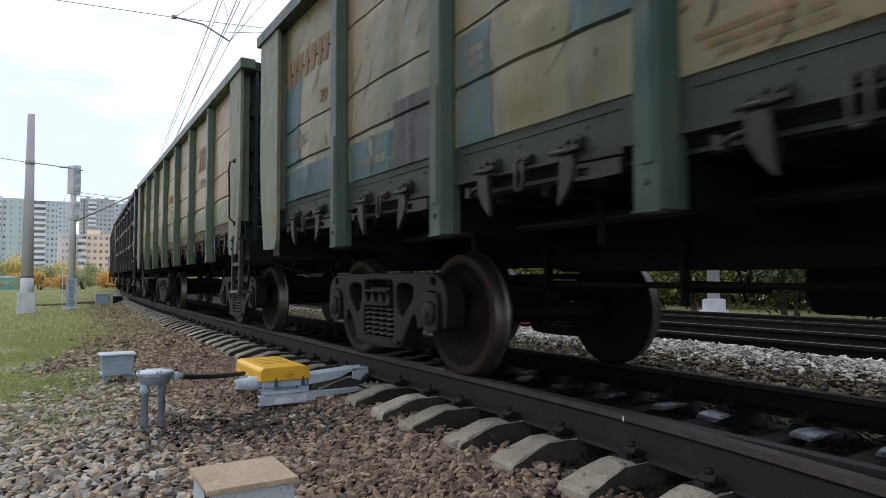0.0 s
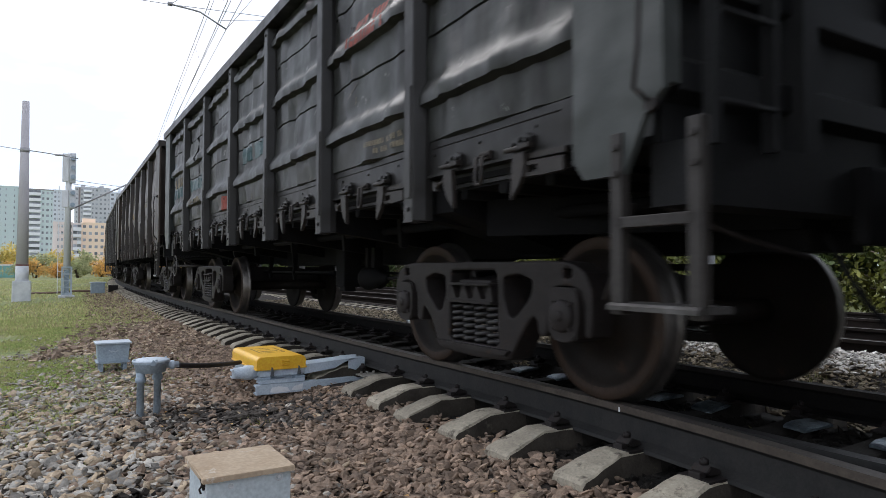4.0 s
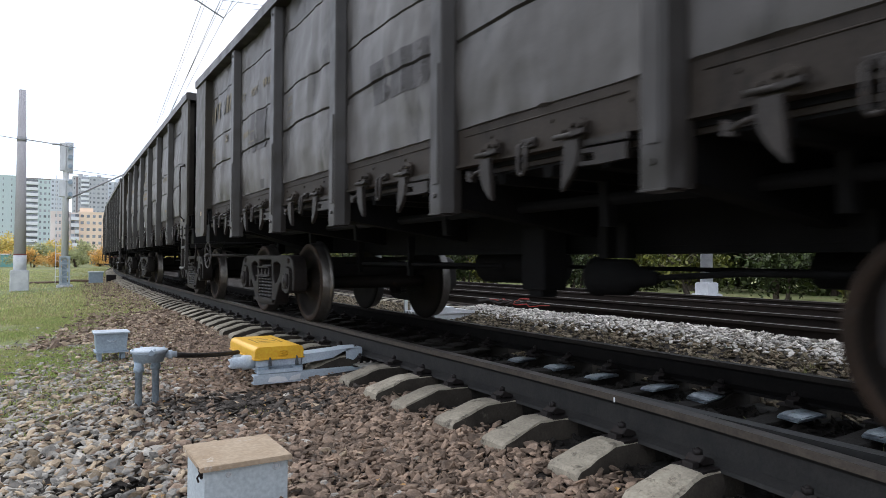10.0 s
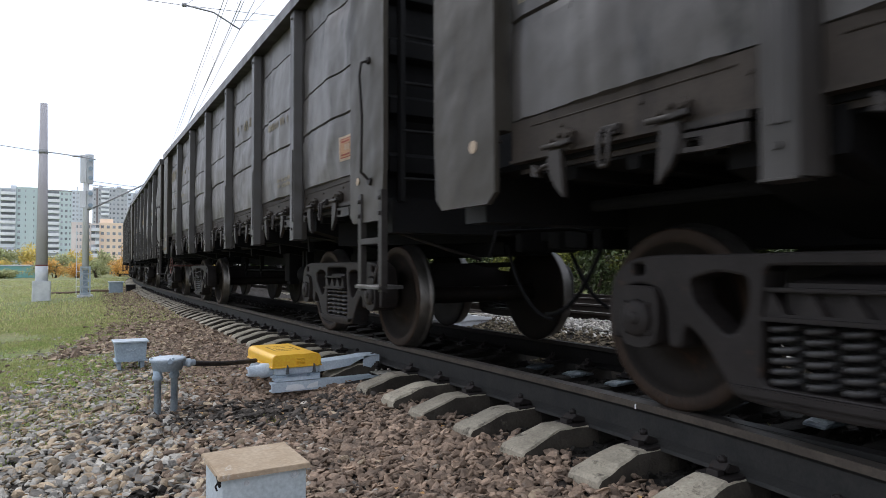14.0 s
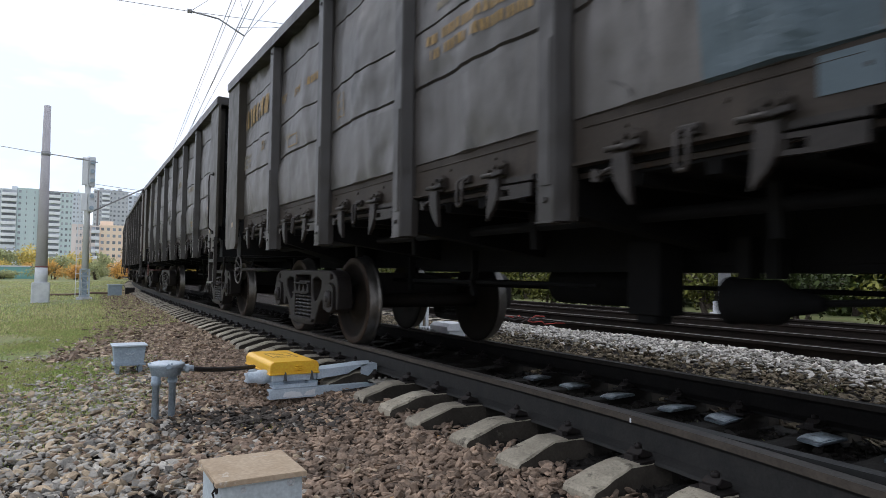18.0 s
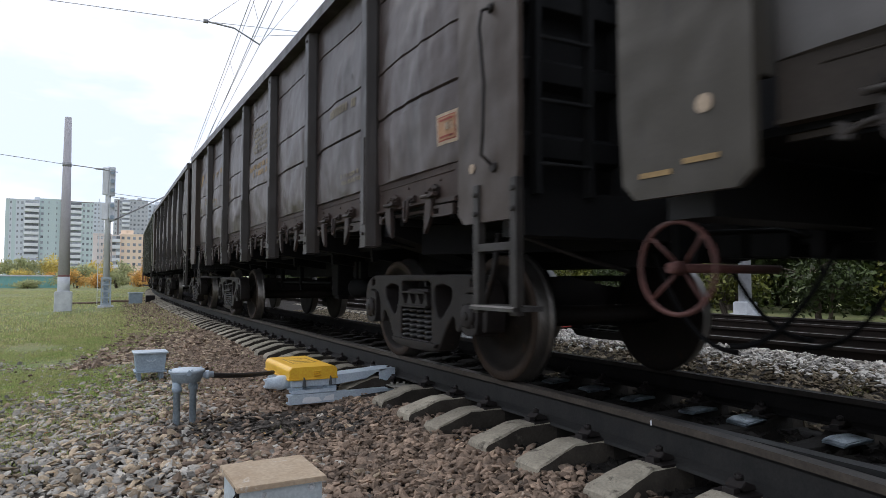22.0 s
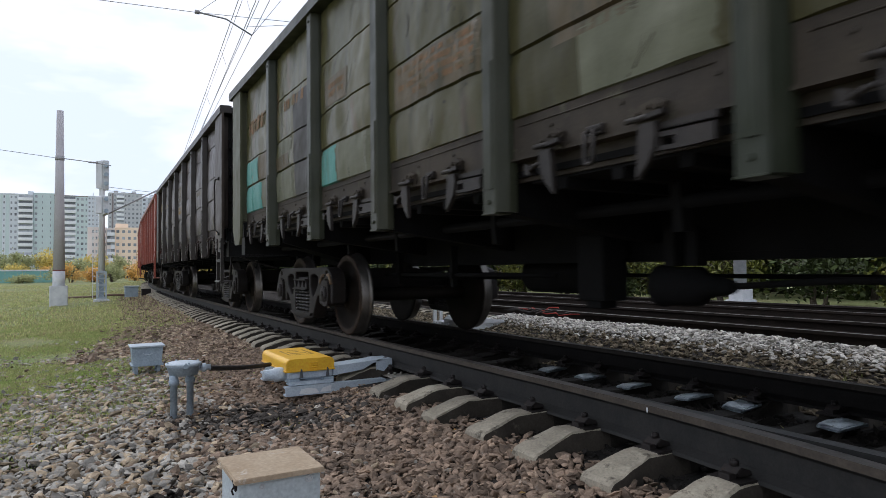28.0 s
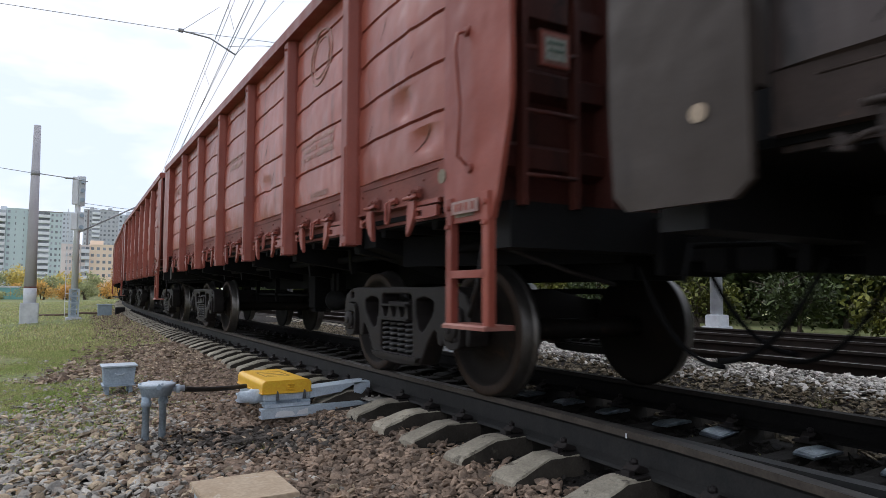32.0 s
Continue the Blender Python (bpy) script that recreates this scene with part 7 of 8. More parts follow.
def mast(x, y, label):
    g = ground_z(x, y)
    t = thing("catenary_mast", pose(x, y, g), label, "mast", "catenary masts")
    top, band = 7.0 - g, 0.86 - g
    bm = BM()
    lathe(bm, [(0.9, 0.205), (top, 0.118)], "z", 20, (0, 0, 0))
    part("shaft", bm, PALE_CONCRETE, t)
    bm = BM()
    lathe(bm, [(0.3 - g - 0.1, 0.215), (band, 0.208)], "z", 20)
    part("collar", bm, WHITEWASH, t, "whitewashed foot of the shaft")
    bm = BM()
    lathe(bm, [(band, 0.210), (band + 0.045, 0.210)], "z", 20)
    part("band", bm, mat("dark_red_band", (0.22, 0.07, 0.06), (0.18, 0.06, 0.05)), t)
    bm = BM()
    prism(bm, [(-0.30, -0.27), (-0.27, -0.30), (0.27, -0.30), (0.30, -0.27), (0.30, 0.27), (0.27, 0.30), (-0.27, 0.30), (-0.30, 0.27)], "z", -0.3, 0.30 - g, 0.02)
    part("plinth", bm, WHITEWASH, t, "whitewashed concrete plinth")
    bm = BM()
    z = 5.17 - g
    lathe(bm, [(z - 0.08, 0.155), (z + 0.08, 0.155)], "z", 16)
    tube(bm, [(0.15, 0, z), (0.8, 0, z - 0.05), (1.6, 0, z - 0.14), (1.75, 0, z - 0.16)], 0.018)
    lathe(bm, [(0.95, 0.015), (1.0, 0.035), (1.25, 0.035), (1.3, 0.015)], "x", 10, (0, 0, z - 0.08))
    part("bracket", bm, WIRE, t, "steel bracket arm with an insulator")
    return t


def side_mast():
    x, y = 14.7, 10.9
    g = ground_z(x, y)
    t = thing("catenary_mast", pose(x, y, g), "whitewashed concrete catenary mast beyond the tracks", "mast", "catenary masts")
    bm = BM()
    lathe(bm, [(0.1, 0.155), (10.0, 0.12)], "z", 20)
    part("shaft", bm, WHITEWASH, t)
    bm = BM()
    prism(bm, [(-0.27, -0.27), (0.27, -0.27), (0.27, 0.27), (-0.27, 0.27)], "z", -0.2, 0.26, 0.02)
    prism(bm, [(-0.20, -0.20), (0.20, -0.20), (0.20, 0.20), (-0.20, 0.20)], "z", 0.25, 0.55, 0.02)
    part("plinth", bm, WHITEWASH, t)


def light_signal():
    x, y = 0.80, 29.6
    g = ground_z(x, y)
    t = thing("light_signal", pose(x, y, g), "pale grey railway light signal on a lattice-footed mast", "signal")
    pale = mat("pale_signal_paint", (0.72, 0.74, 0.76), (0.62, 0.635, 0.655), rough=0.6, scale=3, streak=True, run=(0.26, 0.25, 0.24), run_at=0.6)
    bm = BM()
    lathe(bm, [(0.7 - g, 0.125), (5.2 - g, 0.095), (5.31 - g, 0.06)], "z", 16)
    part("mast", bm, pale, t)
    bm = BM()
    z0, z1 = -0.30 - g, 0.84 - g
    for sx in (-1, 1):
        for sy in (-1, 1):
            box(bm, sx * 0.155 - 0.028, sx * 0.155 + 0.028, sy * 0.155 - 0.028, sy * 0.155 + 0.028, z0, z1)
    for k in range(5):
        z = z0 + 0.04 + k * (z1 - z0 - 0.1) / 4
        box(bm, -0.17, 0.17, -0.186, -0.184, z, z + 0.06)
        box(bm, -0.186, -0.184, -0.17, 0.17, z, z + 0.06)
        box(bm, 0.184, 0.186, -0.17, 0.17, z, z + 0.06)
        if k < 4:
            h = (z1 - z0 - 0.1) / 4
            s = 1 if k % 2 else -1
            prism(bm, [(-s * 0.15, z + 0.05), (-s * 0.11, z + 0.05), (s * 0.15, z + h), (s * 0.11, z + h)], "y", -0.186, -0.180)
    part("lattice_foot", bm, LIGHT_BLUE, t, "pale blue lattice foot")
    bm = BM()
    box(bm, -0.09, 0.09, -0.08, 0.09, z0, z1)
    part("cable_duct", bm, BLUE_GREY, t)
    bm = BM()
    prism(bm, [(-0.28, -0.26), (0.28, -0.26), (0.28, 0.26), (-0.28, 0.26)], "z", -0.25, -0.28 - g, 0.02)
    part("plinth", bm, WHITEWASH, t)
    for name, zc, hh in (("signal_head", 4.70, 0.59), ("lower_head", 3.48, 0.38)):
        bm = BM()
        box(bm, 0.02, 0.24, -0.20, 0.0, zc - hh - g, zc + hh - g, 0.04)
        h = part(name, bm, GALV, t)
        bm = BM()
        box(bm, -0.22, 0.0, -0.14, 0.06, zc - hh + 0.05 - g, zc + hh - 0.03 - g, 0.03)
        part("relay_case", bm, pale, h)
        n = 3 if hh > 0.5 else 2
        for k in range(n):
            bm = BM()
            lathe(bm, [(-0.34, 0.085), (-0.20, 0.075)], "y", 12, (0.14, 0, zc - g + hh * 0.62 * (1 - 2 * k / (n - 1))))
            part("lens_hood", bm, BLUE_GREY, h)
    bm = BM()
    for s in (-1, 1):
        box(bm, -0.20 + s * 0.11 - 0.012, -0.20 + s * 0.11 + 0.012, 0.13, 0.155, 0.1, 4.0 - g)
    for k in range(13):
        box(bm, -0.31, -0.09, 0.135, 0.15, 0.4 + k * 0.30, 0.42 + k * 0.30)
    part("ladder", bm, pale, t)
    bm = BM()
    tube(bm, [(0.09, 0, 3.08 - g), (2.09, 0, 4.22 - g), (3.6, 0.3, 4.9 - g)], 0.030)
    part("stay", bm, WIRE, t)


def far_point_machine():
    x, y = 5.45, 8.7
    g = ground_z(x, y)
    t = thing("point_machine", pose(x, y, g), "second point machine with a white cover between the tracks", "point machine")
    b = -0.12 - g
    bm = BM()
    box(bm, -0.38, 0.3, -0.2, 0.25, b - 0.18, b + 0.06, 0.02)
    part("housing", bm, WHITE_PAINT, t)
    bm = BM()
    prism(bm, [(-0.44, b + 0.06), (0.36, b + 0.06), (0.33, b + 0.10), (-0.02, b + 0.13), (-0.06, b + 0.17), (-0.38, b + 0.17), (-0.44, b + 0.12)], "y", -0.24, 0.3, 0.008)
    part("cover", bm, WHITE_PAINT, t, "white stepped cover")
    bm = BM()
    for k in range(5):
        box(bm, -0.4, 0.2, 0.32 + k * 0.09, 0.37 + k * 0.09, b + 0.02, b + 0.06)
    part("slatted_board", bm, WHITE_PAINT, t)
    c = thing("cable_bundle", pose(0, 0, 0), "loose red and black cables lying on pale ballast", "cables")
    rng = random.Random(5)
    for k in range(6):
        bm = BM()
        px, py = 6.0 + rng.random() * 0.7, 8.6 + rng.random() * 0.5
        pts = []
        for j in range(7):
            pts.append((px + j * 0.09 + rng.uniform(-.05, .05), py - j * 0.05 + rng.uniform(-.06, .06), ground_z(px, py) + 0.09 + rng.random() * 0.07))
        tube(bm, pts, 0.010, 6)
        part("cable", bm, RED_CABLE if k % 3 == 0 else RUBBER, c)
    for x, y, h in ((5.55, 10.3, 0.72), (6.0, 10.9, 0.80)):
        p = thing("marker_post", pose(x, y, ground_z(x, y)), "thin white steel marker post between the tracks", "post", "marker posts")
        bm = BM()
        box(bm, -0.03, 0.03, -0.02, 0.02, -0.1, h)
        part("stake", bm, WHITE_PAINT, p)
        if h < 0.75:
            bm = BM()
            box(bm, -0.14, 0.10, -0.05, -0.02, h - 0.22, h, 0.01)
            part("plate", bm, BLUE_GREY, p)


def overhead():
    def wire(name, pts, r, label):
        t = thing(name, pose(0, 0, 0), label, "overhead wire", "overhead wires")
        bm = BM()
        tube(bm, pts, r * 0.75, 5)
        part("strand", bm, WIRE, t)

    def along(x0, y0, x1, y1, z, a, b, sag=0.0):
        out = []
        for k in range(13):
            y = a + (b - a) * k / 12
            out.append((x0 + (x1 - x0) * (y - y0) / (y1 - y0), y, z - sag * math.sin(math.pi * k / 12)))
        return out
    # pairs of wires that converge down the line: x at y, slope, height
    for kind, x, y, slope, z, r in (("contact_wire", 3.20, 12.89, 0.0768, 6.6, 0.013), ("contact_wire", 3.27, 12.86, 0.0700, 6.6, 0.011), ("contact_wire", 3.64, 16.0, 0.065, 6.5, 0.011),
                                    ("messenger_wire", 3.05, 14.2, 0.0763, 6.9, 0.012), ("messenger_wire", 3.13, 14.2, 0.0763, 6.9, 0.009)):
        wire(kind, along(x, y, x + slope, y + 1, z, -20, 60), r, "grey contact wire over the track" if kind == "contact_wire" else "thin grey messenger wire over the track")
    wire("span_wire", [(-9.0, 16, 6.32), (-1.71, 16, 6.65), (2.39, 16, 6.84), (4.35, 16, 6.99), (12, 16, 7.5)], 0.010, "thin steel cross-span wire over the track")
    wire("span_wire", [(3.45, 16, 6.68), (4.28, 16, 6.86), (9, 16, 7.5)], 0.009, "thin steel cross-span wire over the track")
    wire("dropper", [(2.41, 16, 6.86), (3.25, 16.0, 7.62)], 0.008, "thin slanting steel dropper of the overhead line")
    wire("dropper", [(3.64, 16, 6.50), (4.81, 16, 8.14)], 0.010, "thin slanting steel dropper of the overhead line")
    t = thing("registration_arm", pose(0, 0, 0), "bent grey steel arm that steadies the contact wire", "overhead wire")
    bm = BM()
    tube(bm, [(2.38, 16, 6.85), (2.95, 16, 6.81), (3.04, 16, 6.80), (3.3, 16, 6.675), (3.64, 16, 6.51)], 0.020)
    part("arm", bm, WIRE, t)
    bm = BM()
    lathe(bm, [(-0.05, 0.05), (0.05, 0.05)], "x", 8, (2.38, 16, 6.85))
    part("clamp", bm, WIRE, t)
    # droppers between the two levels
    for y in (14.2, 18.6, 23.4):
        wire("dropper", [(3.05 + 0.0763 * (y - 14.2), y, 6.9), (3.20 + 0.0768 * (y - 12.89), y + 0.5, 6.6)], 0.007, "thin slanting steel dropper of the overhead line")
    # wires that run from the mast over the line
    wire("span_wire", [(0.85, 29.6, 4.10), (2.5, 32, 4.25), (9, 40, 4.9)], 0.014, "thin grey span wire from the mast")
    wire("span_wire", [(0.85, 29.6, 4.25), (2.5, 32, 4.40), (9, 40, 5.0)], 0.014, "thin grey span wire from the mast")
    wire("span_wire", [(-26, 23, 7.2), (-12, 26, 5.8), (-0.7, 28.9, 5.17)], 0.014, "thin grey span wire from the mast")

# ---------------------------------------------------------------- the distance
GLASS = mat("far_window_glass", (0.22, 0.24, 0.265), (0.34, 0.36, 0.39), rough=0.25, scale=0.5, bump=0, per_object=0.5)


def facade(name, label, x0, x1, y, z_top, wall, columns, storeys, depth=14.0, balcony=None, yaw=0.0, roof=None, housing=(), strips=None):
    """A block of flats: wall, flat roof, and windows and balconies storey by storey.
    columns: letters with their share of the width, w window, b balcony, n narrow window, s a plain strip in another tone, a blank."""
    w = x1 - x0
    t = thing(name, pose((x0 + x1) / 2, y, 0, 0, 0, yaw), label, "apartment block", "apartment blocks")
    bm = BM()
    box(bm, -w / 2, w / 2, 0, depth, -1.5, z_top)
    part("wall", bm, wall, t)
    bm = BM()
    box(bm, -w / 2 - 0.1, w / 2 + 0.1, -0.15, depth + 0.1, z_top, z_top + 0.5)
    r = part("roof", bm, roof or wall, t)
    for x in housing:
        bm = BM()
        box(bm, x - x0 - w / 2 - 1.3, x - x0 - w / 2 + 1.3, 3, 8, z_top + 0.5, z_top + 2.4)
        part("roof_housing", bm, wall, r)
    total, rise = sum(q for _k, q in columns), z_top / storeys

    def pane(kind, cw, ch):
        def build():
            bm = BM()
            box(bm, -cw / 2, cw / 2, -0.12, 0.05, 0, ch)
            return mesh_of("window_" + kind, bm, GLASS)
        return shared((name, label, kind, round(cw, 2)), build)

    def rail(step):
        def build():
            bm = BM()
            box(bm, -step * 0.48, step * 0.48, -1.2, -1.05, 0, rise * 0.46)
            box(bm, -step * 0.48, step * 0.48, -1.2, 0, -0.15, 0.05)
            for sx in (-1, 1):
                box(bm, sx * step * 0.48 - 0.06, sx * step * 0.48 + 0.06, -1.2, 0, 0, rise * 0.46)
            return mesh_of("balcony", bm, balcony or WHITEWASH)
        return shared((name, label, "balcony", round(step, 2)), build)
    left = -w / 2
    rng = random.Random(int(w * 100) + storeys)
    for kind, share in columns:
        step = w * share / total
        x = left + step / 2
        left += step
        if kind == "s":
            bm = BM()
            box(bm, x - step / 2, x + step / 2, -0.2, 0.05, -1, z_top - 0.2)
            part("panel_strip", bm, strips or WHITEWASH, t)
        for s in range(storeys):
            z = s * rise
            if z + rise < 6:
                continue
            if kind == "w":
                place("window", pane("w", min(step * 0.5, 1.7), rise * 0.42), t, pose(x, 0, z + rise * 0.32))
            elif kind == "n":
                place("window", pane("n", min(step * 0.4, 0.9), rise * 0.38), t, pose(x, 0, z + rise * 0.35))
            elif kind == "b":
                place("window", pane("bw", step * 0.9, rise * 0.40), t, pose(x, 0, z + rise * 0.54))
                if rng.random() < 0.93:
                    place("balcony", rail(step), t, pose(x, rng.uniform(-0.1, 0.1), z + rise * 0.05))
    return t


def build_town():
    # Distance haze is put into these paled wall colours.
    green = mat("hazy_green_panel", (0.52, 0.615, 0.62), (0.59, 0.675, 0.68), rough=0.9, scale=0.12, streak=True, bump=0)
    grey = mat("hazy_grey_panel", (0.66, 0.70, 0.745), (0.60, 0.64, 0.685), rough=0.9, scale=0.12, streak=True, bump=0)
    dim = mat("dim_grey_panel", (0.46, 0.475, 0.50), (0.52, 0.53, 0.555), rough=0.9, scale=0.12, bump=0)
    orange = mat("peach_plaster", (0.88, 0.72, 0.56), (0.85, 0.67, 0.53), rough=0.9, scale=0.15, bump=0)
    pink = mat("pinkish_white_plaster", (0.74, 0.64, 0.61), (0.78, 0.72, 0.70), rough=0.9, scale=0.15, bump=0)
    white = mat("white_plaster", (0.78, 0.79, 0.81), (0.72, 0.73, 0.76), rough=0.9, scale=0.15, bump=0)
    brown = mat("dark_parapet", (0.22, 0.19, 0.19), (0.26, 0.23, 0.23), rough=0.9, bump=0)
    rail = mat("white_balcony_panel", (0.84, 0.86, 0.88), (0.74, 0.76, 0.79), rough=0.9, scale=0.4, bump=0)
    facade("apartment_block", "pale grey high-rise block with white balconies", -37.5, -21.9, 420, 43.6, grey, [("s", 1.2), ("n", 1), ("s", 1.2), ("n", 1.3), ("w", 1.5), ("b", 5.0)], 14, balcony=rail, roof=grey, housing=(-23.3,), strips=green)
    facade("apartment_block", "pale green high-rise block with narrow windows", -21.8, -12.0, 421.5, 44.6, green, [("w", 2), ("a", 1), ("n", 1), ("a", 2.2), ("n", 1), ("a", 1)], 14, roof=green)
    facade("apartment_block", "grey and green high-rise block with dark parapet", -11.9, 4.2, 419, 43.6, green, [("a", 2.6), ("b", 6.2), ("w", 1.6), ("w", 2), ("n", 1.2)], 14, balcony=rail, roof=brown)
    facade("apartment_block", "long pale grey high-rise block of flats", -120, -62, 470, 40.0, grey, [(k, 1) for k in "wwbwwbwwbwwb"], 14)
    facade("apartment_block", "distant grey high-rise block behind the others", 5.6, 13.0, 560, 58.5, grey, [("w", 1), ("w", 1), ("n", 1)], 18, balcony=dim)
    facade("apartment_block", "distant grey high-rise block with balconies", 19, 41.5, 540, 59.5, dim, [("n", 1), ("s", 0.6), ("w", 1), ("b", 2.6), ("n", 1), ("w", 1.4), ("w", 1.4), ("w", 1.4), ("n", 1)], 18, balcony=rail, housing=(24, 36), strips=brown)
    facade("apartment_block", "distant pale high-rise block with balconies", 42, 72, 560, 59.0, grey, [(k, 1) for k in "wbwwbw"], 18, balcony=dim, housing=(50,))
    facade("apartment_block", "peach low block with small white-framed windows", 14.2, 25.9, 330, 20.8, orange, [(k, 1) for k in "wwwww"], 7, depth=12, roof=orange, housing=(16.0, 18.5))
    facade("apartment_block", "white balcony front of the peach low block", 10.9, 14.1, 328.5, 20.2, pink, [("b", 1), ("b", 1)], 7, depth=12, balcony=white)
    facade("apartment_block", "pinkish white low block beside the peach one", 3.4, 10.8, 329, 20.6, pink, [("a", 1), ("w", 1), ("w", 1), ("b", 1.4), ("w", 1)], 7, depth=12, balcony=orange)
    facade("apartment_block", "white gable end of the peach block", 26.0, 29.6, 327, 19.6, white, [("a", 1), ("n", 1), ("a", 1)], 7, depth=8)


def foliage(name, label, center, radii, leaves, leaf, material, seed, trunk=None, category="bush", group=""):
    """A plant: limbs, and a crown of many small leaves in uneven clumps with gaps."""
    rng = np.random.default_rng(seed)
    x, y = center
    g = ground_z(x, y)
    t = thing(name, pose(x, y, g), label, category, group)
    cz = radii[2] * 0.95 if not trunk else trunk + radii[2] * 0.7
    bm = BM()
    r0 = 0.03 + 0.02 * (cz + radii[2])
    stems = 1 if trunk else 4
    tips = []
    for k in range(stems):
        a = rng.random() * 6.28
        top = Vector((math.cos(a) * radii[0] * 0.3 * (stems > 1), math.sin(a) * radii[1] * 0.3 * (stems > 1), cz + radii[2] * 0.4))
        base = Vector((math.cos(a) * 0.15 * (stems > 1), math.sin(a) * 0.15 * (stems > 1), -0.2))
        ring = []
        for j in range(6):
            f = j / 5
            p = base.lerp(top, f) + Vector((rng.normal(0, 0.04), rng.normal(0, 0.04), 0))
            ring.append([bm.verts.new(p + Vector((math.cos(q) * r0 * (1.1 - f), math.sin(q) * r0 * (1.1 - f), 0))) for q in [6.283 * i / 7 for i in range(7)]])
        for u, v in zip(ring, ring[1:]):
            for i in range(7):
                bm.faces.new((u[i], u[(i + 1) % 7], v[(i + 1) % 7], v[i]))
        for _ in range(5):
            f = 0.35 + 0.6 * rng.random()
            a2 = rng.random() * 6.28
            s = base.lerp(top, f)
            e = s + Vector((math.cos(a2) * radii[0] * 0.6, math.sin(a2) * radii[1] * 0.6, radii[2] * 0.35))
            tube(bm, [s, (s + e) / 2 + Vector((0, 0, 0.05 * radii[2])), e], r0 * 0.28, 5)
            tips.append(e)
    part("trunk", bm, mat("bark", (0.075, 0.06, 0.048), (0.11, 0.09, 0.07), rough=0.95, scale=8, bump=0.4), t)
    # clumps of leaves round random centres inside the crown
    nc = 26
    d = rng.normal(size=(nc, 3))
    d /= np.linalg.norm(d, axis=1)[:, None]
    C = d * (0.35 + 0.6 * rng.random((nc, 1))) * np.array(radii) + np.array([0, 0, cz])
    idx = rng.integers(0, nc, leaves)
    P = C[idx] + rng.normal(size=(leaves, 3)) * np.array(radii) * 0.17
    P[:, 2] = np.maximum(P[:, 2], 0.05)
    A = rng.normal(size=(leaves, 3))
    A /= np.linalg.norm(A, axis=1)[:, None]
    B = np.cross(A, rng.normal(size=(leaves, 3)))
    B /= np.linalg.norm(B, axis=1)[:, None] + 1e-9
    s = leaf * (0.6 + 0.8 * rng.random((leaves, 1)))
    V = np.stack([P - A * s, P + B * s * 0.45, P + A * s, P - B * s * 0.45], 1).reshape(-1, 3)
    F = np.arange(leaves * 4).reshape(-1, 4)
    o = place("crown", raw_mesh("crown", V, F, material), t)
    o["kind"] = "stuff"
    return t


def leaf_mat(name, c1, c2, amount=0.45, **kw):
    """Leaves: matt, with some of the light passing through."""
    m = mat(name, c1, c2, rough=0.7, bump=0, **kw)
    nt = m.node_tree
    b, out = nt.nodes["Principled BSDF"], nt.nodes["Material Output"]
    tr, mx = nt.nodes.new("ShaderNodeBsdfTranslucent"), nt.nodes.new("ShaderNodeMixShader")
    mx.inputs[0].default_value = amount
    nt.links.new(b.inputs["Base Color"].links[0].from_socket, tr.inputs[0])
    nt.links.new(b.outputs[0], mx.inputs[1])
    nt.links.new(tr.outputs[0], mx.inputs[2])
    nt.links.new(mx.outputs[0], out.inputs[0])
    return m


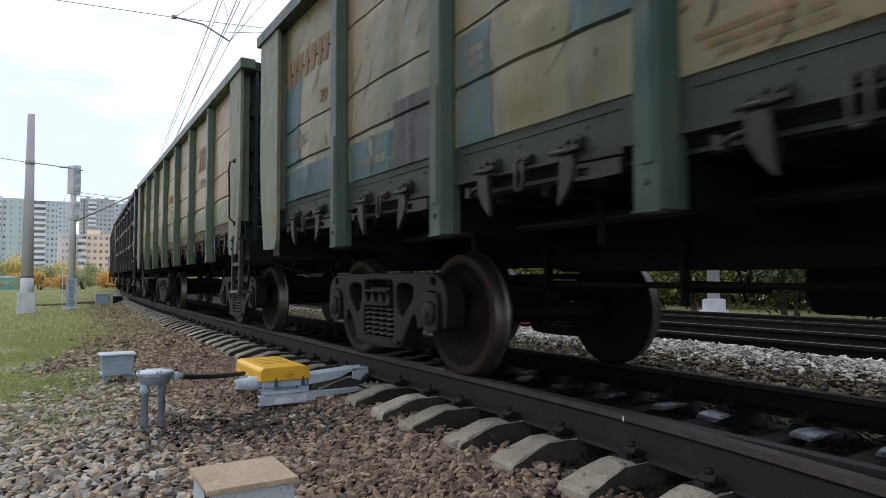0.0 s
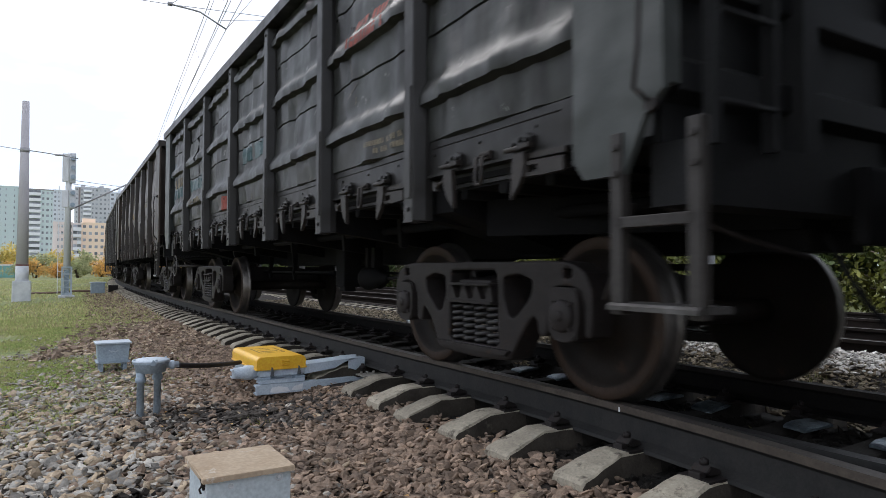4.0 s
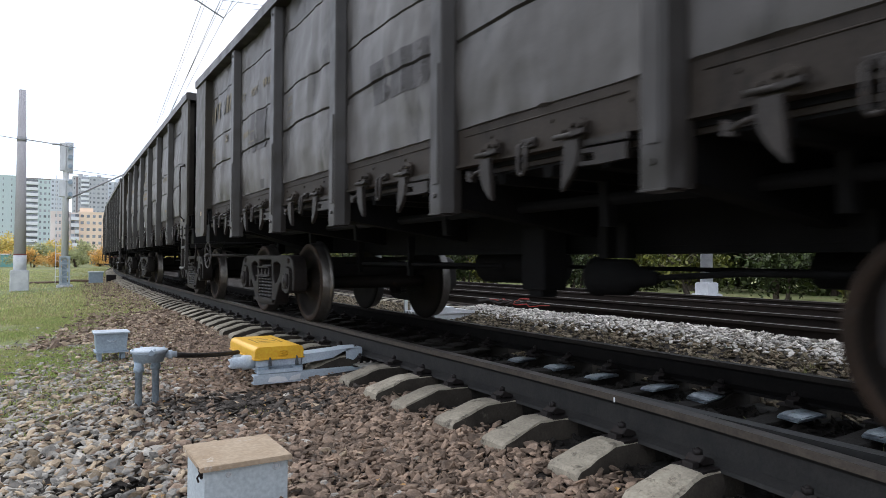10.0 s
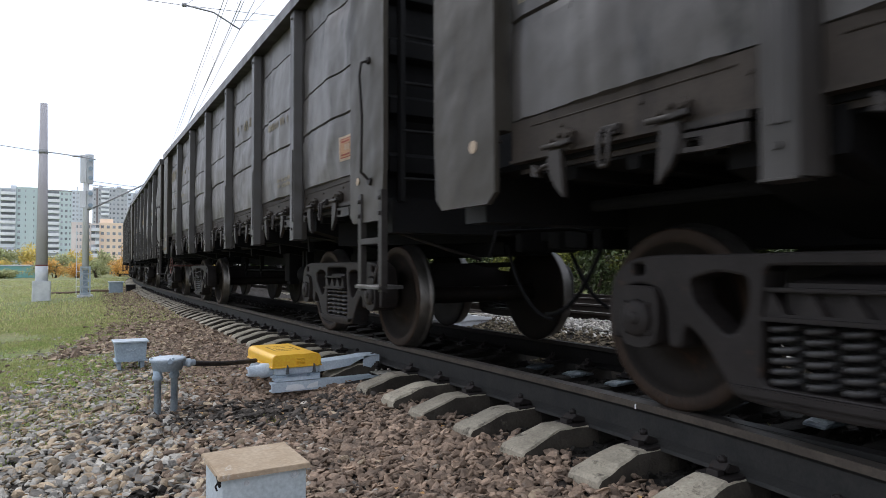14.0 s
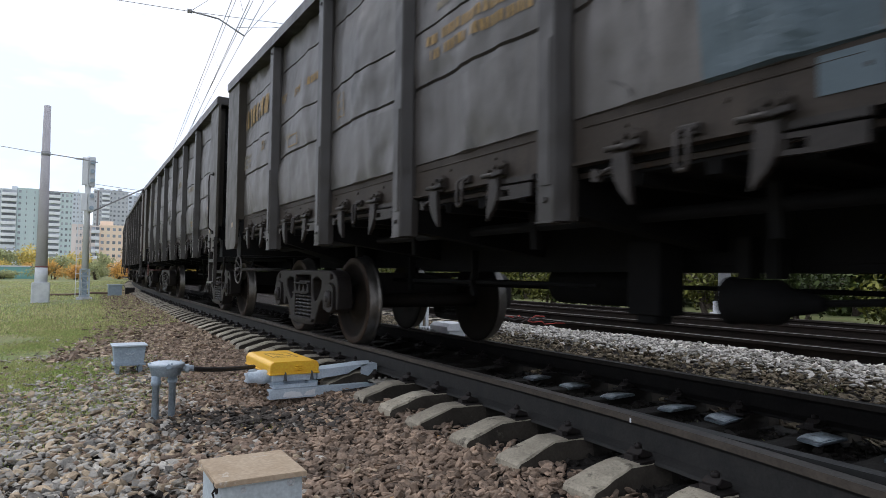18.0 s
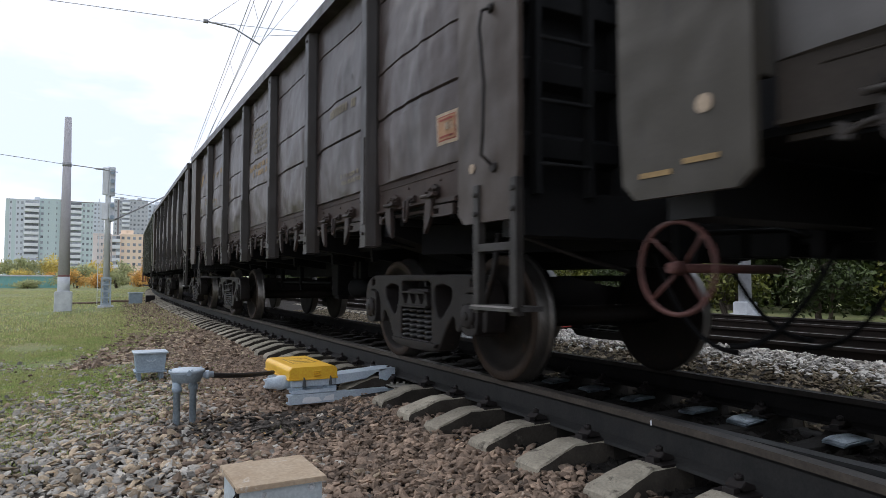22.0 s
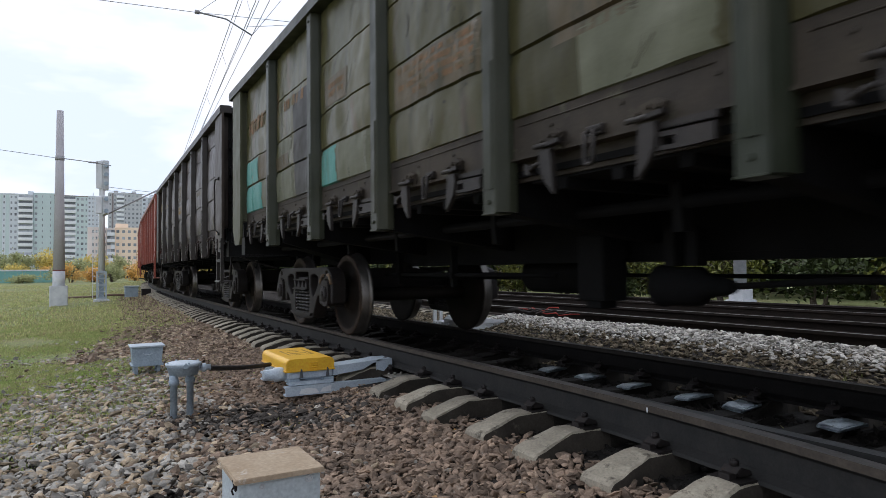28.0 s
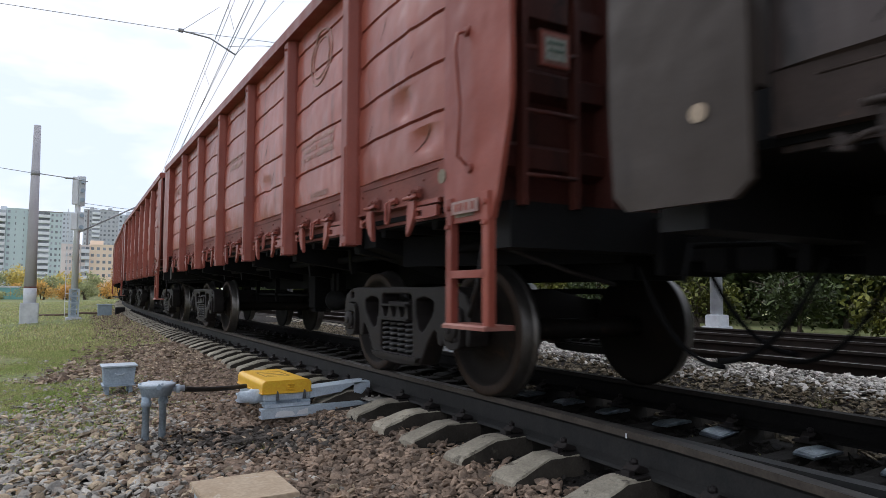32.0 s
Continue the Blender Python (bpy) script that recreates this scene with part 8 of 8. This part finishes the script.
def build_greenery():
    rng = random.Random(11)
    dark = mat("dark_green_leaves", (0.03, 0.045, 0.012), (0.055, 0.075, 0.02), rough=0.6, scale=0.7, bump=0, island=0.6)
    yellowish = mat("yellowing_leaves", (0.13, 0.13, 0.02), (0.045, 0.065, 0.015), rough=0.6, scale=0.5, bump=0, island=0.6)
    # far leaf tones are lightened, with the haze mixed into their colour
    amber = leaf_mat("amber_leaves", (0.72, 0.44, 0.14), (0.62, 0.42, 0.15), scale=0.5, island=0.35)
    gold = leaf_mat("golden_leaves", (0.68, 0.54, 0.17), (0.56, 0.48, 0.17), scale=0.5, island=0.35)
    drab = leaf_mat("drab_green_leaves", (0.36, 0.39, 0.21), (0.44, 0.45, 0.24), scale=0.5, island=0.35)
    # a belt of trees and scrub beyond the far tracks
    for k in range(26):
        y = -8 + k * 2.6 + rng.uniform(-0.8, 0.8)
        foliage("tree", "dense green lineside tree beyond the far track", (23 + rng.uniform(-1, 3), y), (2.4, 2.4, 3.4), 3800, 0.175, dark, 500 + k, trunk=1.2, category="tree", group="trees beyond the tracks")
        # added back row: fills gaps and, unseen above, blocks low sky light
        foliage("tree", "tall dark tree at the back of the tree belt", (30 + rng.uniform(-1, 3), y + 1), (3.0, 2.8, 5.0), 2200, 0.32, dark, 600 + k, trunk=0.6, category="tree", group="trees beyond the tracks")
        foliage("bush", "low scrub with yellowing leaves beyond the far track", (18.4 + rng.uniform(-0.8, 1.2), y + 1.2), (1.4, 1.5, 1.05), 2000, 0.09, yellowish if k % 3 != 1 else dark, 700 + k, group="scrub beyond the tracks")
    for k in range(14):
        foliage("tree", "dense green lineside tree beyond the far track", (24 + (k % 2) * 7 + rng.uniform(-1, 2), 59 + k * 3.4), (3.2, 3.0, 3.6), 1500, 0.36, dark, 640 + k, trunk=0.5, category="tree", group="trees beyond the tracks")
    # autumn scrub at the far edge of the field
    for k in range(40):
        x = -52 + k * 1.9 + rng.uniform(-0.8, 0.8)
        m = (gold, gold, drab, gold, drab)[rng.randrange(5)]
        if -6 < x < 14 and rng.random() < 0.6:
            m = amber
        foliage("bush", "autumn bush in yellow and amber at the field's edge", (x, (110 + rng.uniform(-6, 6)) if x > -4 else (121 + rng.uniform(-3, 5) if k % 3 else 108)), (1.9, 1.8, (1.0 + rng.random() * 0.5) * (1 if x > -4 or k % 3 else 0.5)), 1400, 0.15, m, 900 + k, group="autumn bushes")
    for k in range(26):
        x = -75 + k * 4.6 + rng.uniform(-1.5, 1.5)
        m = (drab, drab, gold, amber)[rng.randrange(4)]
        foliage("tree", "small autumn tree before the apartment blocks", (x, 160 + rng.uniform(-12, 12)), (3.2, 3, 2.2 + rng.random()), 1300, 0.30, m, 1200 + k, trunk=1.2, category="tree", group="trees before the town")
    # a low turquoise fence and a shed roof at the field's edge
    t = thing("board_fence", pose(0, 0, 0), "long low turquoise board fence at the field's edge", "fence")
    paint = mat("turquoise_fence_paint", (0.16, 0.36, 0.34), (0.20, 0.40, 0.38), rough=0.8, scale=1)
    for k in range(26):
        bm = BM()
        x = -60 + k * 2.2
        box(bm, x, x + 2.16, 114.9, 115, -0.6, 1.15)
        part("board", bm, paint, t)
    bm = BM()
    box(bm, -60, -2.8, 114.8, 115.1, 1.15, 1.35)
    part("capping", bm, WHITEWASH, t)


STONE_MOSSY = mat("mossy_ballast", (0.23, 0.185, 0.13), (0.13, 0.11, 0.07), rough=0.95, scale=9, fine=90, bump=0.4, c3=(0.26, 0.24, 0.2), c3_at=0.58, island=0.6)


def between(y):
    """1 in the crib between two sleepers, 0 over a sleeper."""
    return 1.0 if abs((y - SLEEPER_0 + SLEEPER_STEP / 2) % SLEEPER_STEP - SLEEPER_STEP / 2) > 0.12 else 0.0


def build_stones():
    def near(lo, hi, sel):
        def pick(rng):
            y = lo + (hi - lo) * rng.random() ** 1.1
            x = -3.3 + 5.9 * rng.random()
            e = grass_edge(y)
            if rng.random() > min(1.0, (y + 2.6) / 1.7) * min(1.0, (x + 3.3) / 0.8):
                return None
            if x < e + 0.25 - 1.4 * rng.random() ** 2.4 or x > line_point(y).x - 1.36 + 0.30 * rng.random() ** 1.5 * between(y):
                return None
            q = noise.noise(Vector((x * 0.9, y * 0.5, 1.3))) * 0.45 + (x - 0.95) * 0.9
            if ((x - 1.4) / 0.85) ** 2 + ((y - 5.2) / 0.6) ** 2 < 1.1 * rng.random():
                return None
            brown = q > rng.normal(0, 0.4)
            return (x, y) if brown == sel else None
        return pick
    stones("gravel", "brown broken ballast stones beside the sleepers", 26800, near(-2.6, 10.5, True), 0.050, STONE_BROWN, 1, 0.022, True)
    stones("gravel", "grey broken ballast stones on the shoulder", 20200, near(-2.6, 10.5, False), 0.051, STONE_GREY, 2, 0.022, True)
    tan = mat("tan_ballast", (0.42, 0.335, 0.235), (0.27, 0.21, 0.145), rough=0.95, scale=9, fine=90, bump=0.4, c3=(0.5, 0.44, 0.34), c3_at=0.58, island=0.5)
    stones("gravel", "tan broken ballast stones on the shoulder", 7800, near(-2.6, 10.5, False), 0.053, tan, 22, 0.027, True)

    def behind(rng):
        y = -16 + 18 * rng.random()
        x = -7 + 9.4 * rng.random()
        if x < grass_edge(y) - 0.3 * rng.random() or (y > -1.4 and x > -2.8):
            return None
        return (x, y)
    stones("gravel", "grey and brown ballast stones on the trodden shoulder", 10500, behind, 0.105, STONE_GREY, 26, 0.03)
    stones("gravel", "brown ballast stones on the trodden shoulder", 5500, behind, 0.100, STONE_BROWN, 27, 0.03)

    def far(rng):
        y = 10 + 33 * rng.random() ** 1.6
        x = -1.5 + 6.2 * rng.random()
        return (x, y) if grass_edge(y) + 0.3 - 1.5 * rng.random() ** 2.2 < x < line_point(y).x - 1.34 else None
    stones("gravel", "brown ballast stones along the distant shoulder", 13000, far, 0.072, STONE_BROWN, 3, 0.02)
    stones("gravel", "tan ballast stones along the distant shoulder", 5000, far, 0.072, tan, 23, 0.02)

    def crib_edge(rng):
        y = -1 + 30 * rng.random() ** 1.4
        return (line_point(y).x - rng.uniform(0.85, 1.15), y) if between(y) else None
    stones("gravel", "dark stones between the sleeper ends", 2600, crib_edge, 0.05, STONE_DARK, 24, 0.0)

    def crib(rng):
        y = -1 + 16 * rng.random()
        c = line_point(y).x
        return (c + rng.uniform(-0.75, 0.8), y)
    stones("gravel", "dark ballast between the rails", 6500, crib, 0.06, STONE_DARK, 4, 0.01)

    def heap(rng):
        y = -1.0 + 11 * rng.random()
        return (line_point(y).x + rng.uniform(2.05 + 0.45 * rng.random(), 3.3), y)
    stones("gravel", "pale fresh ballast heaped between the tracks", 16000, heap, 0.046, STONE_WHITE, 5, 0.035, True)

    def under_heap(rng):
        y = -1.0 + 22 * rng.random() ** 1.4
        return (line_point(y).x + rng.uniform(0.95, 2.5 if y < 10 else 3.4), y)
    stones("gravel", "dirty brown ballast along the far rail", 20000, under_heap, 0.042, STONE_MOSSY, 6, 0.018)

    def dark_patch(rng):
        a, r = rng.random() * 6.28, rng.random() ** 0.6
        return (1.4 + math.cos(a) * r * 0.9, 5.2 + math.sin(a) * r * 0.62)
    stones("gravel", "darker stones below the point machine", 1100, dark_patch, 0.055, mat("darker_ballast", (0.085, 0.073, 0.062), (0.045, 0.039, 0.033), rough=0.8, scale=9, fine=90, bump=0.4, island=0.5), 7, 0.02, True)

    def turf_stone(rng):
        y = 4.0 + 9 * rng.random() ** 1.3
        x = grass_edge(y) + 0.3 - 2.6 * rng.random() ** 1.5
        return (x, y) if noise.noise(Vector((x * 1.1, y * 0.9, 8))) > -0.15 + 0.2 * rng.normal() else None
    stones("gravel", "scattered stones half sunk in the turf", 2600, turf_stone, 0.05, STONE_GREY, 31, 0.004)
    stones("gravel", "scattered brown stones half sunk in the turf", 2000, turf_stone, 0.05, STONE_BROWN, 32, 0.004)

    def lump(rng):
        return (0.36 + rng.normal(0, 0.05), 3.6 + rng.normal(0, 0.03))
    stones("gravel", "small lump of oil-blackened stones", 40, lump, 0.045, STONE_DARK, 25, 0.05)

    def turf(rng):
        y = 4.5 + 14 * rng.random() ** 1.2
        x = grass_edge(y) + 1.75 * rng.random() ** 1.5 - 7 * rng.random() ** 1.5 * (0.3 + y / 30)
        if noise.noise(Vector((x * 0.8, y * 0.6, 5))) < 0.0 + 0.2 * rng.normal():
            return None
        return (x, y)
    blade = leaf_mat("short_grass_blades", (0.29, 0.365, 0.125), (0.38, 0.39, 0.17), 0.5, scale=2, island=0.3)
    grass("grass", "short patchy grass on the embankment", 150000, turf, 0.036, blade, 8, 0.007)
    straw = leaf_mat("dry_grass_blades", (0.48, 0.42, 0.24), (0.40, 0.36, 0.18), 0.5, scale=2, island=0.3)
    grass("grass", "dry straw-coloured grass on the embankment", 24000, turf, 0.03, straw, 9, 0.008)

    def meadow(rng):
        y = 15 + 75 * rng.random() ** 1.5
        x = grass_edge(y) + 0.5 - (4 + 0.55 * y) * rng.random() ** 1.2
        return (x, y) if noise.noise(Vector((x * 0.25, y * 0.12, 6))) > -0.25 + 0.25 * rng.normal() else None
    grass("grass", "mown green grass of the field", 70000, meadow, 0.06, leaf_mat("meadow_grass_blades", (0.34, 0.39, 0.15), (0.42, 0.42, 0.20), 0.5, scale=1, island=0.4), 14, 0.013)
    grass("grass", "withered tufts in the field", 16000, meadow, 0.07, straw, 15, 0.013)

    def verge(rng):
        y = 4.2 + 11 * rng.random() ** 1.1
        x = grass_edge(y) + rng.normal(0.1, 0.75)
        return (x, y) if noise.noise(Vector((x * 1.3, y * 1.0, 9))) > -0.1 + 0.2 * rng.normal() and x < line_point(y).x - 1.7 else None
    grass("grass", "thin grass straggling into the gravel", 36000, verge, 0.032, blade, 16, 0.006)

    def lush(rng):
        a, r = rng.random() * 6.28, rng.random() ** 0.7
        x, y = 0.22 + math.cos(a) * r * 0.6, 7.9 + math.sin(a) * r * 1.2
        return (x, y)
    grass("grass", "bright green tuft of grass at the gravel's edge", 3200, lush, 0.035, leaf_mat("fresh_grass_blades", (0.24, 0.36, 0.08), (0.30, 0.36, 0.12), 0.5, island=0.3), 10)

    def tufts(rng):
        spots = [(2.62, 2.55), (2.5, 3.7), (2.55, 1.75), (1.32, 5.05), (3.95, 1.9), (3.9, 2.55), (4.05, 1.45), (3.9, 3.1), (2.6, 4.4), (5.4, 2.2), (5.5, 3.1), (5.35, 4.0), (5.6, 1.2)]
        x, y = spots[int(rng.random() * len(spots))]
        return (x + rng.normal(0, 0.06), y + rng.normal(0, 0.06))
    grass("weeds", "small weeds between the sleepers", 420, tufts, 0.04, GRASS_BLADE, 12, 0.005)

    def clump(rng):
        return (1.36 + rng.normal(0, 0.05), 4.85 + rng.normal(0, 0.05))
    grass("weeds", "yellow-green weeds in the dark gravel", 70, clump, 0.035, leaf_mat("yellow_green_weed", (0.22, 0.21, 0.05), (0.15, 0.18, 0.05), 0.4, island=0.4), 13, 0.008)


def fallen_leaves():
    rng = np.random.default_rng(21)
    n = 130
    y = 1.3 + 7 * rng.random(n) ** 1.3
    x = -0.3 + 2.6 * rng.random(n)
    V = []
    for a, b in zip(x, y):
        z = ground_z(a, b) + 0.045
        r = 0.012 + 0.014 * rng.random()
        q = rng.random() * 6.28
        c, s = math.cos(q) * r, math.sin(q) * r
        V += [(a - c, b - s, z), (a + s * 0.6, b - c * 0.6, z + 0.006), (a + c, b + s, z + 0.004), (a - s * 0.6, b + c * 0.6, z + 0.010)]
    me = raw_mesh("fallen_leaves", np.array(V), np.arange(4 * n).reshape(-1, 4), mat("fallen_leaf", (0.32, 0.165, 0.06), (0.36, 0.24, 0.09), rough=0.7, bump=0, island=0.4))
    tagged(place("fallen_leaves", me), "orange and yellow fallen leaves on the ballast", "leaves", kind="stuff")

build_ground()
build_track()
side_track("second_track", 8.5, 0.0, "straight railway track with dark rails beyond the pale ballast")
side_track("third_track", 12.0, 0.0, "further straight railway track with dark rails")
build_train()
signal_box()
point_machine()
wedge_stone()
cable_coupling()
relay_box()
far_relay_box()
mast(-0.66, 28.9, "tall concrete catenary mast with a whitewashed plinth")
side_mast()
light_signal()
far_point_machine()
overhead()
build_town()
build_greenery()
build_stones()
fallen_leaves()
motions()
